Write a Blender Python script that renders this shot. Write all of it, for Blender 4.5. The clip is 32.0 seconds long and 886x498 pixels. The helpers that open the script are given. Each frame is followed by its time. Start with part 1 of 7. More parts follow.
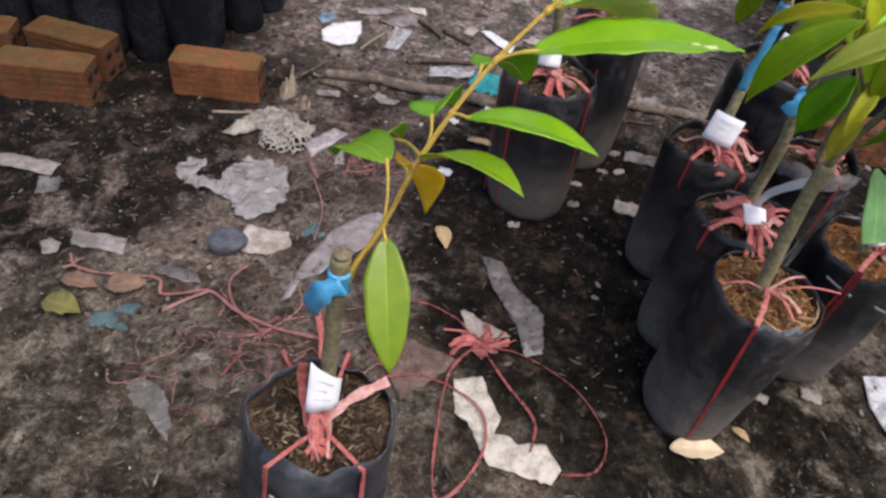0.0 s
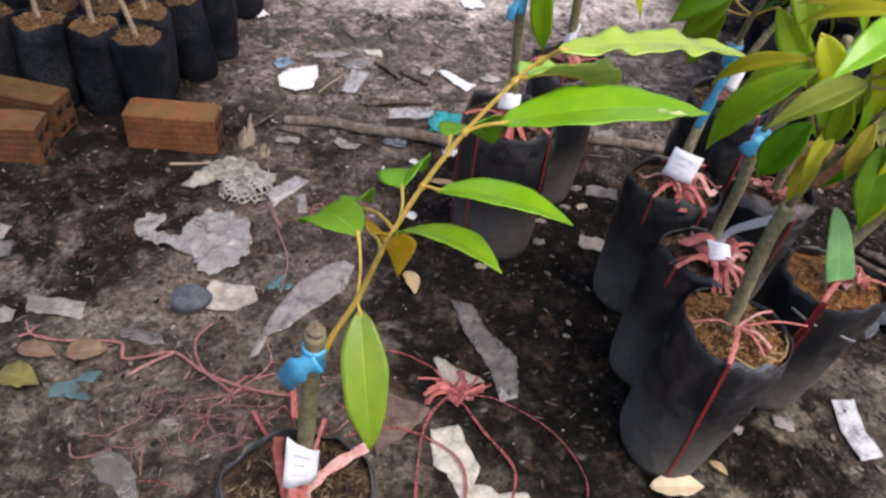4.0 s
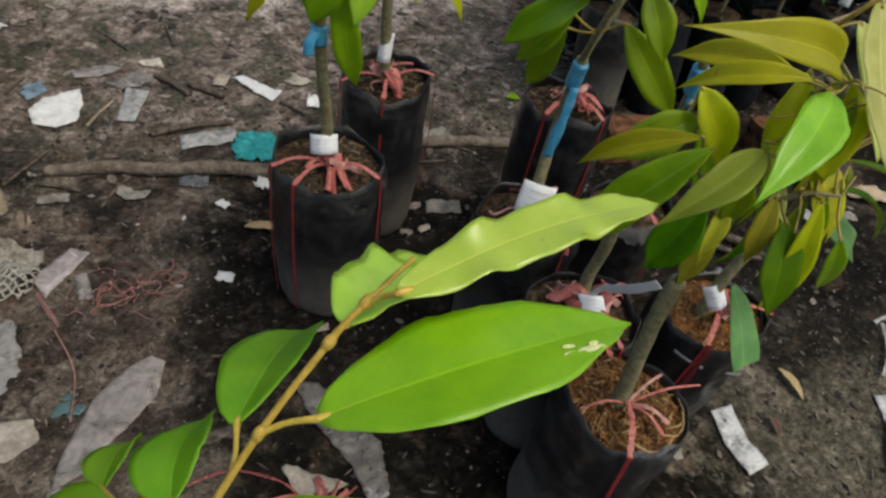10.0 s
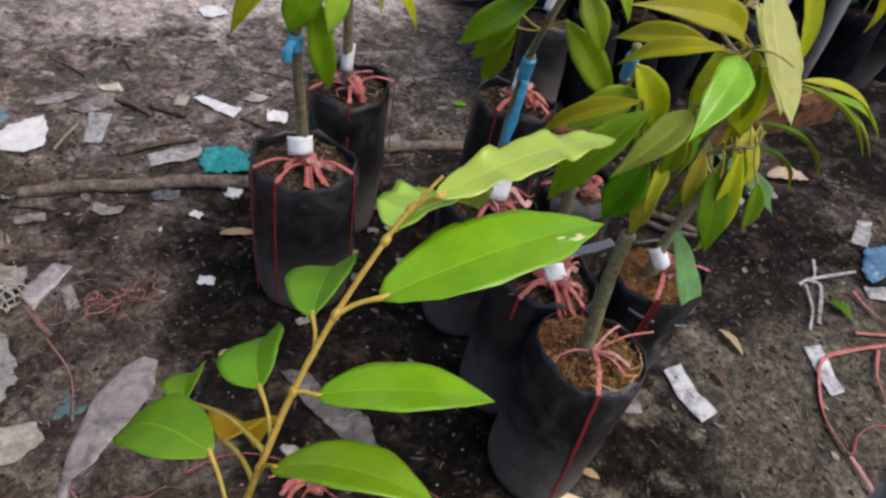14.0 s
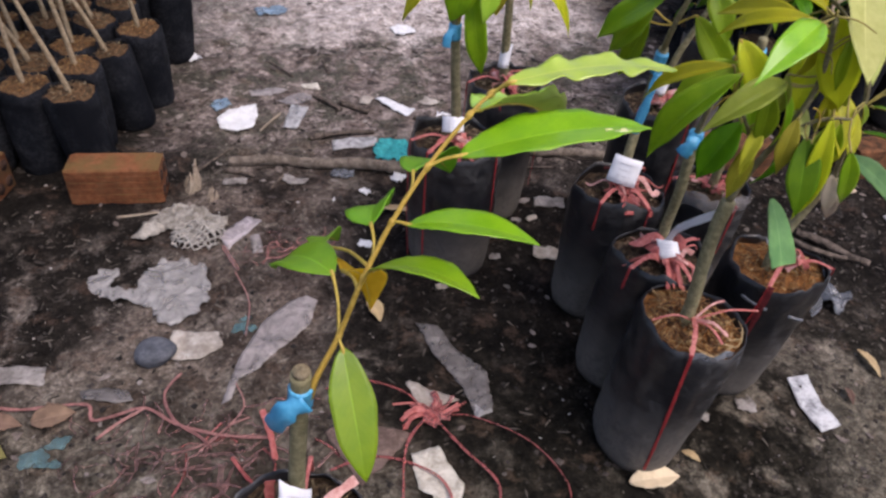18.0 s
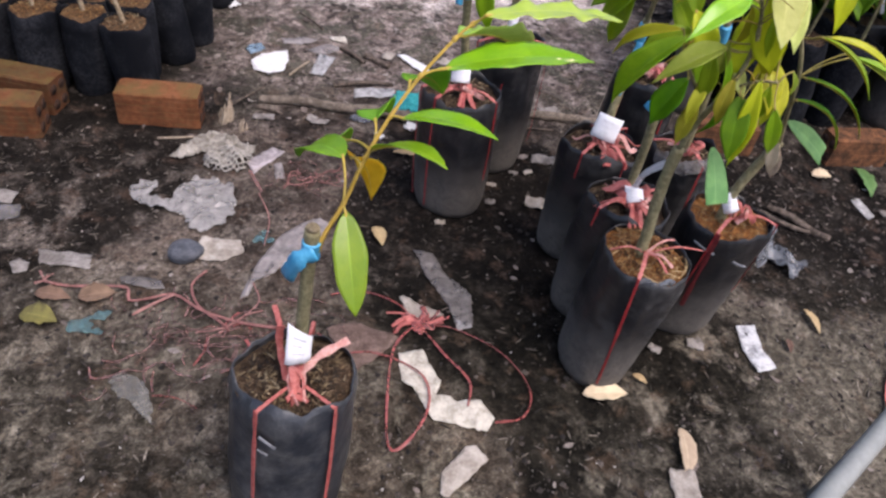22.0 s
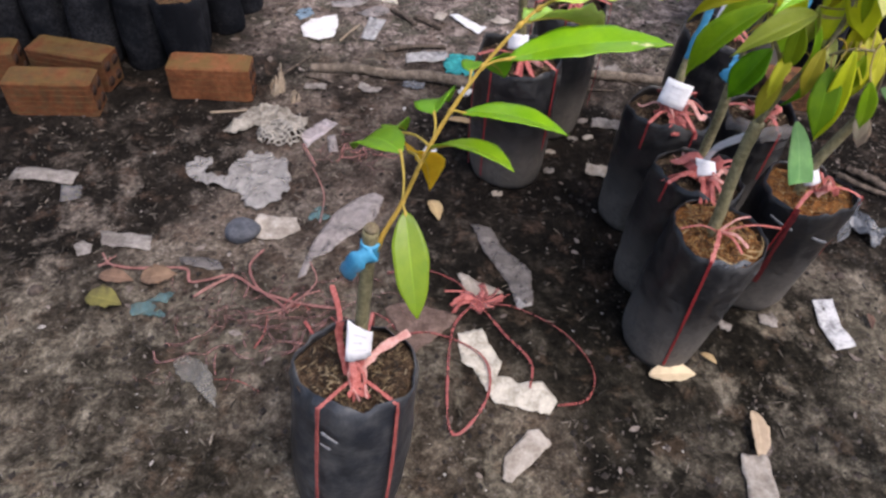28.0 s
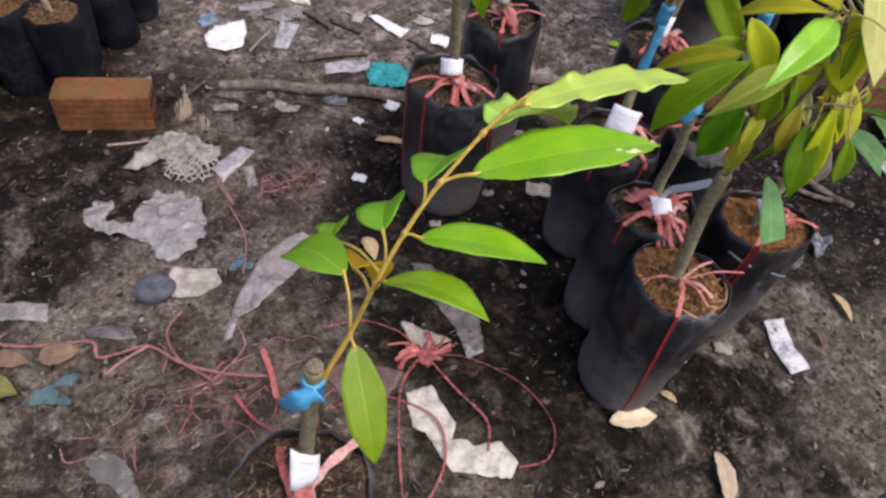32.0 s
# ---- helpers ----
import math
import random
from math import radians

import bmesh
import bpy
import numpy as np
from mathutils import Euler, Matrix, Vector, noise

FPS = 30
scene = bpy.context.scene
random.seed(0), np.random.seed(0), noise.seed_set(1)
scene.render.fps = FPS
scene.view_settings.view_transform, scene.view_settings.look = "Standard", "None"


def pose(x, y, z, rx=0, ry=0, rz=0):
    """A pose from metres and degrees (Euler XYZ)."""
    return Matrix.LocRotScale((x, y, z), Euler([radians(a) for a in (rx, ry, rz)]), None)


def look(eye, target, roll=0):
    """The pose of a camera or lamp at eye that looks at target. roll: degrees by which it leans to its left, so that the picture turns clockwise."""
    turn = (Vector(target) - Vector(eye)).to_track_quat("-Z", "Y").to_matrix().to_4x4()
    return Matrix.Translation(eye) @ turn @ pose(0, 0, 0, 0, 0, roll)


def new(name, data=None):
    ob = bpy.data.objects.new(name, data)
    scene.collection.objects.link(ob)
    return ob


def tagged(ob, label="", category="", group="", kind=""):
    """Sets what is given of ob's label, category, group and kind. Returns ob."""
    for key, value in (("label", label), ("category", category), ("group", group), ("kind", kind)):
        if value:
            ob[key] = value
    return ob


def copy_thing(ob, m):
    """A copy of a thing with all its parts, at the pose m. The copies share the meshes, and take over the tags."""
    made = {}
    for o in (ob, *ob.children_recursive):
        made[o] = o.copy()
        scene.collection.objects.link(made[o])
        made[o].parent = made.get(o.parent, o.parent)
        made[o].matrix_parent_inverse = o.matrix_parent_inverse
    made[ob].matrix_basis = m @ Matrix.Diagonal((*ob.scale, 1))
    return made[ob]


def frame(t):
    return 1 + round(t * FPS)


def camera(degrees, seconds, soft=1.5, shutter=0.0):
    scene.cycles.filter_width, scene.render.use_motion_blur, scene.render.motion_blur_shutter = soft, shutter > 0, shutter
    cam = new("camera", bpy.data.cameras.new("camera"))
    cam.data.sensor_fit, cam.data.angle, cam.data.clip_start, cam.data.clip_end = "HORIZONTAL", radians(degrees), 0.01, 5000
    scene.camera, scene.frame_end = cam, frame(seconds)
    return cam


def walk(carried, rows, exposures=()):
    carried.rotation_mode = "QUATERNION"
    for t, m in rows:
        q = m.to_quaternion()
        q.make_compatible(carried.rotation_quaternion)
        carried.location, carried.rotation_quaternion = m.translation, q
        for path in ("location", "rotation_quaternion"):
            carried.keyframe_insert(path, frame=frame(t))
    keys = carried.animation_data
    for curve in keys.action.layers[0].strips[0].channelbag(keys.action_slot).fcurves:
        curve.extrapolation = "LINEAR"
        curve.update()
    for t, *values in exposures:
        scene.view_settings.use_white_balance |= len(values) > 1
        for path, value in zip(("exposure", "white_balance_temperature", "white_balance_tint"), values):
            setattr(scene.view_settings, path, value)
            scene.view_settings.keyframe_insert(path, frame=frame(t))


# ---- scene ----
cam = camera(64.0, 32.0, soft=2.6)
METRES, EYE, TILT, LEAN, TURN = 1.33, 0.878, -45.1, -6.2, 0.0
ROWS = [
    (0.0, 0.0, 0.0, 0.0, 0.0, 0.0, -0.0),
    (0.5, 0.0048, -0.0128, -0.0238, 0.14, -1.25, -0.29),
    (1.0, 0.0074, -0.0184, -0.0375, -0.28, -1.76, -1.12),
    (1.5, 0.0042, -0.0211, -0.047, 0.09, -1.89, -0.75),
    (2.0, 0.0015, -0.0141, -0.0468, -0.11, -2.46, -0.64),
    (2.5, -0.01, 0.0086, -0.0432, -1.03, -5.16, 0.2),
    (3.0, -0.0092, 0.0121, -0.0238, -1.72, -3.19, 1.58),
    (3.5, -0.0076, 0.0035, 0.0031, -2.31, 0.29, 2.36),
    (5.5, -0.0016, 0.0464, 0.0816, -7.26, 2.68, 7.59),
    (6.0, 0.0014, 0.0582, 0.103, -10.54, 2.21, 11.06),
    (6.5, -0.0052, 0.0628, 0.1189, -15.79, 1.88, 14.36),
    (7.0, -0.0237, 0.0709, 0.1246, -19.48, 0.89, 16.26),
    (7.5, -0.0172, 0.0879, 0.1301, -19.26, -1.64, 15.54),
    (8.0, -0.0032, 0.1116, 0.1383, -17.11, -3.48, 14.01),
    (8.5, 0.0184, 0.1286, 0.1427, -16.95, -4.73, 14.12),
    (9.0, 0.0291, 0.1397, 0.1503, -16.11, -4.22, 13.07),
    (9.5, 0.034, 0.1449, 0.153, -15.58, -4.04, 11.94),
    (10.0, 0.0351, 0.1422, 0.1515, -15.88, -3.94, 11.59),
    (10.5, 0.0281, 0.1423, 0.1473, -15.56, -4.36, 11.09),
    (11.0, 0.0193, 0.1368, 0.1414, -16.04, -4.83, 11.07),
    (11.5, 0.0093, 0.1285, 0.1361, -15.97, -4.93, 11.83),
    (12.0, 0.0025, 0.1224, 0.1331, -16.42, -4.66, 12.27),
    (12.5, -0.0062, 0.1145, 0.1316, -17.5, -4.33, 13.13),
    (13.0, -0.0177, 0.1031, 0.1302, -19.24, -4.24, 14.14),
    (13.5, -0.0226, 0.0937, 0.1277, -21.52, -3.97, 15.35),
    (15.5, -0.0203, 0.0567, 0.1065, -14.83, -1.05, 13.57),
    (16.0, -0.0114, 0.0454, 0.0961, -12.86, -0.36, 13.22),
    (16.5, -0.0087, 0.0329, 0.0768, -10.38, 0.35, 11.19),
    (17.0, -0.0116, 0.0176, 0.0584, -8.3, 2.12, 9.64),
    (17.5, -0.0188, 0.0026, 0.0417, -7.07, 2.64, 9.48),
    (18.0, -0.0191, -0.0096, 0.0313, -6.8, 3.12, 9.14),
    (18.5, -0.0175, -0.0219, 0.0201, -7.01, 3.66, 9.22),
    (19.0, -0.0208, -0.0305, 0.0059, -7.24, 3.31, 7.84),
    (19.5, -0.0252, -0.0414, -0.0113, -6.86, 2.4, 6.87),
    (20.0, -0.024, -0.0612, -0.0275, -7.16, 2.54, 5.35),
    (20.5, -0.0136, -0.0911, -0.0332, -7.76, 2.83, 6.22),
    (21.0, -0.0162, -0.1197, -0.0362, -7.91, 2.38, 4.86),
    (21.5, -0.0203, -0.127, -0.0438, -7.17, 1.72, 4.3),
    (22.0, -0.018, -0.1314, -0.0395, -5.93, 1.54, 4.09),
    (22.5, -0.0151, -0.1367, -0.043, -4.99, 0.9, 4.5),
    (23.0, -0.0085, -0.1389, -0.0401, -4.73, 0.39, 4.97),
    (23.5, -0.0076, -0.1337, -0.0292, -3.63, -0.39, 5.01),
    (24.0, -0.0063, -0.1208, -0.0137, -2.92, -0.74, 4.83),
    (24.5, -0.0113, -0.1119, -0.0084, -2.92, -1.42, 4.5),
    (25.0, -0.0148, -0.1099, -0.0075, -2.66, -2.85, 4.74),
    (25.5, -0.0158, -0.115, -0.0099, -1.47, -3.08, 6.21),
    (27.5, -0.0207, -0.1089, -0.0049, -2.16, -1.88, 4.19),
    (28.0, -0.0214, -0.1052, -0.0029, -1.72, -2.17, 4.91),
    (28.5, -0.0195, -0.1034, -0.0014, -2.32, -2.06, 4.56),
    (29.0, -0.0164, -0.1011, 0.0032, -2.76, -2.88, 2.9),
    (29.5, -0.0158, -0.0925, 0.0162, -2.38, -3.11, 2.77),
    (30.0, -0.016, -0.0776, 0.0338, -2.11, -3.33, 3.05),
    (30.5, -0.0196, -0.0683, 0.0548, -4.18, -3.09, 4.29),
    (31.0, -0.0223, -0.0525, 0.0772, -6.17, -3.42, 5.75),
    (31.5, -0.0217, -0.0343, 0.0902, -7.55, -4.75, 7.63),
    (32.0, -0.0256, -0.0208, 0.0979, -8.14, -5.8, 7.91),
]
walk(cam, [(t, pose(0, 0, EYE, TILT, LEAN, TURN) @ pose(METRES * x, METRES * y, METRES * z, 90 + pitch, roll, yaw)) for t, x, y, z, yaw, pitch, roll in ROWS],
     exposures=[(0.0, 0.80, 6500, 15), (3.0, 0.90, 6500, 14), (7.0, 0.77, 6500, 10), (8.5, 0.49, 6750, 7), (9.5, 0.31, 7000, 2), (11.0, 0.16, 7000, 1), (12.0, 0.16, 6950, 2), (13.0, 0.36, 6700, 8), (13.5, 0.42, 6600, 10),
                (16.0, 0.58, 6450, 16), (19.0, 0.78, 6400, 19), (21.0, 0.96, 6400, 18), (23.0, 0.95, 6400, 17), (25.0, 0.90, 6500, 15), (28.0, 0.90, 6500, 15), (32.0, 0.84, 6400, 18)])

# ---- light: open shade under a bright overcast sky ----
world = bpy.data.worlds.new("overcast_sky")
scene.world = world
world.use_nodes = True
wn = world.node_tree.nodes
wl = world.node_tree.links
sky = wn.new("ShaderNodeTexSky")
sky.sky_type = "NISHITA"
sky.sun_disc = False
sky.sun_elevation = radians(62)
sky.sun_rotation = radians(140)
sky.air_density = 1.0
sky.dust_density = 4.0
wn["Background"].inputs["Strength"].default_value = 0.125
wl.new(sky.outputs["Color"], wn["Background"].inputs["Color"])
sun_data = bpy.data.lights.new("sun", "SUN")
sun_data.energy = 1.25
sun_data.angle = radians(40)
sun_data.color = (1.0, 0.95, 0.89)
sun = new("sun", sun_data)
sun.matrix_world = look((1.9, -1.1, 5.0), (0.2, 0.9, 0.0))


# ---- materials ----
class Mat:
    """A small builder of node materials."""

    def __init__(self, name, rough=0.6, metal=0.0, spec=0.5):
        self.m = bpy.data.materials.new(name)
        self.m.use_nodes = True
        self.n = self.m.node_tree.nodes
        self.l = self.m.node_tree.links
        self.b = self.n["Principled BSDF"]
        self.b.inputs["Roughness"].default_value = rough
        self.b.inputs["Metallic"].default_value = metal
        self.b.inputs["Specular IOR Level"].default_value = spec
        self.tc = self.n.new("ShaderNodeTexCoord")
        self.geo = self.n.new("ShaderNodeNewGeometry")
        self.pos = self.geo.outputs["Position"]
        self.obj = self.tc.outputs["Object"]

    def noise(self, scale, detail=4.0, rough=0.6, vec=None, distort=0.0):
        t = self.n.new("ShaderNodeTexNoise")
        t.inputs["Scale"].default_value = scale
        t.inputs["Detail"].default_value = detail
        t.inputs["Roughness"].default_value = rough
        t.inputs["Distortion"].default_value = distort
        self.l.new(vec or self.pos, t.inputs["Vector"])
        return t.outputs["Fac"]

    def ramp(self, fac, stops):
        r = self.n.new("ShaderNodeValToRGB")
        e = r.color_ramp.elements
        while len(e) < len(stops):
            e.new(0.5)
        for k, (p, c) in enumerate(stops):
            e[k].position = p
            e[k].color = (*c, 1.0) if len(c) == 3 else c
        self.l.new(fac, r.inputs["Fac"])
        return r.outputs["Color"]

    def span(self, fac, a, b, lo=0.0, hi=1.0):
        r = self.n.new("ShaderNodeMapRange")
        r.interpolation_type = "SMOOTHSTEP"
        for key, v in (("From Min", a), ("From Max", b), ("To Min", lo), ("To Max", hi)):
            r.inputs[key].default_value = v
        self.l.new(fac, r.inputs["Value"])
        return r.outputs["Result"]

    def math(self, op, a, b=None):
        q = self.n.new("ShaderNodeMath")
        q.operation = op
        for k, v in enumerate((a, b)):
            if v is None:
                continue
            if isinstance(v, (int, float)):
                q.inputs[k].default_value = v
            else:
                self.l.new(v, q.inputs[k])
        return q.outputs[0]

    def mix(self, fac, a, b, blend="MIX"):
        q = self.n.new("ShaderNodeMix")
        q.data_type = "RGBA"
        q.blend_type = blend
        for k, v in ((0, fac), (6, a), (7, b)):
            if isinstance(v, (int, float)):
                q.inputs[k].default_value = v
            elif isinstance(v, tuple):
                q.inputs[k].default_value = (*v, 1.0)
            else:
                self.l.new(v, q.inputs[k])
        return q.outputs[2]

    def near(self, point, r0, r1):
        """1 within r0 of a point of the plan, 0 past r1."""
        d = self.n.new("ShaderNodeVectorMath")
        d.operation = "DISTANCE"
        d.inputs[1].default_value = point
        self.l.new(self.pos, d.inputs[0])
        return self.span(d.outputs["Value"], r0, r1, 1.0, 0.0)

    def rnd(self):
        return self.n.new("ShaderNodeObjectInfo").outputs["Random"]

    def island(self):
        return self.geo.outputs["Random Per Island"]

    def colour(self, c):
        if isinstance(c, tuple):
            self.b.inputs["Base Color"].default_value = (*c, 1.0)
        else:
            self.l.new(c, self.b.inputs["Base Color"])
        return self

    def gloss(self, fac):
        self.l.new(fac, self.b.inputs["Roughness"])
        return self

    def bump(self, height, strength=0.4, dist=0.002):
        q = self.n.new("ShaderNodeBump")
        q.inputs["Strength"].default_value = strength
        q.inputs["Distance"].default_value = dist
        self.l.new(height, q.inputs["Height"])
        self.l.new(q.outputs["Normal"], self.b.inputs["Normal"])
        return self


def soil_material():
    m = Mat("bare_soil", 0.95, spec=0.04)
    big = m.noise(3.1, 5, 0.6)
    mid = m.noise(14, 6, 0.68, distort=0.2)
    fine = m.noise(70, 5, 0.7)
    grit = m.noise(260, 3, 0.6)
    mid = m.math("ADD", m.math("MULTIPLY", mid, 0.5), m.math("MULTIPLY", m.noise(36, 5, 0.66, distort=0.5), 0.5))
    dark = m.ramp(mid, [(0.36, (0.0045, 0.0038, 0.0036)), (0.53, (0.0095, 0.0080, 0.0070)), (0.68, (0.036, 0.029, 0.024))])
    brown = m.ramp(mid, [(0.35, (0.020, 0.0142, 0.0125)), (0.48, (0.080, 0.060, 0.049)), (0.62, (0.200, 0.160, 0.134))])
    grey = m.ramp(mid, [(0.36, (0.014, 0.0118, 0.0105)), (0.50, (0.064, 0.053, 0.045)), (0.62, (0.22, 0.185, 0.155))])
    crust = m.span(m.noise(9.0, 7, 0.7, distort=0.6), 0.52, 0.60)
    tan = m.ramp(fine, [(0.32, (0.045, 0.035, 0.029)), (0.50, (0.130, 0.110, 0.091)), (0.68, (0.26, 0.225, 0.190))])
    jitter = m.math("MULTIPLY", m.math("SUBTRACT", big, 0.5), 1.5)
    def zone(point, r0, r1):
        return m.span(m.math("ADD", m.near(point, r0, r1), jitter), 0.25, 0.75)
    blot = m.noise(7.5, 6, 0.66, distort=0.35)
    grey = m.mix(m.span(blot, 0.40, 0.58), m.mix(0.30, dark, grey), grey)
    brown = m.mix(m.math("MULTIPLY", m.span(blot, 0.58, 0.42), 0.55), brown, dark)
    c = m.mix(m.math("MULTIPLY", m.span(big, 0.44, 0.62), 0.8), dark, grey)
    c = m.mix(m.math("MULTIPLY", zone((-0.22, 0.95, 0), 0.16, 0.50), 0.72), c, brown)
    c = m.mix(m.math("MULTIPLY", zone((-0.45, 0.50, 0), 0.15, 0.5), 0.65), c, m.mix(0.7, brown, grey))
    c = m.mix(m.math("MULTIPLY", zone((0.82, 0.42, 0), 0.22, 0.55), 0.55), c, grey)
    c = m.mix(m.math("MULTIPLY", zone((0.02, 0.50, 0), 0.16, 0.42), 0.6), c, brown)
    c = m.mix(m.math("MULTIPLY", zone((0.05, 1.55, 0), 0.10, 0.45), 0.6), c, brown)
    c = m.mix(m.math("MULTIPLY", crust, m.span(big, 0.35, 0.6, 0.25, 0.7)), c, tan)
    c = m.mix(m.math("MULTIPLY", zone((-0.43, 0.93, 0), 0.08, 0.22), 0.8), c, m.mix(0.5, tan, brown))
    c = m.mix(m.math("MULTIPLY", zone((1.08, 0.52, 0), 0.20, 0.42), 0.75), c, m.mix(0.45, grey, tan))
    # dark soil by bags, bricks and beds, with the plants' shade painted into it
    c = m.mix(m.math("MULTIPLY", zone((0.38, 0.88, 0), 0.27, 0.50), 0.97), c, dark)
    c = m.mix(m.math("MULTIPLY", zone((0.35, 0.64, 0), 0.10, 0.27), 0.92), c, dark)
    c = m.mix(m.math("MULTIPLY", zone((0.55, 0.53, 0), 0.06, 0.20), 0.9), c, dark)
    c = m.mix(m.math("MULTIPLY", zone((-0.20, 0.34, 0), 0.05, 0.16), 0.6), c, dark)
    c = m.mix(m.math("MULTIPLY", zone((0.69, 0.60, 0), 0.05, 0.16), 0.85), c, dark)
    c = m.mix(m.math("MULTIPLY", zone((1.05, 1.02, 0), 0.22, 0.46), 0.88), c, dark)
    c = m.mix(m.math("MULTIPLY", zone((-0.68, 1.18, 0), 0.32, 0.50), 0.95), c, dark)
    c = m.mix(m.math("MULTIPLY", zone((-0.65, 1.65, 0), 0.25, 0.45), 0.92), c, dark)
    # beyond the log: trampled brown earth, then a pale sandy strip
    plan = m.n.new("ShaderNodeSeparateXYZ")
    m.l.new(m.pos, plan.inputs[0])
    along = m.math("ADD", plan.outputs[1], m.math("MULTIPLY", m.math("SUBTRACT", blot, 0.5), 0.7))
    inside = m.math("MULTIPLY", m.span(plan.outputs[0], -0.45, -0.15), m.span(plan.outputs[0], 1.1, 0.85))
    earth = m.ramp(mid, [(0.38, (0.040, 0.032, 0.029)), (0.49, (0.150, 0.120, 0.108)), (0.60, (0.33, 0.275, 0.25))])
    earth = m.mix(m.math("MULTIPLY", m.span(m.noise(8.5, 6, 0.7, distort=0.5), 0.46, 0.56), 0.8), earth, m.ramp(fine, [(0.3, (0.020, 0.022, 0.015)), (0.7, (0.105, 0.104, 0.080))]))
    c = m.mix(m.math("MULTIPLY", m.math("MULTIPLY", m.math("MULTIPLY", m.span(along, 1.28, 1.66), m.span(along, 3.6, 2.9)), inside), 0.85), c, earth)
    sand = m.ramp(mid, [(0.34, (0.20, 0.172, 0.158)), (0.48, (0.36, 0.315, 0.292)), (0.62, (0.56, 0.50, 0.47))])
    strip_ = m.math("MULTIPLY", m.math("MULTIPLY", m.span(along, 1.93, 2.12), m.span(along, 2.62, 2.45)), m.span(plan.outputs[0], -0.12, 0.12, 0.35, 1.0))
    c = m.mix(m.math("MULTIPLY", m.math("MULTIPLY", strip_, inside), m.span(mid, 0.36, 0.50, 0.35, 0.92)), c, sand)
    # pale dried crusts and brown stains of a hand's size
    patch = m.noise(10.5, 6, 0.68, distort=0.25)
    pale = m.ramp(fine, [(0.3, (0.060, 0.048, 0.040)), (0.5, (0.15, 0.125, 0.105)), (0.7, (0.25, 0.215, 0.185))])
    wide = m.math("MAXIMUM", m.near((-0.35, 0.60, 0), 0.3, 0.75), m.near((0.85, 0.35, 0), 0.25, 0.6))
    c = m.mix(m.math("MULTIPLY", m.math("MULTIPLY", m.span(patch, 0.50, 0.64), wide), 0.85), c, pale)
    stain = m.noise(17, 6, 0.68, distort=0.3)
    c = m.mix(m.math("MULTIPLY", m.span(stain, 0.54, 0.64), 0.5), c, m.mix(0.6, c, (0.115, 0.075, 0.055)))
    c = m.mix(m.span(fine, 0.60, 0.78), c, m.mix(0.45, c, (0.22, 0.18, 0.155)))
    c = m.mix(m.math("MULTIPLY", m.span(grit, 0.68, 0.76), 0.4), c, m.mix(0.5, c, (0.32, 0.29, 0.26)))
    c = m.mix(1.0, c, m.math("MULTIPLY", m.span(m.noise(105, 6, 0.75), 0.32, 0.68, 0.50, 1.45), m.span(m.noise(340, 3, 0.7), 0.3, 0.7, 0.68, 1.32)), "MULTIPLY")
    # the trodden earth nearest the bags dries to an olive tone
    c = m.mix(m.math("MULTIPLY", m.span(plan.outputs[1], 0.95, 0.55), 0.7), c, m.mix(1.0, c, (0.97, 1.035, 0.91), "MULTIPLY"))
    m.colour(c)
    m.gloss(m.span(big, 0.3, 0.7, 0.75, 0.98))
    m.bump(m.math("ADD", m.math("MULTIPLY", fine, 0.8), m.math("MULTIPLY", grit, 0.25)), 0.55, 0.006)
    return m.m


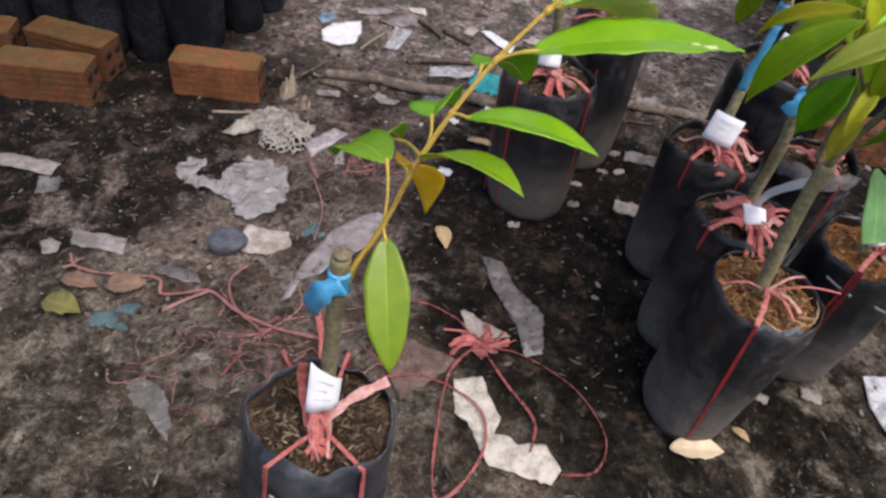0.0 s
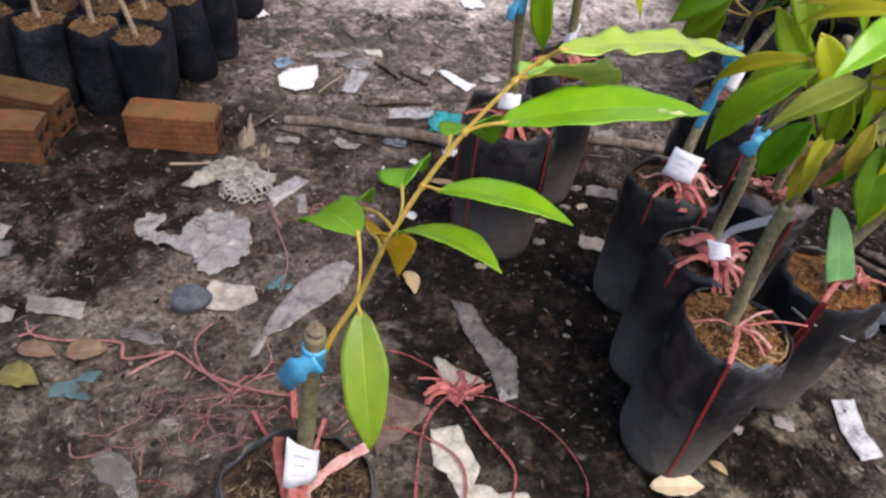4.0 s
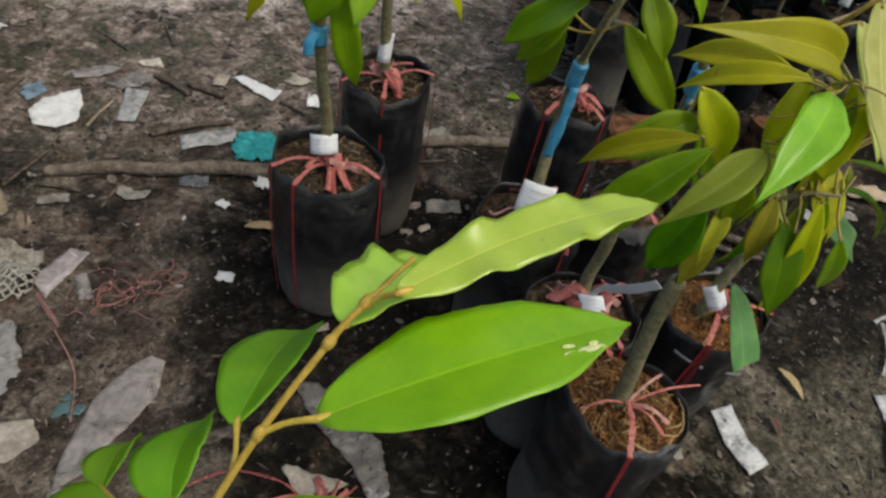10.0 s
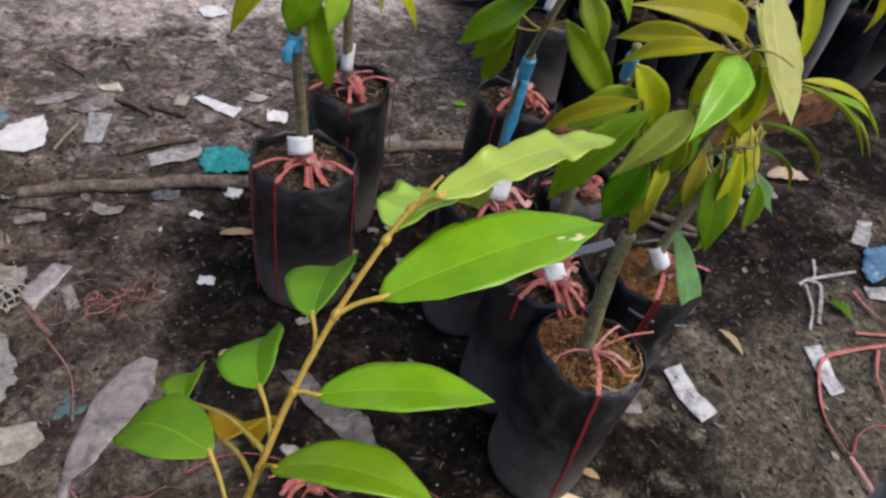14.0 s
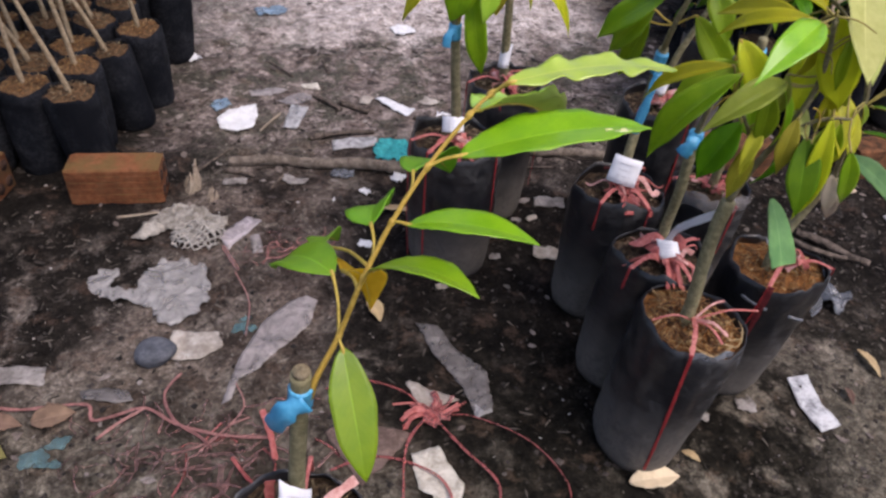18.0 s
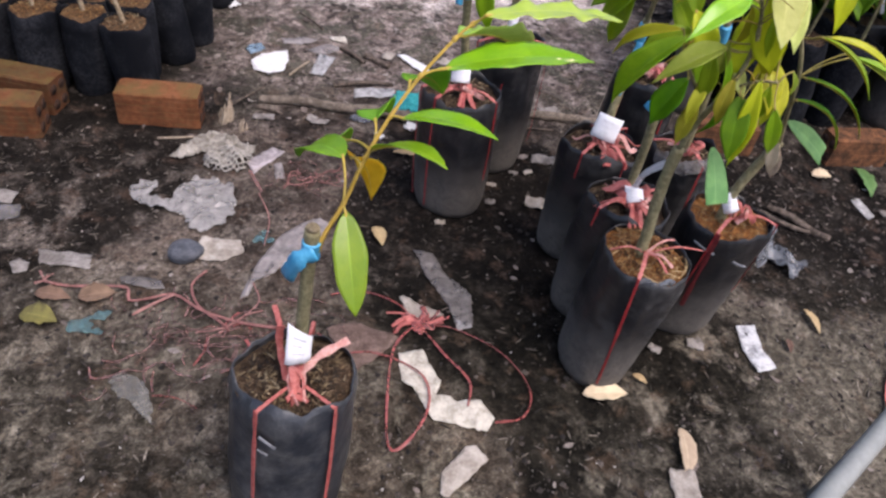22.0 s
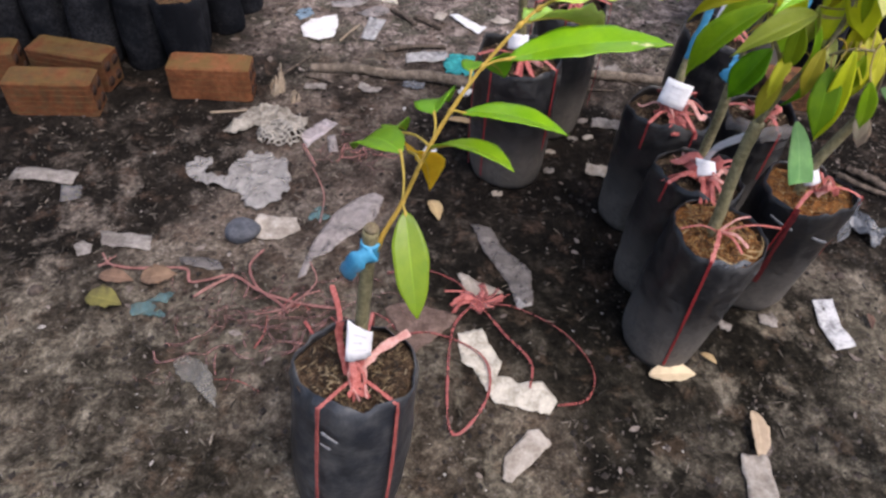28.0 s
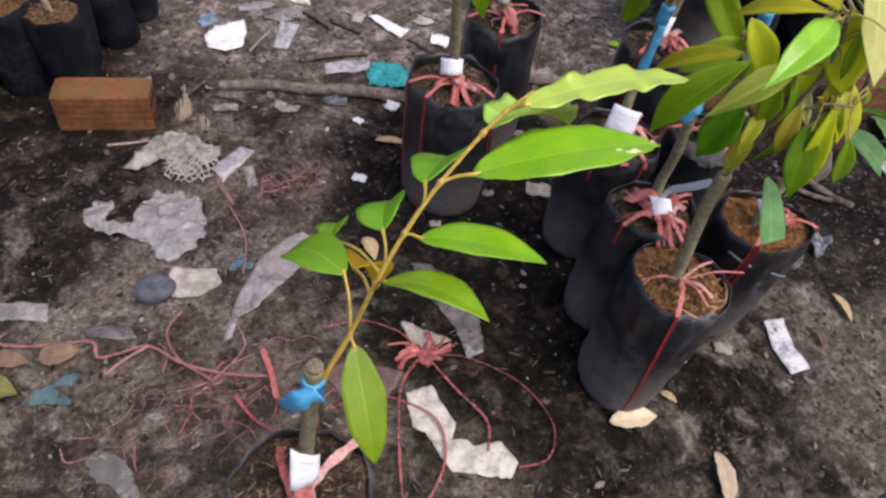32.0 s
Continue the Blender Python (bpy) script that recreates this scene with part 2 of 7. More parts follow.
def leaf_material(name, light, dark, rough, through_light, spec=0.32, coat=0.0):
    m = Mat(name, rough, spec=spec)
    m.b.inputs["Coat Weight"].default_value = coat
    m.b.inputs["Coat Roughness"].default_value = 0.30
    uv = m.n.new("ShaderNodeUVMap")
    sep = m.n.new("ShaderNodeSeparateXYZ")
    m.l.new(uv.outputs["UV"], sep.inputs[0])
    s, u = sep.outputs[0], m.math("ABSOLUTE", m.math("SUBTRACT", sep.outputs[1], 0.5))
    veins = m.math("SINE", m.math("ADD", m.math("MULTIPLY", s, 84.0), m.math("MULTIPLY", u, -38.0)))
    vein = m.span(veins, 0.86, 1.0)
    blotch = m.noise(38, 4, 0.6, m.obj)
    c = m.mix(m.span(blotch, 0.3, 0.7), dark, light)
    hue = m.n.new("ShaderNodeHueSaturation")
    m.l.new(m.span(m.rnd(), 0, 1, 0.485, 0.512), hue.inputs["Hue"])
    m.l.new(m.span(m.rnd(), 0, 1, 0.8, 1.2), hue.inputs["Value"])
    m.l.new(c, hue.inputs["Color"])
    c = m.mix(m.math("MULTIPLY", vein, 0.05), hue.outputs["Color"], tuple(min(1.0, v * 1.8 + 0.02) for v in light))
    rib = m.math("MULTIPLY", m.span(u, 0.006, 0.022, 0.42, 0.0), m.span(s, 1.0, 0.3, 0.25, 1.0))
    c = m.mix(rib, c, tuple(min(1.0, v * 1.7 + 0.03) for v in light))
    # a lighter margin, dull scars and a few brown specks
    c = m.mix(m.span(u, 0.485, 0.5, 0.0, 0.35), c, tuple(min(1.0, v * 1.5 + 0.04) for v in light))
    scar = m.noise(85, 3, 0.55, m.obj, 0.5)
    c = m.mix(m.span(scar, 0.70, 0.76, 0.0, 0.45), c, (0.22, 0.17, 0.06))
    broad = m.noise(14, 3, 0.5, m.obj)
    c = m.mix(m.span(broad, 0.35, 0.7, 0.0, 0.18), c, tuple(v * 0.62 for v in dark))
    m.colour(c)
    m.bump(m.math("SUBTRACT", m.math("MULTIPLY", m.span(u, 0.0, 0.06), 1.0), m.math("MULTIPLY", vein, 0.25)), 0.16, 0.0012)
    tr = m.n.new("ShaderNodeBsdfTranslucent")
    m.l.new(c, tr.inputs["Color"])
    mx = m.n.new("ShaderNodeMixShader")
    mx.inputs[0].default_value = through_light
    m.l.new(m.b.outputs[0], mx.inputs[1])
    m.l.new(tr.outputs[0], mx.inputs[2])
    m.l.new(mx.outputs[0], m.n["Material Output"].inputs["Surface"])
    return m.m


def plastic_bag_material():
    m = Mat("black_polythene", 0.34, spec=0.5)
    dust = m.noise(9, 6, 0.7, m.pos)
    scuff = m.noise(60, 5, 0.75, m.pos, 1.2)
    dirt = m.math("MULTIPLY", m.span(dust, 0.42, 0.72), m.span(scuff, 0.35, 0.7))
    zz = m.n.new("ShaderNodeSeparateXYZ")
    m.l.new(m.pos, zz.inputs[0])
    splash = m.math("MULTIPLY", m.span(m.math("ADD", zz.outputs[2], m.math("MULTIPLY", dust, 0.14)), 0.25, 0.10), m.span(scuff, 0.25, 0.6, 0.45, 1.0))
    m.colour(m.mix(m.math("MULTIPLY", splash, 0.85), m.mix(m.math("MULTIPLY", dirt, 0.8), (0.0105, 0.0110, 0.0135), (0.090, 0.086, 0.082)), (0.135, 0.118, 0.102)))
    m.gloss(m.span(m.math("ADD", dirt, splash), 0.0, 0.6, 0.28, 0.8))
    flat = m.n.new("ShaderNodeMapping")
    flat.inputs["Scale"].default_value = (0.45, 0.45, 1.7)
    m.l.new(m.pos, flat.inputs["Vector"])
    m.bump(m.math("ADD", m.math("ADD", m.noise(16, 3, 0.5, m.pos, 0.6), m.math("MULTIPLY", m.noise(20, 3, 0.5, flat.outputs[0], 0.8), 0.7)), m.math("MULTIPLY", scuff, 0.08)), 0.32, 0.010)
    return m.m


def dusty_bag_material():
    m = Mat("shaded_dusty_black_polythene", 0.8, spec=0.12)
    dust = m.noise(10, 6, 0.7, m.pos)
    speck = m.noise(160, 4, 0.7, m.pos)
    dirt = m.math("MULTIPLY", m.span(dust, 0.36, 0.66), m.span(speck, 0.30, 0.66))
    # base set below bag black to hold the bed's shade; dust lies over it
    m.colour(m.mix(dirt, (0.0032, 0.0040, 0.0062), (0.030, 0.031, 0.036)))
    m.bump(m.noise(30, 4, 0.6, m.pos, 0.6), 0.35, 0.006)
    return m.m


def potting_material(name, lo, mid, hi):
    m = Mat(name, 0.95, spec=0.2)
    a, b = m.noise(120, 5, 0.7, m.pos), m.noise(420, 3, 0.7, m.pos)
    m.colour(m.ramp(m.math("ADD", m.math("MULTIPLY", a, 0.6), m.math("MULTIPLY", b, 0.4)), [(0.34, lo), (0.5, mid), (0.66, hi)]))
    m.bump(m.math("ADD", a, b), 0.8, 0.005)
    return m.m


def island_material(name, stops, rough=0.8, scale=150, spec=0.3):
    """Each loose piece of a joined mesh takes a colour of its own."""
    m = Mat(name, rough, spec=spec)
    c = m.ramp(m.island(), stops)
    m.colour(m.mix(m.span(m.noise(scale, 4, 0.65), 0.35, 0.7), m.mix(0.55, c, (0.02, 0.018, 0.016)), c))
    return m.m


def plain_material(name, a, b, scale=60, rough=0.7, spec=0.4, bump=0.3, dist=0.002, metal=0.0, lo=0.35, hi=0.7):
    m = Mat(name, rough, metal, spec)
    f = m.noise(scale, 5, 0.65, m.pos)
    g = m.noise(scale * 5, 3, 0.6, m.pos)
    m.colour(m.mix(m.span(m.math("ADD", m.math("MULTIPLY", f, 0.7), m.math("MULTIPLY", g, 0.3)), lo, hi), a, b))
    m.bump(m.math("ADD", f, m.math("MULTIPLY", g, 0.4)), bump, dist)
    return m.m


def film_material(name, tint, opacity, rough=0.25):
    """Thin, dirty, half-clear plastic film."""
    m = Mat(name, rough, spec=0.6)
    f = m.noise(30, 5, 0.7, m.pos, 0.7)
    m.colour(m.mix(m.span(f, 0.3, 0.7), tuple(v * 0.6 for v in tint), tint))
    m.bump(m.noise(55, 4, 0.6, m.pos, 1.0), 0.6, 0.004)
    clear = m.n.new("ShaderNodeBsdfTransparent")
    mx = m.n.new("ShaderNodeMixShader")
    m.l.new(m.span(f, 0.25, 0.7, opacity * 0.65, min(1.0, opacity * 1.25)), mx.inputs[0])
    m.l.new(clear.outputs[0], mx.inputs[1])
    m.l.new(m.b.outputs[0], mx.inputs[2])
    m.l.new(mx.outputs[0], m.n["Material Output"].inputs["Surface"])
    return m.m


def brick_material(name, shade, mossy):
    m = Mat(name, 0.92, spec=0.2)
    big, fine = m.noise(14, 5, 0.65), m.noise(90, 4, 0.7)
    sep = m.n.new("ShaderNodeSeparateXYZ")
    m.l.new(m.obj, sep.inputs[0])
    c = m.ramp(m.math("ADD", m.math("MULTIPLY", big, 0.6), m.math("MULTIPLY", fine, 0.4)),
               [(0.32, (0.070, 0.023, 0.010)), (0.50, (0.185, 0.066, 0.027)), (0.70, (0.27, 0.118, 0.056))])
    hue = m.n.new("ShaderNodeHueSaturation")
    m.l.new(m.span(m.rnd(), 0, 1, 0.75 * shade, 1.1 * shade), hue.inputs["Value"])
    m.l.new(c, hue.inputs["Color"])
    face = m.n.new("ShaderNodeSeparateXYZ")
    m.l.new(m.geo.outputs["Normal"], face.inputs[0])
    moss = m.math("MULTIPLY", m.span(face.outputs[2], 0.4, 0.9), m.span(m.noise(22, 5, 0.65), 0.32, 0.62))
    mud = m.math("MULTIPLY", m.span(m.noise(30, 6, 0.7), 0.45, 0.62), mossy)
    m.colour(m.mix(mud, m.mix(m.math("MULTIPLY", moss, 0.7), hue.outputs["Color"], (0.105, 0.078, 0.026)), (0.072, 0.050, 0.024)))
    m.bump(fine, 0.35, 0.003)
    return m.m


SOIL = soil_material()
BAG = plastic_bag_material()
# front bag: bluish sky sheen painted into the base colour, along with dust
BAG_WORN_SHEEN = plain_material("worn_black_polythene_with_sheen", (0.016, 0.019, 0.026), (0.105, 0.106, 0.108), 17, 0.36, 0.6, 0.55, 0.006, lo=0.40, hi=0.76)
BAG_DUSTY_SHADED = dusty_bag_material()
COIR = potting_material("coir_mix", (0.055, 0.022, 0.008), (0.25, 0.105, 0.032), (0.48, 0.24, 0.085))
PEAT = potting_material("dark_peat_mix", (0.014, 0.009, 0.006), (0.065, 0.040, 0.024), (0.26, 0.19, 0.12))
HUSK = potting_material("rice_husk_mix", (0.036, 0.019, 0.010), (0.135, 0.075, 0.036), (0.32, 0.205, 0.11))
FIBRE = island_material("straw_fibre", [(0.0, (0.08, 0.032, 0.012)), (0.5, (0.27, 0.125, 0.042)), (0.9, (0.46, 0.27, 0.10)), (1.0, (0.62, 0.46, 0.24))], 0.85)
STRAW = plain_material("pale_straw", (0.30, 0.20, 0.09), (0.55, 0.42, 0.22), 90, 0.7)
CHIPS = island_material("husk_chips", [(0.0, (0.014, 0.009, 0.006)), (0.5, (0.060, 0.038, 0.021)), (0.82, (0.24, 0.17, 0.09)), (1.0, (0.46, 0.37, 0.24))], 0.9)
BARK = plain_material("green_grey_bark", (0.14, 0.125, 0.062), (0.33, 0.29, 0.165), 130, 0.75, 0.35, 0.5)
BARK_PALE = plain_material("pale_bark", (0.20, 0.145, 0.085), (0.42, 0.33, 0.22), 110, 0.8, 0.3, 0.5)
SHOOT = plain_material("tan_shoot", (0.36, 0.23, 0.028), (0.56, 0.38, 0.075), 160, 0.6, 0.4, 0.3)
STALK_OLIVE = plain_material("olive_stalk", (0.22, 0.18, 0.035), (0.38, 0.31, 0.085), 180, 0.6, 0.4, 0.3)
PETIOLE = plain_material("yellow_petiole", (0.44, 0.31, 0.04), (0.64, 0.48, 0.10), 200, 0.55, 0.4, 0.3)
WOUND = plain_material("cut_wood", (0.13, 0.10, 0.06), (0.33, 0.27, 0.17), 300, 0.9, 0.2, 0.6)
LEAF = leaf_material("fresh_leaf_top", (0.285, 0.500, 0.009), (0.210, 0.420, 0.007), 0.34, 0.38, 0.55, 0.35)
LEAF_DEEP = leaf_material("deep_green_leaf_top", (0.125, 0.30, 0.005), (0.080, 0.215, 0.004), 0.45, 0.42, 0.18)
LEAF_OLIVE = leaf_material("pale_olive_leaf_top", (0.46, 0.54, 0.090), (0.36, 0.45, 0.055), 0.40, 0.45, 0.3)
LEAF_MID = leaf_material("leaf_top", (0.37, 0.56, 0.020), (0.26, 0.46, 0.014), 0.38, 0.55, 0.4)
LEAF_DARK = leaf_material("old_leaf_top", (0.085, 0.200, 0.004), (0.050, 0.140, 0.003), 0.45, 0.28, 0.15)
LEAF_GLOSS = leaf_material("glossy_leaf_top", (0.33, 0.58, 0.03), (0.24, 0.48, 0.018), 0.26, 0.36, 0.6)
LEAF_BLUE = leaf_material("dusty_bluish_leaf_top", (0.17, 0.33, 0.11), (0.10, 0.23, 0.075), 0.5, 0.25)
LEAF_YELLOW = leaf_material("yellow_leaf_top", (0.64, 0.66, 0.020), (0.51, 0.55, 0.014), 0.36, 0.52, 0.45)
LEAF_SHINE = leaf_material("pale_glossy_leaf_top", (0.58, 0.84, 0.090), (0.48, 0.76, 0.055), 0.27, 0.34, 0.8, 0.9)
UNDER = leaf_material("golden_leaf_underside", (0.66, 0.64, 0.060), (0.52, 0.51, 0.036), 0.5, 0.52)
UNDER_GOLD = leaf_material("young_leaf_underside", (0.95, 0.68, 0.07), (0.82, 0.56, 0.05), 0.6, 0.72)
LEAF_YOUNG = leaf_material("young_leaf_top", (0.26, 0.57, 0.024), (0.19, 0.48, 0.016), 0.38, 0.42, 0.5)
UNDER_PALE = leaf_material("silvery_leaf_underside", (0.68, 0.70, 0.26), (0.52, 0.55, 0.15), 0.45, 0.46)
TAPE = plain_material("blue_grafting_tape", (0.04, 0.29, 0.52), (0.12, 0.46, 0.70), 60, 0.38, 0.5, 0.4)
LABEL = plain_material("white_paper_tag", (0.66, 0.66, 0.69), (0.79, 0.79, 0.82), 40, 0.6, 0.4, 0.15, lo=0.2, hi=0.6)
INK = plain_material("faded_ink", (0.60, 0.60, 0.64), (0.72, 0.72, 0.755), 200, 0.8)
PRINT = plain_material("pale_print", (0.10, 0.105, 0.12), (0.26, 0.27, 0.29), 260, 0.6)
RAFFIA = plain_material("pink_raffia", (0.32, 0.066, 0.056), (0.56, 0.20, 0.172), 160, 0.5, 0.45, 0.4)
RAFFIA_RED = plain_material("red_raffia", (0.22, 0.014, 0.018), (0.36, 0.042, 0.042), 140, 0.45, 0.45, 0.4)
RAFFIA_MAROON = plain_material("dark_red_raffia", (0.10, 0.010, 0.014), (0.19, 0.030, 0.032), 140, 0.45, 0.45, 0.4)
RAFFIA_PALE = plain_material("bleached_pink_raffia", (0.42, 0.17, 0.145), (0.66, 0.40, 0.36), 120, 0.5, 0.4, 0.4)
RAFFIA_DULL = plain_material("dull_red_raffia", (0.25, 0.045, 0.040), (0.42, 0.13, 0.115), 120, 0.55, 0.4, 0.4)
RAFFIA_FILM = film_material("flat_pink_raffia", (0.40, 0.105, 0.095), 0.60, 0.4)
RAFFIA_DUSTY = plain_material("faded_red_raffia", (0.165, 0.068, 0.060), (0.36, 0.165, 0.148), 110, 0.6, 0.35, 0.4)
FRAYED = film_material("frayed_pink_film", (0.34, 0.165, 0.15), 0.42, 0.5)
RAFFIA_OLD = plain_material("dusty_pink_raffia", (0.20, 0.088, 0.078), (0.42, 0.225, 0.20), 90, 0.7, 0.3, 0.4)
PAPER = plain_material("dirty_white_paper", (0.11, 0.096, 0.086), (0.325, 0.297, 0.275), 34, 0.8, 0.3, 0.5, 0.004)
PAPER_CLEAN = plain_material("white_paper", (0.44, 0.43, 0.43), (0.66, 0.66, 0.67), 40, 0.6, 0.4, 0.4, 0.004, lo=0.2, hi=0.6)
PAPER_TAN = plain_material("stained_paper", (0.225, 0.193, 0.160), (0.47, 0.427, 0.378), 30, 0.85, 0.3, 0.6, 0.005)
PAPER_CREAM = plain_material("mottled_cream_paper", (0.25, 0.225, 0.18), (0.56, 0.525, 0.455), 38, 0.85, 0.3, 0.6, 0.005, lo=0.30, hi=0.62)
CLOTH = plain_material("dirty_net_cloth", (0.13, 0.115, 0.095), (0.40, 0.37, 0.325), 46, 0.9, 0.2, 0.7, 0.005)
SLIP_WHITE = plain_material("glossy_white_strip", (0.16, 0.16, 0.165), (0.54, 0.54, 0.55), 34, 0.25, 0.6, 0.5, 0.004, lo=0.30, hi=0.60)
DRY_SHEET = plain_material("brown_leaf_sheet", (0.075, 0.048, 0.038), (0.21, 0.145, 0.118), 45, 0.8, 0.3, 0.6, 0.004)
SHEET_WHITE = film_material("dirty_white_sheet", (0.40, 0.38, 0.365), 0.55, 0.35)
FILM_SKY = film_material("bright_blue_film", (0.075, 0.21, 0.36), 0.9, 0.35)
FILM_PINK = film_material("milky_pinkish_film", (0.46, 0.40, 0.40), 0.85, 0.2)
FILM = film_material("dirty_clear_film", (0.24, 0.225, 0.22), 0.5)
FILM_GREY = film_material("dirty_grey_film", (0.34, 0.30, 0.285), 0.72, 0.4)
FILM_DIM = film_material("soiled_clear_film", (0.17, 0.152, 0.142), 0.75, 0.4)
FILM_PALE = film_material("milky_film", (0.45, 0.437, 0.428), 0.85, 0.16)
FILM_TEAL = film_material("soiled_teal_film", (0.12, 0.235, 0.25), 0.5, 0.5)
FILM_BLUE = film_material("bluish_film", (0.24, 0.34, 0.44), 0.7)
FILM_DARK = film_material("grey_film", (0.16, 0.17, 0.19), 0.85)
TEAL = plain_material("teal_net", (0.010, 0.17, 0.19), (0.04, 0.38, 0.38), 120, 0.6, 0.3, 0.7, 0.004)
NET = plain_material("white_net_string", (0.24, 0.22, 0.19), (0.46, 0.43, 0.39), 90, 0.75)
DRY = leaf_material("dry_leaf", (0.48, 0.35, 0.19), (0.31, 0.21, 0.11), 0.75, 0.10)
BLEACHED = plain_material("bleached_leaf_patch", (0.46, 0.50, 0.16), (0.74, 0.74, 0.48), 300, 0.7)
FADED = leaf_material("faded_leaf", (0.20, 0.19, 0.05), (0.10, 0.09, 0.035), 0.8, 0.05)
DRY_BROWN = leaf_material("rotting_leaf", (0.20, 0.125, 0.085), (0.10, 0.06, 0.042), 0.85, 0.05)
DRY_PALE = leaf_material("bleached_dry_leaf", (0.62, 0.49, 0.34), (0.46, 0.36, 0.245), 0.7, 0.10)
RAG_GREY = film_material("grey_rag", (0.25, 0.235, 0.205), 0.55, 0.6)
STICK = plain_material("weathered_stick", (0.042, 0.033, 0.027), (0.18, 0.142, 0.115), 80, 0.9, 0.2, 0.7, 0.004)
LOG = plain_material("weathered_log", (0.075, 0.060, 0.047), (0.25, 0.205, 0.165), 60, 0.9, 0.2, 0.7, 0.004)
WOOD_PALE = plain_material("splintered_wood", (0.20, 0.155, 0.11), (0.46, 0.38, 0.29), 90, 0.9, 0.2, 0.7, 0.004)
CLOD = plain_material("soil_clod", (0.035, 0.028, 0.024), (0.11, 0.088, 0.075), 90, 0.95, 0.15, 0.6, 0.003)
STONE = plain_material("grey_pebble", (0.050, 0.054, 0.066), (0.125, 0.132, 0.152), 60, 0.8, 0.3, 0.4)
BRICK = brick_material("fired_clay", 0.82, 0.30)
BRICK_DIRTY = brick_material("soiled_fired_clay", 0.62, 0.6)
BRICK_MUDDY = plain_material("muddy_brick", (0.045, 0.026, 0.016), (0.22, 0.095, 0.045), 40, 0.95, 0.15, 0.5, 0.003)
HOLE_SHADE = plain_material("brick_hole", (0.02, 0.010, 0.006), (0.06, 0.025, 0.014), 60, 0.95)
PIPE = plain_material("grey_pvc_pipe", (0.21, 0.22, 0.21), (0.28, 0.29, 0.275), 30, 0.45, 0.5, 0.1)
WEED = island_material("weed_leaves", [(0.0, (0.020, 0.055, 0.010)), (0.6, (0.055, 0.12, 0.022)), (1.0, (0.12, 0.19, 0.05))], 0.6)
CRUMB = island_material("soil_crumbs", [(0.0, (0.012, 0.010, 0.009)), (0.5, (0.04, 0.032, 0.027)), (0.9, (0.095, 0.078, 0.066)), (1.0, (0.17, 0.145, 0.125))], 0.95)
FLAKES = island_material("leaf_litter", [(0.0, (0.022, 0.017, 0.013)), (0.35, (0.095, 0.073, 0.062)), (0.7, (0.22, 0.178, 0.155)), (1.0, (0.36, 0.315, 0.285))], 0.85)
FIBRES = island_material("straw_and_roots", [(0.0, (0.012, 0.010, 0.008)), (0.4, (0.050, 0.041, 0.033)), (0.8, (0.17, 0.145, 0.118)), (1.0, (0.30, 0.26, 0.215))], 0.9)
GRIT = island_material("pale_grit", [(0.0, (0.030, 0.026, 0.022)), (0.6, (0.14, 0.122, 0.104)), (0.95, (0.26, 0.235, 0.205)), (1.0, (0.5, 0.48, 0.45))], 0.9)
SPECKS = island_material("pale_scraps", [(0.0, (0.16, 0.14, 0.12)), (0.6, (0.34, 0.31, 0.28)), (1.0, (0.7, 0.68, 0.66))], 0.7)


# ---- mesh tools ----
def lattice(ix, iy, seed):
    h = (ix * 374761393 + iy * 668265263 + seed * 974634533) & 0x7FFFFFFF
    h = ((h ^ (h >> 13)) * 1274126177) & 0x7FFFFFFF
    return ((h ^ (h >> 16)) & 0xFFFF) / 65535.0


def value_noise(x, y, seed):
    x, y = np.asarray(x, float), np.asarray(y, float)
    ix, iy = np.floor(x).astype(np.int64), np.floor(y).astype(np.int64)
    fx, fy = x - ix, y - iy
    fx, fy = fx * fx * (3 - 2 * fx), fy * fy * (3 - 2 * fy)
    a, b = lattice(ix, iy, seed), lattice(ix + 1, iy, seed)
    c, d = lattice(ix, iy + 1, seed), lattice(ix + 1, iy + 1, seed)
    return (a * (1 - fx) + b * fx) * (1 - fy) + (c * (1 - fx) + d * fx) * fy - 0.5


def ground_z(x, y):
    far = np.clip((np.asarray(y, float) - 1.5) / 0.6, 0, 1)
    z = 0.014 * value_noise(np.asarray(x) / 0.31, np.asarray(y) / 0.31, 1) + (0.007 + 0.006 * far) * value_noise(np.asarray(x) / 0.075, np.asarray(y) / 0.075, 2)
    return z + (0.0050 + 0.004 * far) * value_noise(np.asarray(x) / 0.026, np.asarray(y) / 0.026, 3)


def gz(x, y):
    return float(ground_z(x, y))


def empty(name, loc, label="", category="", group=""):
    ob = new(name)
    ob.empty_display_size = 0.02
    ob.location = loc
    return tagged(ob, label, category, group)


def part(name, bm, material, parent=None, label="", smooth=True):
    """Links a bmesh, given in world metres, as one mesh object under its thing."""
    me = bpy.data.meshes.new(name)
    for mat in material if isinstance(material, (list, tuple)) else [material]:
        me.materials.append(mat)
    base = Vector((0, 0, 0))
    top = parent
    while top is not None:
        base += top.location
        top = top.parent
    if parent is not None:
        bmesh.ops.translate(bm, verts=bm.verts, vec=-base)
    bm.to_mesh(me)
    bm.free()
    if smooth:
        me.polygons.foreach_set("use_smooth", [True] * len(me.polygons))
    ob = new(name, me)
    ob.parent = parent
    return tagged(ob, label)


def thing(name, bm, material, loc, label, category, group="", smooth=True):
    """A thing of one mesh, its origin at its base."""
    bmesh.ops.translate(bm, verts=bm.verts, vec=-Vector(loc))
    ob = part(name, bm, material, None, "", smooth)
    ob.location = loc
    return tagged(ob, label, category, group)


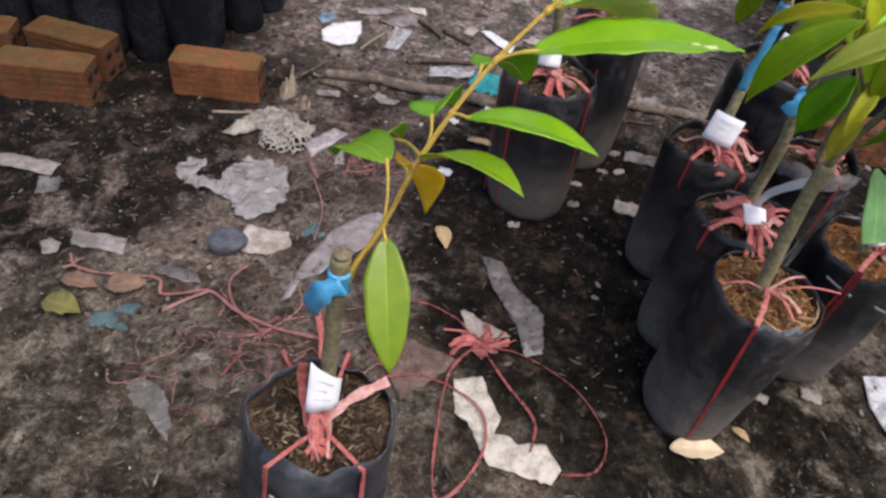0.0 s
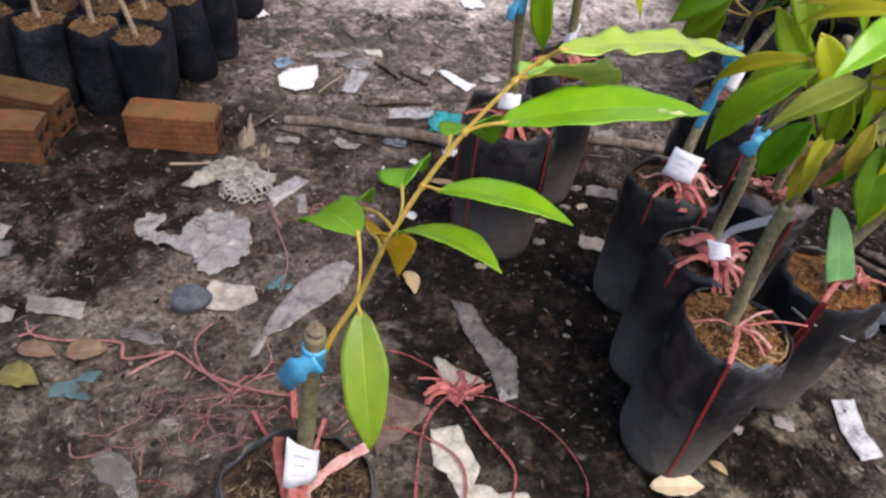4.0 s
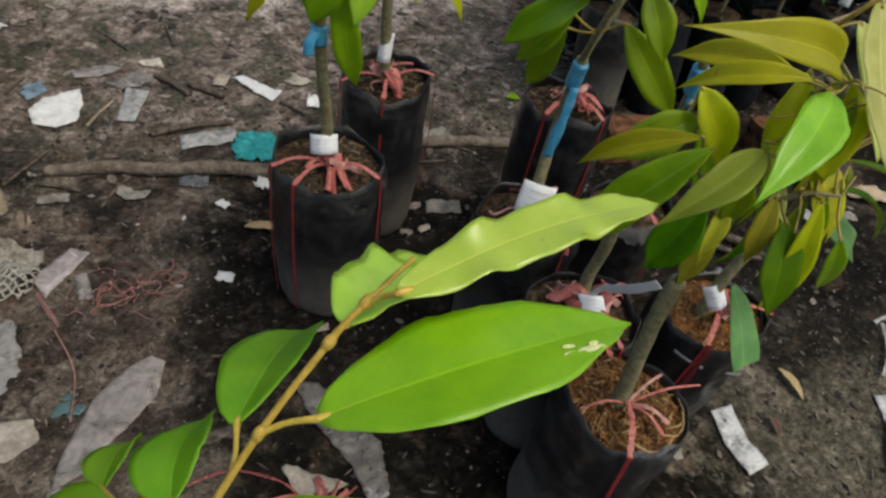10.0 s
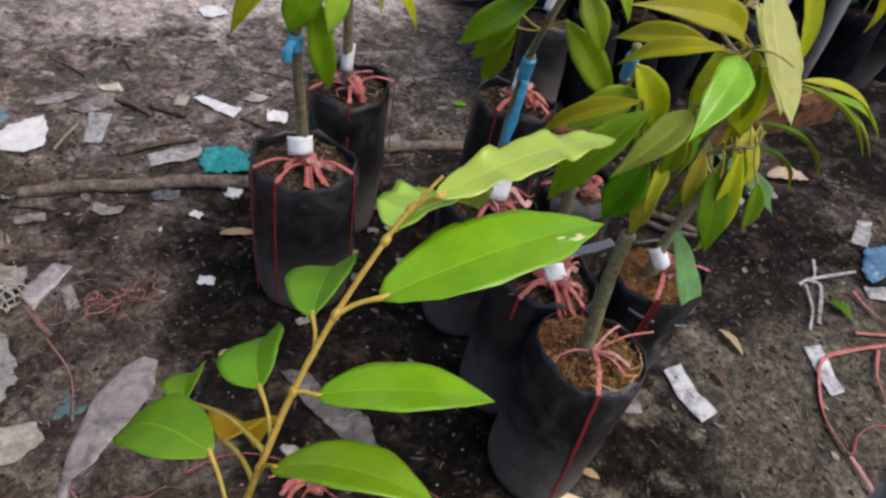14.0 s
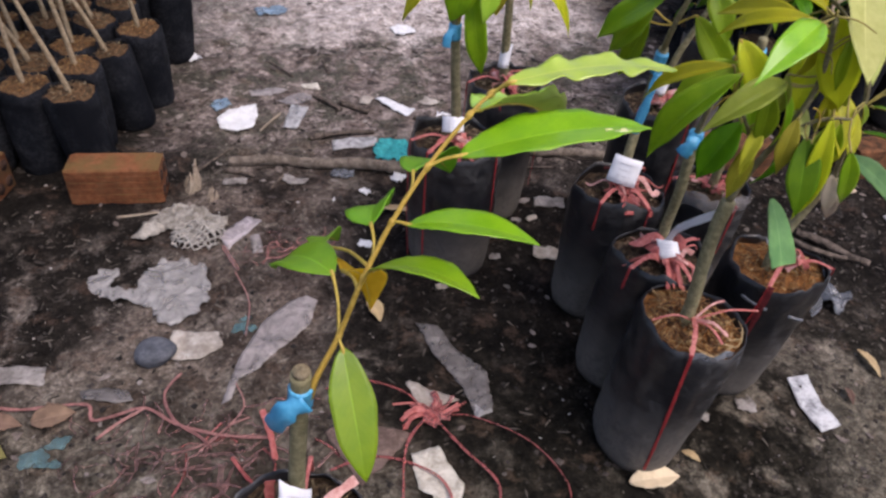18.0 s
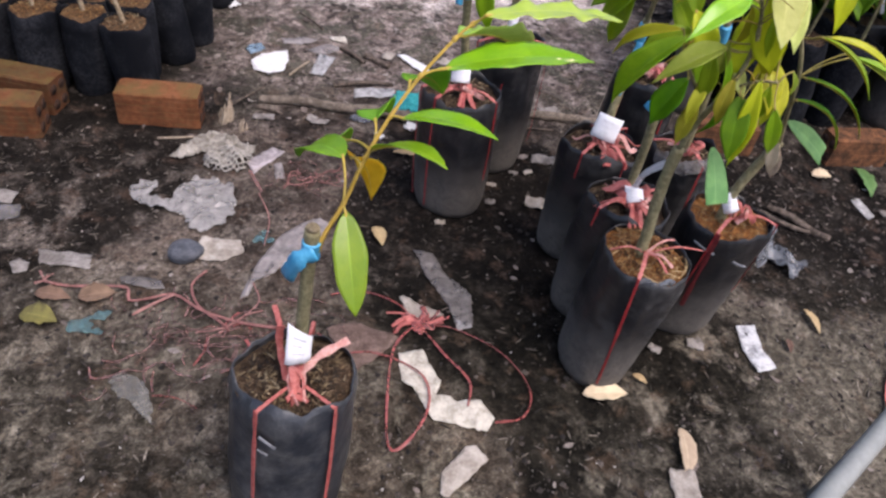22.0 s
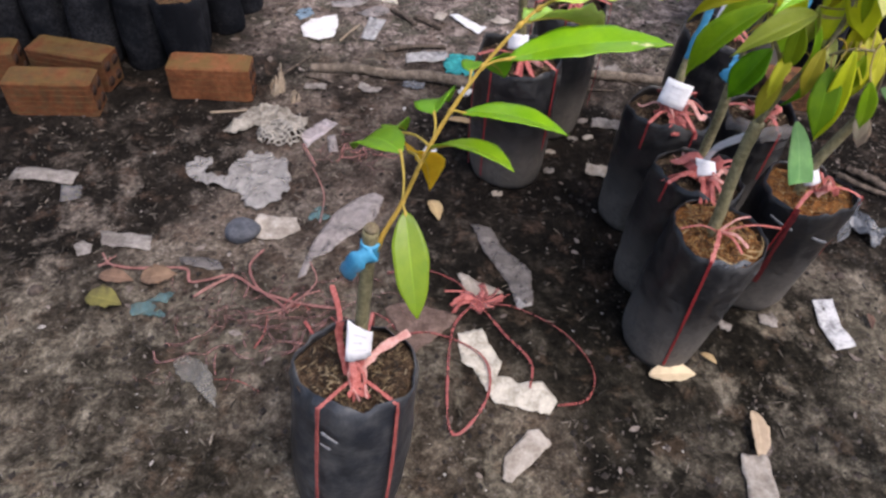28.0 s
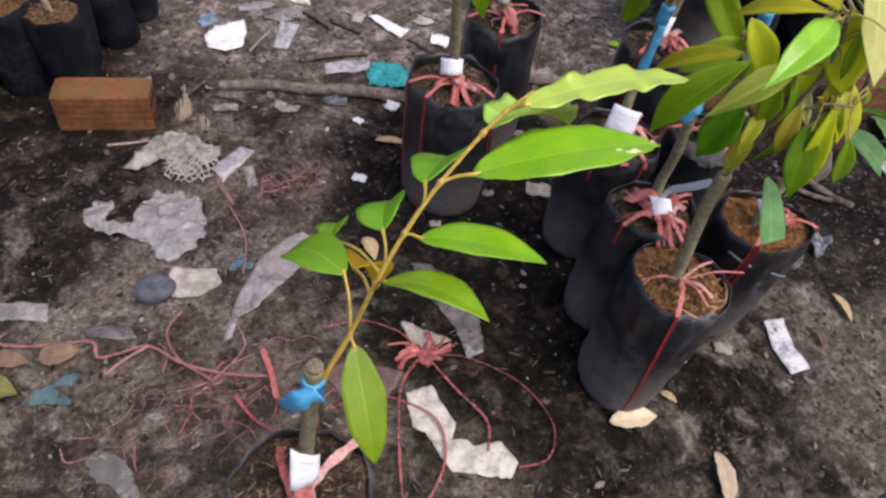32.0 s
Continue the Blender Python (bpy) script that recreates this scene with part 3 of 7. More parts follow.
def spline(points, n):
    """n points along a smooth curve through the points."""
    p = [Vector(q) for q in points]
    if len(p) == 2:
        return [p[0].lerp(p[1], k / (n - 1)) for k in range(n)]
    out = []
    for k in range(n):
        f = k / (n - 1) * (len(p) - 1)
        i = min(int(f), len(p) - 2)
        t = f - i
        a, b, c, d = p[max(i - 1, 0)], p[i], p[i + 1], p[min(i + 2, len(p) - 1)]
        out.append(0.5 * ((2 * b) + (c - a) * t + (2 * a - 5 * b + 4 * c - d) * t * t + (3 * b - a - 3 * c + d) * t ** 3))
    return out


def tube(bm, pts, radii, sides=8, mat=0, knots=0.0, rng=None):
    """A swept round along pts; radii one or for each point."""
    n = len(pts)
    radii = [radii] * n if isinstance(radii, (int, float)) else radii
    if len(radii) != n:
        radii = list(np.interp(np.linspace(0, 1, n), np.linspace(0, 1, len(radii)), radii))
    up = Vector((0.31, 0.17, 0.93))
    rings = []
    for k in range(n):
        d = (pts[min(k + 1, n - 1)] - pts[max(k - 1, 0)]).normalized()
        if abs(d.dot(up)) > 0.97:
            up = Vector((0.9, 0.3, 0.1))
        a = d.cross(up).normalized()
        b = d.cross(a).normalized()
        up = b.cross(d) if abs(d.dot(up)) > 0.9 else up
        ring = []
        for s in range(sides):
            w = 2 * math.pi * s / sides
            r = radii[k] * (1 + (knots * rng.uniform(-1, 1) if rng else 0))
            ring.append(bm.verts.new(pts[k] + a * math.cos(w) * r + b * math.sin(w) * r))
        rings.append(ring)
    faces = []
    for k in range(n - 1):
        for s in range(sides):
            faces.append(bm.faces.new((rings[k][s], rings[k][(s + 1) % sides], rings[k + 1][(s + 1) % sides], rings[k + 1][s])))
    faces.append(bm.faces.new(rings[0][::-1]))
    faces.append(bm.faces.new(rings[-1]))
    for f in faces:
        f.material_index = mat
    return bm


def tape_strip(bm, pts, width, normal, thick=0.0006, twist=0.0, crease=0.0, rng=None):
    """A flat ribbon along pts, facing normal, closed all round."""
    n = len(pts)
    normal = Vector(normal)
    rows = []
    for k in range(n):
        d = (pts[min(k + 1, n - 1)] - pts[max(k - 1, 0)]).normalized()
        nn = Matrix.Rotation(twist * k / n, 3, d) @ normal
        side = d.cross(nn)
        if side.length < 1e-4:
            side = d.orthogonal()
        side.normalize()
        nn = side.cross(d).normalized()
        w = width * (1 + (rng.uniform(-0.25, 0.25) if rng else 0)) / 2
        mid = pts[k] + nn * (crease * width)
        rows.append([bm.verts.new(q) for q in (pts[k] - side * w + nn * thick, mid + nn * thick, pts[k] + side * w + nn * thick,
                                               pts[k] + side * w - nn * thick, mid - nn * thick, pts[k] - side * w - nn * thick)])
    for k in range(n - 1):
        for s in range(6):
            bm.faces.new((rows[k][s], rows[k][(s + 1) % 6], rows[k + 1][(s + 1) % 6], rows[k + 1][s]))
    for r in (rows[0][::-1], rows[-1]):
        bm.faces.new((r[0], r[1], r[4], r[5]))
        bm.faces.new((r[1], r[2], r[3], r[4]))
    return bm


def leaf_blade(base, tip, width, normal, arch=0.0, fold=0.25, wave=0.0, curl=0.0, seed=0, nl=16, nw=8, drip=0.52, full=0.72):
    """A leaf from base to tip: oblong with a drawn-out point, folded along its midrib, top (0) and underside (1)."""
    rng = random.Random(seed)
    base, tip = Vector(base), Vector(tip)
    axis = tip - base
    length = axis.length
    d = axis.normalized()
    side = d.cross(Vector(normal)).normalized()
    up = side.cross(d).normalized()
    phase = rng.uniform(0, 6)
    bow = rng.uniform(-0.03, 0.03)
    bm = bmesh.new()
    uvl = bm.loops.layers.uv.new("UVMap")
    grid = []
    for k in range(nl + 1):
        s = k / nl
        prof = (math.sin(math.pi * min(1.0, s ** 0.86 * 0.965 + 0.02)) ** full) * (1 - drip * (max(0.0, s - 0.70) / 0.30) ** 1.25)
        w = width / 2 * max(0.004, prof)
        if s > 0.93:
            w *= max(0.05, (1 - s) / 0.07) ** (0.8 if drip > 0.2 else 0.45)
        c = base + d * (s * length) + up * (arch * length * 4 * s * (1 - s)) - up * (curl * length * s ** 3)
        row = []
        for j in range(nw + 1):
            u = j / nw * 2 - 1
            lift = fold * abs(u) * w + wave * width * (math.sin(s * 22 + phase + (1.5 if u > 0 else 0)) + 0.7 * math.sin(s * 37 + 2.3 * phase + (2.6 if u > 0 else 0))) * abs(u) ** 1.5 * prof
            lift += 0.02 * width * (rng.random() - 0.5) * abs(u)
            row.append((c + side * (u * w * math.cos(fold * 0.6) * (1 + 0.035 * math.sin(s * 15 + 3 * phase + (2 if u > 0 else 0))) + bow * length * math.sin(math.pi * s)) + up * lift, s, j / nw))
        grid.append(row)
    t = 0.00035
    top = [[bm.verts.new(p + up * t) for p, s, v in row] for row in grid]
    low = [[bm.verts.new(p - up * t) for p, s, v in row] for row in grid]

    def quad(vs, uvs, mat):
        f = bm.faces.new(vs)
        f.material_index = mat
        for loop, (s, v) in zip(f.loops, uvs):
            loop[uvl].uv = (s, v)

    for k in range(nl):
        for j in range(nw):
            uvs = [(grid[a][b][1], grid[a][b][2]) for a, b in ((k, j), (k + 1, j), (k + 1, j + 1), (k, j + 1))]
            quad((top[k][j], top[k + 1][j], top[k + 1][j + 1], top[k][j + 1])[::-1], uvs[::-1], 0)
            quad((low[k][j], low[k + 1][j], low[k + 1][j + 1], low[k][j + 1]), uvs, 1)
    edge = [(k, 0) for k in range(nl)] + [(nl, j) for j in range(nw)] + [(k, nw) for k in range(nl, 0, -1)] + [(0, j) for j in range(nw, 0, -1)]
    for (a, b), (c, e) in zip(edge, edge[1:] + edge[:1]):
        quad((top[a][b], top[c][e], low[c][e], low[a][b]), [(grid[a][b][1], grid[a][b][2])] * 4, 0)
    bm.normal_update()
    # the upper face is the one that looks along up
    flip = sum(f.normal.dot(up) for f in bm.faces if f.material_index == 0 and len(f.verts) == 4)
    if flip < 0:
        bmesh.ops.reverse_faces(bm, faces=bm.faces)
    ribs = [base + d * (s * length) + up * (arch * length * 4 * s * (1 - s) - curl * length * s ** 3 - 0.0006) + side * (bow * length * math.sin(math.pi * s)) for s in [k / 12 for k in range(12)]]
    return bm, ribs


def add_leaf(parent, node, base, tip, width, normal, top=None, under=None, arch=0.05, fold=0.25, wave=0.0, curl=0.0, seed=0,
             rib=True, stalk_r=0.0014, stalk=None, sag=0.0, label="", nl=16, nw=8, drip=0.52, full=0.72):
    """A leaf with its midrib and, from node to base, its stalk."""
    bm, ribs = leaf_blade(base, tip, width, normal, arch, fold, wave, curl, seed, nl, nw, drip, full)
    leaf = part("leaf", bm, [top or LEAF, under or UNDER], parent, label)
    if rib:
        bm = bmesh.new()
        tube(bm, ribs, [stalk_r * 0.8, stalk_r * 0.5, stalk_r * 0.2], 5)
        part("midrib", bm, PETIOLE, leaf)
    if node is not None:
        node, base = Vector(node), Vector(base)
        mid = node.lerp(base, 0.5) + Vector((0, 0, -sag)) + (base - node).orthogonal().normalized() * 0.06 * (base - node).length
        bm = bmesh.new()
        tube(bm, spline([node, mid, base, base.lerp(Vector(tip), 0.04)], 11), [stalk_r * 1.25, stalk_r * 0.9, stalk_r * 1.0, stalk_r * 1.45, stalk_r * 0.9], 7)
        part("leaf_stalk", bm, stalk or PETIOLE, leaf)
    return leaf


def bag_shape(parent, foot, rim, r_foot, r_rim, seed, material, soil, deep=0.022, rags=0.006, sides=44, chips=None, chip_n=120, chip_len=0.010, squash=0.06, shoulder=0.05):
    """An upright grow bag from its foot to its rim, open at the top, and the potting mix in it."""
    rng = random.Random(seed)
    foot, rim = Vector(foot), Vector(rim)
    ph = [rng.uniform(0, 6.28) for _ in range(6)]
    rows = 24

    def radius(a, s):
        fat = r_foot + (r_rim - r_foot) * s + 0.05 * r_rim * math.sin(math.pi * s)
        low = (1 - 0.06 * max(0.0, 0.06 - s) / 0.06) * (1 + 0.022 * min(1.0, max(0.0, (s - 0.82) / 0.04)) - shoulder * max(0.0, (s - 0.90) / 0.10) ** 1.6 * (1 + 0.9 * math.sin(2 * a + ph[5])))
        creases = 0.022 * math.sin(3 * a + ph[0] + 2 * s) + 0.016 * math.sin(2 * a + ph[5] + 5.5 * s) + 0.014 * math.sin(7 * a + ph[1] - 5 * s) + 0.010 * math.sin(13 * a + ph[2] + 9 * s) + 0.010 * math.sin(31 * s + 2 * math.sin(2 * a + ph[1])) * math.sin(3 * a + ph[5]) + 0.016 * max(0.0, (s - 0.8) / 0.2) * math.sin(5 * a + ph[4])
        return fat * low * (1 + squash * math.cos(2 * a + ph[3]) + creases * (0.6 + 0.8 * s))

    def ring(bm, s, inward=0.0, dz=0.0):
        c = foot.lerp(rim, s)
        out = []
        for k in range(sides):
            a = 2 * math.pi * k / sides
            r = radius(a, s) - inward
            edge = rags * (math.sin(2 * a + ph[4]) + 0.7 * math.sin(5 * a + ph[5]) + 0.5 * math.sin(9 * a + ph[2]) + 0.35 * math.sin(17 * a + ph[0])) * max(0, s - 0.85) / 0.15
            out.append(bm.verts.new(c + Vector((r * math.cos(a), r * math.sin(a), edge + dz))))
        return out

    bm = bmesh.new()
    rings = [ring(bm, k / rows) for k in range(rows + 1)]
    drop = deep / (rim - foot).length
    rings += [ring(bm, 1.0, 0.0012, 0.0004), ring(bm, 1 - drop * 0.6, 0.0020), ring(bm, 1 - drop * 1.4, 0.0024)]
    for a, b in zip(rings, rings[1:]):
        for k in range(sides):
            bm.faces.new((a[k], a[(k + 1) % sides], b[(k + 1) % sides], b[k]))
    bm.faces.new(rings[0][::-1])
    bag = part("grow_bag", bm, material, parent)

    bm = bmesh.new()
    s0 = 1 - drop
    c = foot.lerp(rim, s0)
    loops = []
    for q in range(9):
        f = 1 - q / 9
        loops.append([bm.verts.new(c + Vector(((radius(a, s0) - 0.0022) * f * math.cos(a), (radius(a, s0) - 0.0022) * f * math.sin(a),
                                               (rng.uniform(-0.004, 0.004) if q else -0.002) + 0.006 * (1 - f)))) for a in [2 * math.pi * k / sides for k in range(sides)]])
    for a, b in zip(loops, loops[1:]):
        for k in range(sides):
            bm.faces.new((a[k], a[(k + 1) % sides], b[(k + 1) % sides], b[k]))
    bm.faces.new(loops[-1])
    part("potting_mix", bm, soil, parent)
    if chips:
        bm = bmesh.new()
        for _ in range(chip_n):
            a, f = rng.uniform(0, 6.28), math.sqrt(rng.random()) * 0.84
            p = c + Vector((radius(a, s0) * f * math.cos(a), radius(a, s0) * f * math.sin(a), 0.003 + 0.006 * (1 - f) + rng.uniform(0, 0.004)))
            w = rng.uniform(0, 6.28)
            v = Vector((math.cos(w), math.sin(w), rng.uniform(-0.35, 0.35))) * chip_len * rng.uniform(0.5, 1.5)
            tube(bm, [p - v * 0.5, p + Vector((0, 0, rng.uniform(0, 0.002))), p + v * 0.5], [0.0007, 0.0010, 0.0005], 4)
        tagged(part("loose_fibre", bm, chips, parent), kind="stuff")
    return bag, c


def ribbon(parent, pts, width, material, seed=0, n=18, normal=(0, 0, 1), twist=0.0, name="raffia_ribbon", label=""):
    bm = bmesh.new()
    tape_strip(bm, spline(pts, n), width, normal, 0.0004, twist, 0.06, random.Random(seed))
    return part(name, bm, material, parent, label, False)


def over_rim(stem, foot, rim_c, r_foot, r, angle, down, drift=0.0, rise=0.014):
    """Points of a tie that runs from the stem over the rim and down the side of a bag."""
    d = Vector((math.cos(angle), math.sin(angle), 0))
    foot, rim_c = Vector(foot), Vector(rim_c)
    top = rim_c + Vector((0, 0, 0.005))

    def side(s):
        d = Vector((math.cos(angle + drift * (1 - s)), math.sin(angle + drift * (1 - s)), 0))
        return foot.lerp(rim_c, s) + d * ((r_foot + (r - r_foot) * s + 0.05 * r * math.sin(math.pi * s)) * 1.055 + 0.0024)

    low = max(0.03, 1 - down / (rim_c.z - foot.z))
    return [stem + Vector((0, 0, 0.004)), stem.lerp(top + d * r, 0.55) + Vector((0, 0, rise)), top + d * (r * 1.03 + 0.002)], [side(1.0) + Vector((0, 0, 0.004))] + [side(1 + (low - 1) * q) for q in (0.15, 0.4, 0.7, 1.0)]


def paper_tag(parent, at, facing, w=0.030, h=0.034, tilt=0.0, wrap=0.010, seed=0, wings=0.0, slant=0.0):
    """A paper tag folded round a stem, with faint lines of writing on it."""
    rng = random.Random(seed)
    at = Vector(at)
    f = Vector(facing).normalized()
    side = Vector((0, 0, 1)).cross(f).normalized()
    up = f.cross(side).normalized()
    turn = Matrix.Rotation(tilt, 3, f)
    side, up = turn @ side, turn @ up
    bm = bmesh.new()
    cols, rows_n = 9, 4
    for t in (0.0, -0.0007):
        for j in range(rows_n + 1):
            for k in range(cols + 1):
                u, v = k / cols * 2 - 1, j / rows_n - 0.5
                bend = wrap * (1 - u * u) + rng.uniform(-0.0004, 0.0004) + wings * max(0, -u) * 0.012
                bm.verts.new(at + side * (u * w / 2) + up * (v * h - slant * h * (v + 0.5) * (u + 1) / 2) + f * (bend + t))
    bm.verts.ensure_lookup_table()
    row = cols + 1
    off = row * (rows_n + 1)
    for j in range(rows_n):
        for k in range(cols):
            a = j * row + k
            bm.faces.new([bm.verts[q] for q in (a, a + 1, a + 1 + row, a + row)])
            bm.faces.new([bm.verts[q + off] for q in (a + row, a + 1 + row, a + 1, a)])
    rimv = [k for k in range(row)] + [j * row + cols for j in range(1, rows_n + 1)] + [rows_n * row + k for k in range(cols - 1, -1, -1)] + [j * row for j in range(rows_n - 1, 0, -1)]
    for a, b in zip(rimv, rimv[1:] + rimv[:1]):
        bm.faces.new([bm.verts[q] for q in (b, a, a + off, b + off)])
    tag = part("paper_tag", bm, LABEL, parent)
    for k in range(3):
        bm = bmesh.new()
        v = (0.26 - 0.22 * k) * h
        pts = []
        for j in range(7):
            u = -0.5 + (1.0 - 0.3 * (k % 2)) * j / 6
            pts.append(at + side * (u * w / 2) + up * (v - slant * h * (v / h + 0.5) * (u + 1) / 2) + f * (wrap * (1 - u * u) + wings * max(0, -u) * 0.012 + 0.0007))
        tape_strip(bm, pts, h * 0.04, f, 0.00012)
        part("faint_line", bm, INK, tag)
    return tag


def graft_tape(parent, a, b, r, seed=0, tail=None, tail_w=0.010):
    """Blue plastic tape wound round a graft from a to b, with a loose tail."""
    rng = random.Random(seed)
    a, b = Vector(a), Vector(b)
    bm = bmesh.new()
    tube(bm, [a.lerp(b, k / 10) for k in range(11)], [r * (1.05 + 0.12 * (k % 2)) for k in range(11)], 12)
    t = part("graft_tape", bm, TAPE, parent)
    if tail:
        bm = bmesh.new()
        tape_strip(bm, spline(tail, 12), tail_w, (-0.15, -0.75, 0.6), 0.0004, 0.15, 0.10, rng)
        part("tape_tail", bm, TAPE, t)
    return t


def stem_part(parent, pts, radii, material, seed=0, name="stem", n=16, sides=10):
    bm = bmesh.new()
    tube(bm, spline(pts, n), radii, sides, 0, 0.06, random.Random(seed))
    return part(name, bm, material, parent)


# ---- ground ----
def graded(lo, hi, step, reach):
    inner = list(np.arange(lo, hi + 1e-6, step))
    out, w = [], step
    p = hi
    while p < hi + reach:
        w *= 1.35
        p += w
        out.append(p)
    back, w, p = [], step, lo
    while p > lo - reach:
        w *= 1.35
        p -= w
        back.append(p)
    return np.array(back[::-1] + inner + out)


def build_ground():
    xs, ys = graded(-1.1, 1.9, 0.0085, 900.0), graded(-0.1, 2.8, 0.0085, 900.0)
    X, Y = np.meshgrid(xs, ys)
    inside = (np.abs(X) < 5) & (np.abs(Y) < 6)
    Z = np.where(inside, ground_z(np.clip(X, -6, 6), np.clip(Y, -6, 6)), 0.0)
    verts = np.stack([X.ravel(), Y.ravel(), Z.ravel()], 1)
    w = len(xs)
    k = (np.arange(len(ys) - 1)[:, None] * w + np.arange(w - 1)[None, :]).ravel()
    faces = np.stack([k, k + 1, k + 1 + w, k + w], 1)
    me = bpy.data.meshes.new("ground")
    me.from_pydata(verts.tolist(), [], faces.tolist())
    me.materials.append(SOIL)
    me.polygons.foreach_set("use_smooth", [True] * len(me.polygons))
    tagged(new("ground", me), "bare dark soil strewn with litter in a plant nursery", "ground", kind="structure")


build_ground()


# ---- the grafted sapling in front ----
def printed_marks(t, centre, r, rows):
    """Short pale bars of worn print on a bag's side: angle, arc, height, slope."""
    for a0, arc, z, slope in rows:
        bm = bmesh.new()
        pts = [Vector((centre.x + r * math.cos(a0 + arc * j / 6), centre.y + r * math.sin(a0 + arc * j / 6), z + slope * j / 6)) for j in range(7)]
        tape_strip(bm, pts, 0.0040, (math.cos(a0 + arc / 2), math.sin(a0 + arc / 2), 0.05), 0.0010)
        part("printed_mark", bm, PRINT, t)


def main_sapling():
    rng = random.Random(11)
    foot, rim = Vector((-0.068, 0.346, 0.0)), Vector((-0.053, 0.377, 0.260))
    t = empty("potted_sapling", foot, "young grafted durian sapling with fresh leaves in black bag", "sapling", "saplings in grow bags")
    bag_shape(t, foot, rim, 0.065, 0.072, 5, BAG_WORN_SHEEN, PEAT, 0.014, 0.005, 56, CHIPS, 470, 0.0095, 0.06, 0.10)
    root = Vector((-0.048, 0.384, 0.247))
    stem_part(t, [root - Vector((0, 0, 0.01)), (-0.046, 0.383, 0.33), (-0.040, 0.378, 0.42), (-0.035, 0.374, 0.489)], [0.0085, 0.0075, 0.0072, 0.0082], BARK, 3, "rootstock", 20, 12)
    bm = bmesh.new()
    tube(bm, [Vector((-0.035, 0.374, 0.488)), Vector((-0.0345, 0.3738, 0.4925))], [0.0078, 0.0070], 12)
    part("cut_top", bm, WOUND, t)
    shoot = [(-0.030, 0.372, 0.462), (-0.023, 0.376, 0.482), (-0.005, 0.388, 0.512), (0.014, 0.396, 0.562), (0.036, 0.411, 0.600), (0.062, 0.425, 0.636), (0.092, 0.439, 0.668), (0.108, 0.446, 0.680), (0.130, 0.457, 0.689)]
    stem_part(t, shoot, [0.0030, 0.0024, 0.0021, 0.0019, 0.0017, 0.0015, 0.0013, 0.0009], SHOOT, 4, "shoot", 40, 9)
    graft_tape(t, (-0.0375, 0.376, 0.450), (-0.0355, 0.3745, 0.474), 0.0088, 2,
               [(-0.034, 0.365, 0.470), (-0.047, 0.365, 0.458), (-0.056, 0.372, 0.438), (-0.062, 0.386, 0.410)], 0.018)
    paper_tag(t, (-0.049, 0.377, 0.318), (0.05, -0.9, 0.35), 0.030, 0.054, -0.10, 0.010, 3, 1.0, 0.42)
    knot = root + Vector((-0.004, -0.019, 0.005))
    for k, (a, down, w) in enumerate(((-2.18, 0.22, 0.0042), (-0.92, 0.23, 0.0042), (1.3, 0.02, 0.004))):
        up, side = over_rim(knot, foot, rim, 0.065, 0.070, a, down, 0.0, 0.002)
        ribbon(t, up, w, RAFFIA, k, 16)
        ribbon(t, [up[-1]] + side, w * 1.15, RAFFIA_DULL, k + 5, 18, (math.cos(a), math.sin(a), 0))
    ribbon(t, [knot + Vector((0, 0, 0.010)), knot + Vector((0.026, 0.022, 0.022)), knot + Vector((0.062, 0.046, 0.022))], 0.010, RAFFIA_PALE, 9, 10, (-0.2, -0.5, 0.85))
    for k in range(13):
        a = rng.uniform(0, 6.28)
        p = knot + Vector((rng.uniform(-0.007, 0.009), rng.uniform(-0.006, 0.002), rng.uniform(-0.002, 0.004)))
        q = Vector((0.007 * math.cos(a), 0.004 * math.sin(a), 0))
        ribbon(t, [p + Vector((0, 0.002, 0.030)), p + q + Vector((0, -0.006, 0.016)), p + 0.6 * q + Vector((0, -0.014, 0.004)), p - q + Vector((0, -0.026 - rng.uniform(0, 0.008), 0.004))], rng.uniform(0.0025, 0.0065), (RAFFIA, RAFFIA_PALE)[k % 3 == 2], 20 + k, 9, (0.1, -0.8, 0.5), rng.uniform(-1.2, 1.2))
    ribbon(t, [knot + Vector((-0.012, -0.002, 0.006)), knot + Vector((-0.020, 0.020, 0.050)), knot + Vector((-0.018, 0.022, 0.078))], 0.008, RAFFIA, 51, 10, (0.1, -0.9, 0.3))
    printed_marks(t, rim + Vector((-0.003, -0.005, 0)), 0.0755, ((-2.10, 0.26, 0.228, -0.014), (-2.15, 0.18, 0.198, -0.004)))
    N = [Vector(q) for q in shoot]
    for k in range(2, 8):
        bm = bmesh.new()
        d = (N[k] - N[k - 1]).normalized() * 0.004
        tube(bm, spline([N[k] - d, N[k] - d * 0.3, N[k] + d * 0.3, N[k] + d], 7), [0.0014, 0.0026, 0.0026, 0.0012], 8)
        part("node", bm, SHOOT, t)
    add_leaf(t, N[5], (0.084, 0.419, 0.648), (0.225, 0.425, 0.663), 0.051, (0.0, 0.06, 1), LEAF, UNDER, 0.06, 0.16, 0.012, 0.02, 1, nl=24, nw=12, stalk_r=0.0014, drip=0.38)
    add_leaf(t, N[4], (0.046, 0.402, 0.604), (0.130, 0.365, 0.612), 0.036, (0.1, 0.15, 1), LEAF, UNDER, 0.08, 0.18, 0.0, 0.03, 2, nl=22, nw=10, stalk_r=0.0012, drip=0.38)
    add_leaf(t, N[3], (0.018, 0.383, 0.581), (0.079, 0.326, 0.607), 0.036, (0.2, 0.25, 1), LEAF, UNDER, 0.10, 0.18, 0.0, 0.04, 3, nl=22, nw=10, stalk_r=0.0012, drip=0.38)
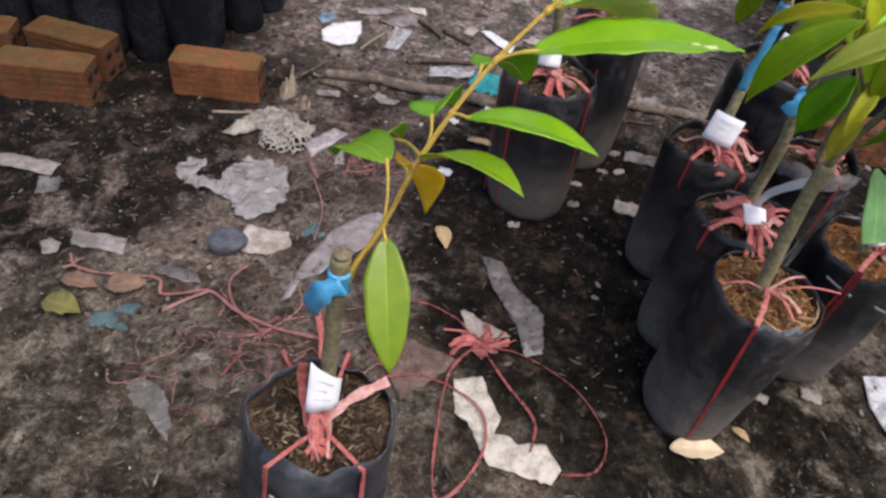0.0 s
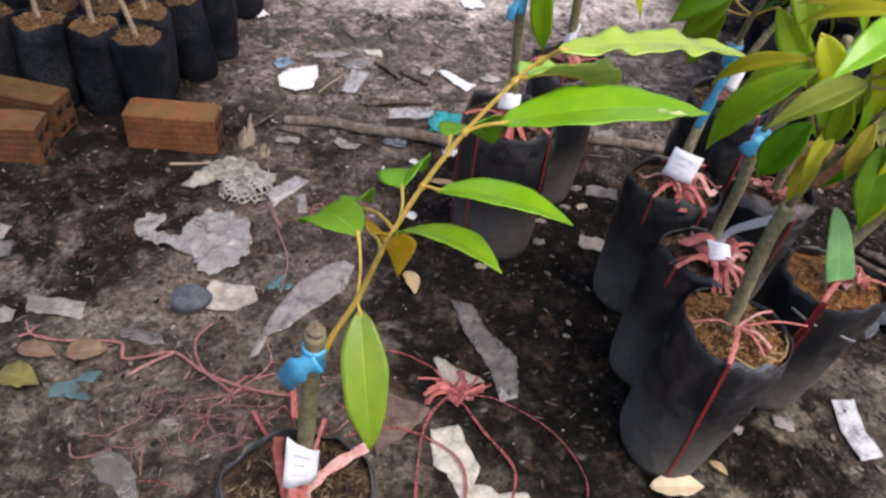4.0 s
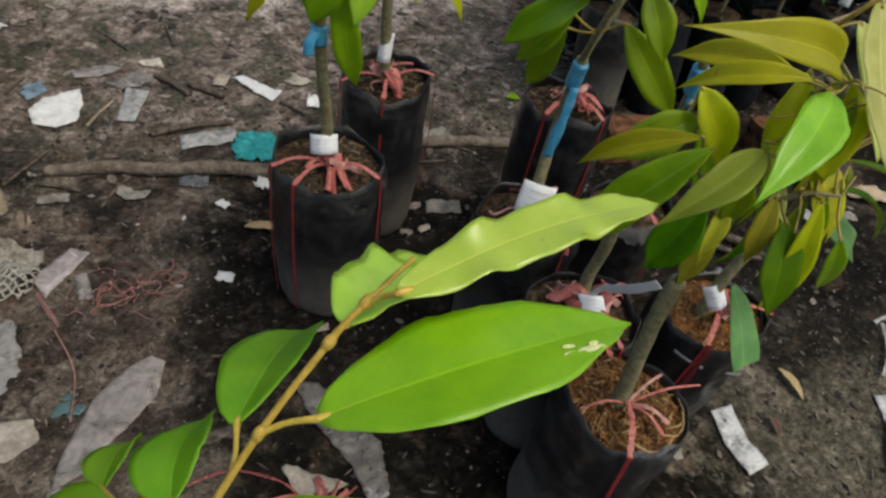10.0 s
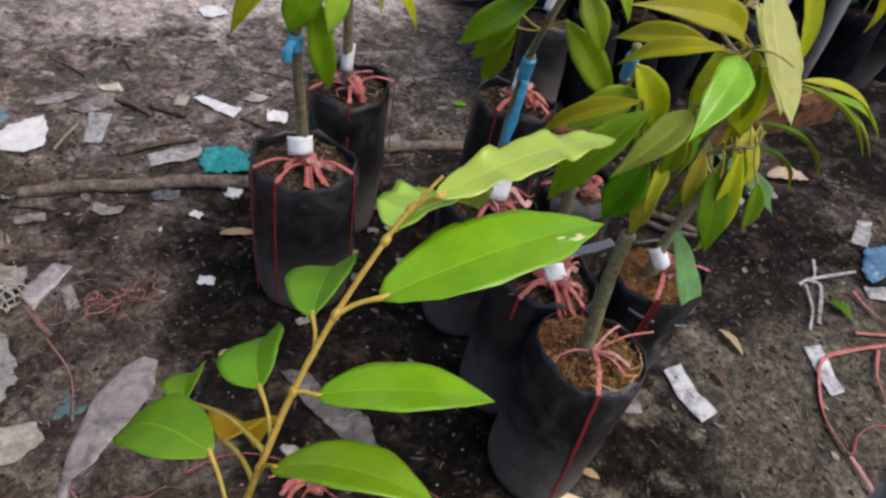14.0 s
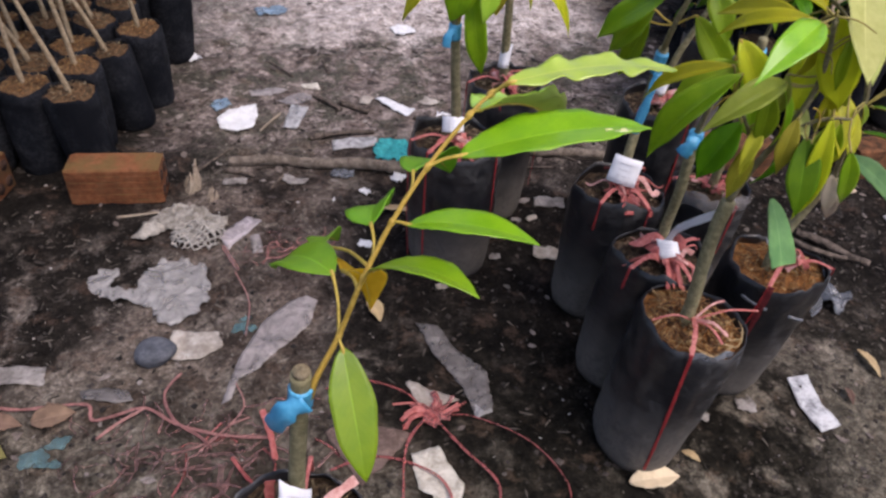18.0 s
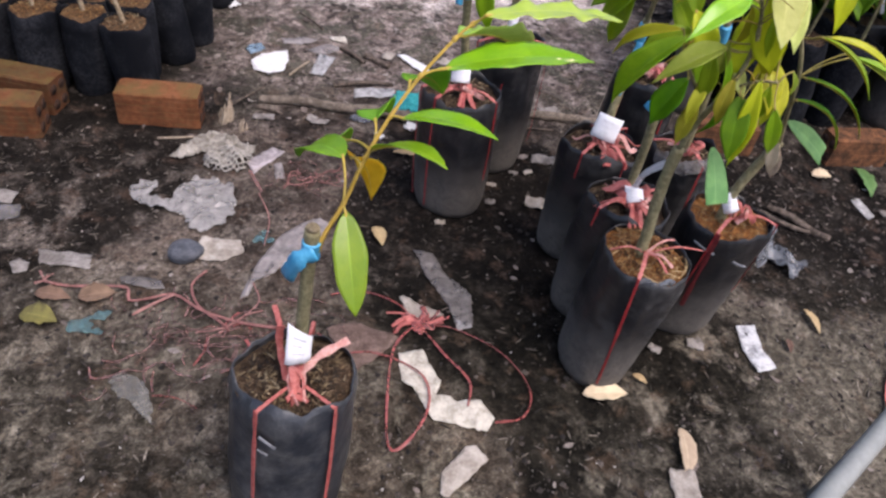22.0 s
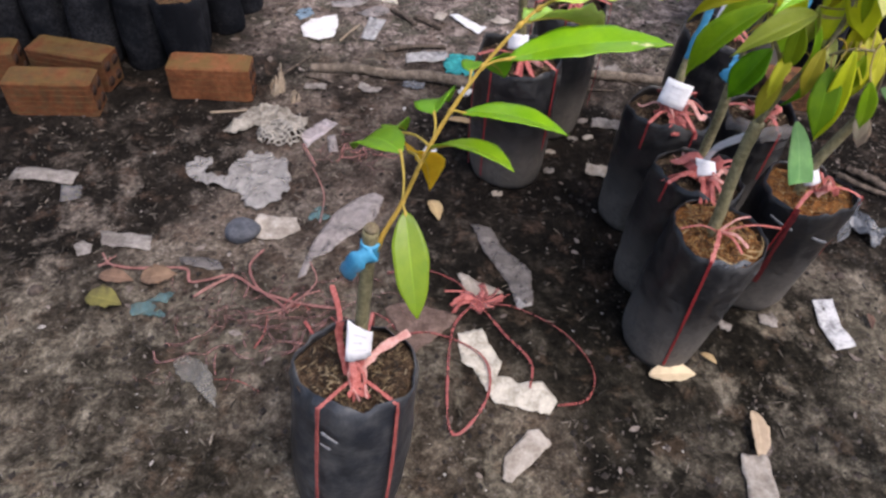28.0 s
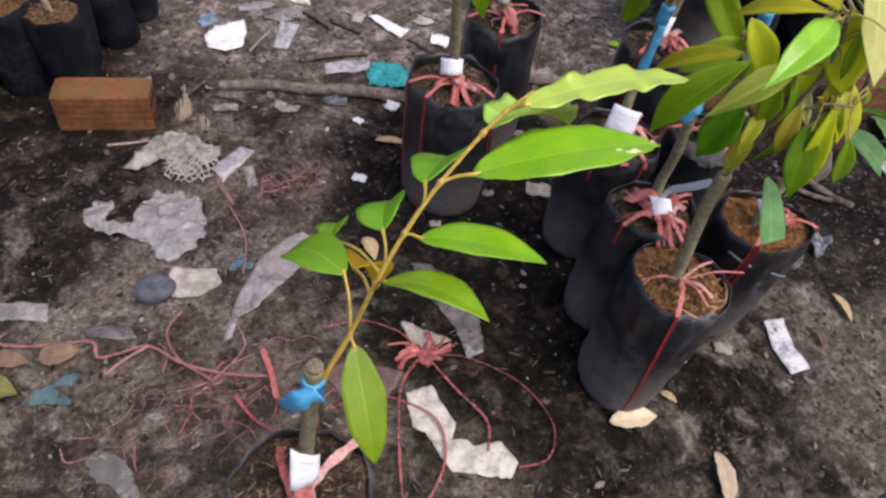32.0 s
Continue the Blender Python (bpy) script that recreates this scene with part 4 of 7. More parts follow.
    add_leaf(t, N[7], (0.117, 0.437, 0.693), (0.265, 0.477, 0.682), 0.027, (0.0, -0.10, 1), LEAF_SHINE, UNDER, 0.03, 0.10, 0.085, 0.02, 4, nl=44, nw=12, stalk_r=0.0014, drip=0.12, full=0.6)
    add_leaf(t, N[6], (0.100, 0.446, 0.668), (0.187, 0.497, 0.626), 0.060, (0.0, 0.50, 0.86), LEAF_SHINE, UNDER_PALE, 0.08, 0.30, 0.04, 0.03, 5, nl=26, nw=10, stalk_r=0.0014)
    add_leaf(t, N[4].lerp(N[5], 0.5), (0.055, 0.440, 0.622), (0.106, 0.535, 0.562), 0.044, (-0.12, 0.62, 0.77), LEAF_YOUNG, LEAF_YOUNG, 0.06, 0.3, 0.0, 0.06, 6, nl=20, nw=10, stalk_r=0.0012, drip=0.05)
    add_leaf(t, N[3].lerp(N[4], 0.35), (0.024, 0.432, 0.582), (0.043, 0.487, 0.560), 0.044, (-0.43, 0.40, 0.81), LEAF_YOUNG, LEAF_YOUNG, 0.10, 0.32, 0.0, 0.05, 7, nl=20, nw=10, stalk_r=0.0012, drip=0.05)
    add_leaf(t, N[2], (-0.006, 0.426, 0.541), (-0.052, 0.490, 0.498), 0.044, (-0.30, 0.35, 0.88), LEAF_YOUNG, LEAF_YOUNG, 0.12, 0.18, 0.0, 0.04, 8, nl=20, nw=10, stalk_r=0.0012, drip=0.05)
    add_leaf(t, N[3].lerp(N[4], 0.2), (-0.012, 0.478, 0.524), (0.004, 0.521, 0.497), 0.030, (-0.3, 0.5, 0.8), LEAF_YOUNG, LEAF_YOUNG, 0.10, 0.35, 0.0, 0.05, 9, nl=16, nw=8, stalk_r=0.0014, drip=0.05)
    add_leaf(t, N[2].lerp(N[3], 0.8), (0.003, 0.438, 0.532), (0.035, 0.488, 0.448), 0.040, (0.45, 0.80, 0.4), UNDER_GOLD, UNDER_GOLD, 0.10, 0.35, 0.0, 0.10, 10, nl=16, nw=8, stalk_r=0.0014)
    add_leaf(t, N[2], (-0.003, 0.379, 0.507), (0.008, 0.313, 0.428), 0.034, (0.05, -0.79, 0.6), LEAF, UNDER, 0.04, 0.12, 0.0, 0.02, 11, nl=22, nw=10, stalk_r=0.0012, drip=0.18)
    # a torn, bleached patch near the largest leaf's tip
    for k, (a, b, w) in enumerate((((0.189, 0.4110), (0.203, 0.4128), 0.0058), ((0.183, 0.4120), (0.190, 0.4128), 0.0022), ((0.184, 0.4160), (0.190, 0.4158), 0.0018), ((0.196, 0.4150), (0.201, 0.4155), 0.0020))):
        bm, _ = leaf_blade((*a, 0.6668), (*b, 0.6664), w, (0, 0.06, 1), 0.0, 0.0, 0.02, 0, 5 + k, 14, 6, 0.1, 0.5)
        part("bleached_patch", bm, [BLEACHED, BLEACHED], t)


main_sapling()


# ---- the other saplings ----
def bagged(name, label, foot, rim, r, seed, soil, chips=None, group="saplings in grow bags", mat=None, deep=0.018, chip_n=160, r_foot=None, chip_len=0.010, rags=0.005):
    t = empty(name, foot, label, "sapling", group)
    _, c = bag_shape(t, foot, rim, r_foot or r * 0.95, r, seed, mat or BAG, soil, deep, rags, 44, chips, chip_n, chip_len)
    return t, c


def tie_up(t, c, rim, r, seed, angles, down=0.18, messy=6, reds=True, spread=1.0, hang=0):
    """Pink raffia knotted round the stem's foot, with ties over the rim."""
    rng = random.Random(seed)
    rim = Vector(rim)
    knot = c + Vector((0, -0.008, 0.010))
    for k, a in enumerate(angles):
        up, side = over_rim(knot, t.location, rim, r * 0.95, r, a, down)
        ribbon(t, up, 0.006, RAFFIA, seed + k, 14)
        ribbon(t, [up[-1]] + side, 0.0032, RAFFIA_RED if reds else RAFFIA, seed + 30 + k, 14, (math.cos(a), math.sin(a), 0))
    for k in range(hang):
        p = knot + Vector((rng.uniform(-0.010, 0.010), rng.uniform(-0.006, 0.0), 0.0))
        q = Vector((rng.uniform(-0.008, 0.008), 0, 0))
        ribbon(t, [p + Vector((0, 0.003, 0.022)), p + q + Vector((0, -0.012, 0.012)), p - q * 1.6 + Vector((0, -rng.uniform(0.026, 0.060), 0.002))], rng.uniform(0.005, 0.012), (RAFFIA, RAFFIA_DULL)[k % 2], seed + 80 + k, 9, (0.1, -0.8, 0.5), rng.uniform(-1, 1))
    for k in range(messy * 2):
        a, l = rng.uniform(0, 6.28), rng.uniform(0.018, 0.052) * spread
        p = knot + Vector((rng.uniform(-0.009, 0.009), rng.uniform(-0.009, 0.009), rng.uniform(0.0, 0.010)))
        d = Vector((math.cos(a), math.sin(a), 0))
        s = Vector((-d.y, d.x, 0)) * rng.uniform(-0.014, 0.014)
        pts = [p, p + d * l * 0.4 + s + Vector((0, 0, rng.uniform(0.006, 0.024))), p + d * l * 0.8 - s * 0.6 + Vector((0, 0, rng.uniform(0.0, 0.012))), p + d * l + Vector((0, 0, rng.uniform(-0.004, 0.006)))]
        ribbon(t, pts, rng.choice((0.002, 0.003, 0.005, 0.008, 0.012)), (RAFFIA, RAFFIA_PALE, RAFFIA_DULL)[k % 3], seed + 60 + k, 11, (0, -0.5, 0.85), rng.uniform(-2.2, 2.2))


def sapling_d():
    """The sapling with the fibrous coir mix and the drooping crown."""
    foot, rim = Vector((0.456, 0.590, 0)), Vector((0.469, 0.583, 0.268))
    t, c = bagged("potted_sapling", "leafy durian sapling with drooping leaves in black bag", foot, rim, 0.069, 21, COIR, FIBRE, deep=0.012, chip_n=460, chip_len=0.016, r_foot=0.066, rags=0.0022)
    rng = random.Random(4)
    stem_part(t, [(0.462, 0.585, 0.245), (0.458, 0.586, 0.31), (0.452, 0.589, 0.40), (0.455, 0.591, 0.456)], [0.0095, 0.0085, 0.008, 0.0085], BARK, 8, "rootstock", 18, 11)
    knot = Vector((0.464, 0.577, 0.272))
    for k, (dx, dy, dz) in enumerate(((0.088, -0.006, 0.012), (0.050, 0.016, 0.014), (-0.055, 0.006, 0.002), (0.030, -0.036, 0.004), (0.018, -0.046, 0.002))):
        ribbon(t, [knot, knot + Vector((dx, dy, dz)) * 0.5 + Vector((0, 0, 0.010)), knot + Vector((dx, dy, dz))], rng.uniform(0.002, 0.0045), (RAFFIA, RAFFIA_PALE)[k % 2], k, 9, (0, -0.5, 0.85), rng.uniform(-0.8, 0.8))
    a = -2.08
    up, side = over_rim(knot, foot, rim, 0.066, 0.069, a, 0.245, 0.30)
    ribbon(t, up, 0.006, RAFFIA, 40, 14)
    ribbon(t, [up[-1]] + side, 0.0038, RAFFIA_RED, 41, 20, (math.cos(a), math.sin(a), 0))
    for k in range(4):
        w = rng.uniform(-3.6, -0.6)
        pts = [rim + Vector((f * math.cos(w + 0.22 * j), f * math.sin(w + 0.22 * j), rng.uniform(-0.004, 0.006))) for j, f in enumerate((0.050, 0.058, 0.063, 0.064, 0.060))]
        stem_part(t, pts, [0.0007, 0.0008, 0.0005], STRAW, 700 + k, "straw", 10, 5)
    for k in range(2):
        w = -1.9 + 0.5 * k
        p = rim + Vector((0.0665 * math.cos(w), 0.0665 * math.sin(w), -0.004))
        q = Vector((-math.sin(w), math.cos(w), 0)) * 0.012
        ribbon(t, [p - q, p + Vector((0, 0, rng.uniform(0.003, 0.009))), p + q], rng.uniform(0.006, 0.012), FILM_DARK, 180 + k, 7, (math.cos(w), math.sin(w), 0.5), rng.uniform(-0.5, 0.5), "torn_lip")
    top = Vector((0.455, 0.591, 0.454))
    b1 = [top, Vector((0.462, 0.586, 0.50)), Vector((0.478, 0.580, 0.55)), Vector((0.482, 0.570, 0.60)), Vector((0.470, 0.560, 0.65)), Vector((0.446, 0.546, 0.692))]
    stem_part(t, b1, [0.0045, 0.0038, 0.0032, 0.0026, 0.0020], BARK, 9, "branch", 20, 8)
    b2 = [Vector((0.478, 0.580, 0.55)), Vector((0.500, 0.565, 0.575)), Vector((0.520, 0.548, 0.585))]
    stem_part(t, b2, [0.0028, 0.0022, 0.0014], BARK, 10, "branch", 10, 7)
    b3 = [Vector((0.462, 0.586, 0.50)), Vector((0.440, 0.585, 0.55)), Vector((0.405, 0.585, 0.595))]
    stem_part(t, b3, [0.0028, 0.0022, 0.0014], BARK, 12, "branch", 10, 7)
    nodes = spline(b1, 24) + spline(b2, 10) + spline(b3, 10)

    def L(base, tip, w, n, top_, under, arch, fold, seed, curl=0.05, wave=0.0, drip=0.55):
        node = min(nodes[6:], key=lambda q: (q - Vector(base)).length)
        add_leaf(t, node, base, tip, w, n, top_, under, arch, fold, wave, curl, seed, nl=18, nw=8, stalk=STALK_OLIVE, stalk_r=0.0011, drip=drip, full=1.0)

    L((0.417, 0.573, 0.571), (0.388, 0.574, 0.501), 0.037, (-0.72, -0.60, 0.34), LEAF_DEEP, UNDER, 0.06, 0.55, 34)
    L((0.446, 0.581, 0.541), (0.435, 0.573, 0.471), 0.022, (-0.55, -0.80, 0.25), UNDER, LEAF_MID, 0.06, 0.30, 601)
    L((0.400, 0.577, 0.622), (0.342, 0.608, 0.510), 0.038, (-0.50, -0.42, 0.76), LEAF_MID, UNDER, 0.13, 0.75, 600, 0.04)
    L((0.392, 0.583, 0.628), (0.338, 0.642, 0.566), 0.020, (-0.35, -0.40, 0.85), LEAF_YELLOW, UNDER, 0.14, 0.60, 606)
    L((0.455, 0.580, 0.610), (0.363, 0.560, 0.570), 0.032, (-0.1, -0.45, 0.88), LEAF_OLIVE, UNDER_PALE, 0.13, 0.80, 31, 0.06)
    L((0.430, 0.540, 0.689), (0.343, 0.484, 0.662), 0.031, (-0.4, -0.55, 0.75), LEAF_GLOSS, UNDER_PALE, 0.10, 0.35, 32, 0.05, 0.03)
    L((0.446, 0.558, 0.690), (0.305, 0.545, 0.738), 0.028, (0.1, -0.75, 0.60), LEAF_YELLOW, UNDER, 0.18, 0.35, 39)
    L((0.440, 0.572, 0.678), (0.400, 0.655, 0.652), 0.024, (-0.45, -0.50, 0.75), LEAF_YELLOW, UNDER_PALE, 0.08, 0.45, 40)
    L((0.446, 0.568, 0.680), (0.392, 0.630, 0.640), 0.020, (-0.30, -0.40, 0.85), LEAF_YELLOW, UNDER_PALE, 0.14, 0.45, 240)
    L((0.472, 0.572, 0.682), (0.516, 0.562, 0.586), 0.044, (-0.35, -0.85, 0.35), LEAF_YELLOW, UNDER, 0.05, 0.22, 604, 0.03)
    L((0.522, 0.590, 0.600), (0.519, 0.536, 0.545), 0.030, (-0.20, -0.80, 0.50), LEAF_YELLOW, UNDER, 0.06, 0.25, 612)
    L((0.500, 0.615, 0.655), (0.487, 0.583, 0.560), 0.038, (-0.45, -0.80, 0.35), LEAF_YELLOW, UNDER, 0.05, 0.30, 607)
    L((0.490, 0.541, 0.592), (0.496, 0.535, 0.466), 0.024, (-0.45, -0.75, 0.45), LEAF_YELLOW, UNDER, 0.09, 0.35, 602, 0.04)
    L((0.477, 0.547, 0.566), (0.475, 0.512, 0.492), 0.034, (-0.30, -0.88, 0.35), LEAF_DEEP, UNDER, 0.05, 0.20, 33, 0.03, 0.0, 0.30)
    L((0.514, 0.525, 0.563), (0.539, 0.526, 0.492), 0.021, (-0.25, -0.92, 0.28), LEAF, UNDER, 0.05, 0.24, 603)
    L((0.526, 0.588, 0.590), (0.548, 0.548, 0.528), 0.026, (0.10, -0.80, 0.55), UNDER, LEAF_YELLOW, 0.12, 0.25, 605)
    L((0.498, 0.568, 0.607), (0.518, 0.582, 0.548), 0.024, (-0.20, -0.90, 0.30), LEAF_YELLOW, UNDER, 0.06, 0.28, 609)
    L((0.434, 0.570, 0.607), (0.446, 0.573, 0.540), 0.023, (-0.40, -0.85, 0.30), LEAF_MID, UNDER, 0.06, 0.30, 610)
    L((0.494, 0.600, 0.578), (0.490, 0.556, 0.553), 0.016, (-0.45, -0.80, 0.35), UNDER_PALE, LEAF_MID, 0.08, 0.30, 608)
    L((0.470, 0.562, 0.580), (0.462, 0.548, 0.520), 0.020, (-0.50, -0.80, 0.25), UNDER, LEAF_YELLOW, 0.08, 0.35, 611)
    for k in range(16):
        n = rng.choice(b1[2:] + b2 + b3[1:])
        d = Vector((rng.uniform(-1, 1), rng.uniform(-1, 0.6), rng.uniform(-0.5, 0.8))).normalized() * rng.uniform(0.02, 0.05)
        stem_part(t, [n, n + d * 0.5 + Vector((0, 0, 0.004)), n + d], [0.0011, 0.0009, 0.0006], STALK_OLIVE if k % 4 else SHOOT, 500 + k, "bare_stalk", 7, 5)
    for k in range(12):
        n = rng.choice(b1[2:5] + b2 + b3)
        o = n + Vector((rng.uniform(-0.035, 0.040), rng.uniform(-0.015, 0.03), rng.uniform(0.0, 0.02)))
        L(o, o + Vector((rng.uniform(-0.02, 0.02), rng.uniform(-0.02, 0.02), rng.uniform(-0.075, -0.045))), rng.uniform(0.012, 0.018), (rng.uniform(-0.6, 0.4), -0.8, 0.4), rng.choice((LEAF_MID, LEAF_OLIVE, UNDER, LEAF_DEEP)), UNDER, 0.10, 0.5, 520 + k)
    # a leaf cut straight across, hanging low on the stem
    a0, a1 = Vector((0.479, 0.557, 0.482)), Vector((0.492, 0.480, 0.372))
    bm, _ = leaf_blade(a0, a1, 0.036, (0.15, -0.75, 0.6), 0.04, 0.14, 0, 0.02, 47)
    bmesh.ops.bisect_plane(bm, geom=bm.verts[:] + bm.edges[:] + bm.faces[:], plane_co=Vector((0.486, 0.516, 0.420)), plane_no=(a1 - a0).normalized(), clear_outer=True)
    part("leaf", bm, [LEAF_BLUE, UNDER_PALE], t, "bluish leaf cut straight across")


def sapling_e():
    """The sapling behind it, with pale glossy leaves."""
    foot, rim = Vector((0.652, 0.700, 0)), Vector((0.655, 0.675, 0.268))
    t, c = bagged("potted_sapling", "durian sapling with pale yellow-green leaves in black bag", foot, rim, 0.068, 23, COIR, FIBRE, deep=0.014, chip_n=260, chip_len=0.013)
    tie_up(t, c, rim, 0.068, 70, (-2.35, -0.4), 0.17, 4)
    stem_part(t, [c - Vector((0.016, 0, 0.01)), (0.637, 0.676, 0.31), (0.655, 0.678, 0.37), (0.668, 0.672, 0.42)], [0.0085, 0.0075, 0.007], BARK, 15, "rootstock", 14, 10)
    up, side = over_rim(c + Vector((0, -0.008, 0.010)), foot, rim, 0.065, 0.068, -2.3, 0.17, 0.2)
    ribbon(t, [up[-1]] + side, 0.007, RAFFIA_MAROON, 171, 16, (math.cos(-2.3), math.sin(-2.3), 0))
    flap = rim + Vector((0.066, -0.012, -0.004))
    ribbon(t, [flap, flap + Vector((0.012, -0.010, -0.020)), flap + Vector((0.010, -0.006, -0.050)), flap + Vector((0.020, -0.014, -0.085))], 0.032, FILM_DARK, 172, 14, (0.8, -0.6, 0.2), 0.5, "torn_flap", "torn flap of grey plastic")
    paper_tag(t, (0.636, 0.672, 0.300), (-0.3, -0.85, 0.4), 0.024, 0.034, 0.5, 0.008, 5)
    b = [Vector((0.668, 0.672, 0.415)), Vector((0.632, 0.645, 0.490)), Vector((0.596, 0.614, 0.560)), Vector((0.562, 0.602, 0.620)), Vector((0.537, 0.602, 0.648)), Vector((0.480, 0.606, 0.690)), Vector((0.480, 0.585, 0.725)), Vector((0.525, 0.580, 0.768))]
    stem_part(t, b[:6], [0.0042, 0.0034, 0.0028, 0.0022, 0.0018], BARK, 16, "branch", 22, 8)
    stem_part(t, [b[5], b[6], b[7]], [0.0018, 0.0017, 0.0013], SHOOT, 26, "twig", 12, 7)
    L = lambda node, base, tip, w, n, top_, under, arch, fold, seed, curl=0.05, wave=0.0: add_leaf(t, node, base, tip, w, n, top_, under, arch, fold, wave, curl, seed, nl=16, nw=8, stalk=STALK_OLIVE, stalk_r=0.0011)
    twig = [Vector((0.555, 0.675, 0.645)), Vector((0.604, 0.678, 0.67)), Vector((0.719, 0.725, 0.7))]
    stem_part(t, [b[3]] + twig, [0.0026, 0.0022, 0.0019, 0.0015], BARK_PALE, 27, "twig", 16, 7)
    L(b[6], (0.497, 0.592, 0.722), (0.458, 0.486, 0.660), 0.043, (-0.1, -0.85, 0.45), UNDER_PALE, UNDER_PALE, -0.05, 0.25, 251, 0.05, 0.02)
    L(b[5], (0.506, 0.604, 0.700), (0.510, 0.532, 0.632), 0.030, (-0.2, -0.8, 0.5), UNDER_PALE, UNDER_PALE, 0.04, 0.30, 252)
    L(twig[2], (0.585, 0.631, 0.72), (0.606, 0.600, 0.628), 0.040, (0.2, -0.85, 0.4), LEAF_YELLOW, UNDER, 0.05, 0.25, 253)
    L(b[2], (0.639, 0.607, 0.6), (0.74, 0.551, 0.54), 0.011, (0.3, -0.5, 0.8), LEAF_OLIVE, UNDER_PALE, 0.10, 0.5, 254)
    L(b[2], (0.647, 0.599, 0.6), (0.763, 0.565, 0.55), 0.012, (0.3, -0.5, 0.8), LEAF_MID, UNDER, 0.10, 0.5, 255)
    L(b[3], (0.557, 0.562, 0.640), (0.612, 0.500, 0.598), 0.013, (0.4, -0.3, 0.85), LEAF_MID, UNDER, 0.12, 0.5, 53)
    L(b[3], (0.575, 0.572, 0.636), (0.672, 0.535, 0.600), 0.015, (0.3, -0.4, 0.85), LEAF_YELLOW, UNDER, 0.10, 0.45, 54)
    L(b[2], (0.600, 0.608, 0.563), (0.703, 0.572, 0.500), 0.012, (0.5, -0.2, 0.8), LEAF_DEEP, UNDER, 0.14, 0.5, 55)
    L(b[1], (0.604, 0.608, 0.530), (0.693, 0.589, 0.468), 0.012, (0.6, -0.2, 0.75), LEAF_DEEP, UNDER, 0.16, 0.5, 56)
    L(b[7], (0.612, 0.605, 0.752), (0.684, 0.600, 0.665), 0.026, (0.5, -0.6, 0.5), LEAF_YELLOW, UNDER, 0.10, 0.35, 57)
    bm, _ = leaf_blade((0.617, 0.617, 0.490), (0.720, 0.590, 0.410), 0.036, (0.2, -0.6, 0.75), 0.05, 0.15, 0, 0.02, 58)
    d = Vector((0.78, -0.20, -0.60))
    bmesh.ops.bisect_plane(bm, geom=bm.verts[:] + bm.edges[:] + bm.faces[:], plane_co=Vector((0.680, 0.601, 0.441)), plane_no=d, clear_outer=True)
    part("leaf", bm, [LEAF_BLUE, UNDER_PALE], t, "bluish leaf cut straight across")
    printed_marks(t, rim, 0.0715, ((-2.75, 0.55, 0.236, -0.004), (-1.75, 0.40, 0.228, -0.012)))
    # dry leaves caught on the stem
    for k, (p, q) in enumerate((((0.640, 0.650, 0.440), (0.650, 0.640, 0.385)), ((0.655, 0.655, 0.420), (0.662, 0.645, 0.370)))):
        bm, _ = leaf_blade(p, q, 0.020, (-0.5, -0.8, 0.2), 0.05, 0.3, 0.05, 0.1, 60 + k, 10, 6)
        part("dry_leaf", bm, [DRY_PALE, DRY_PALE], t, "bleached dry leaf")


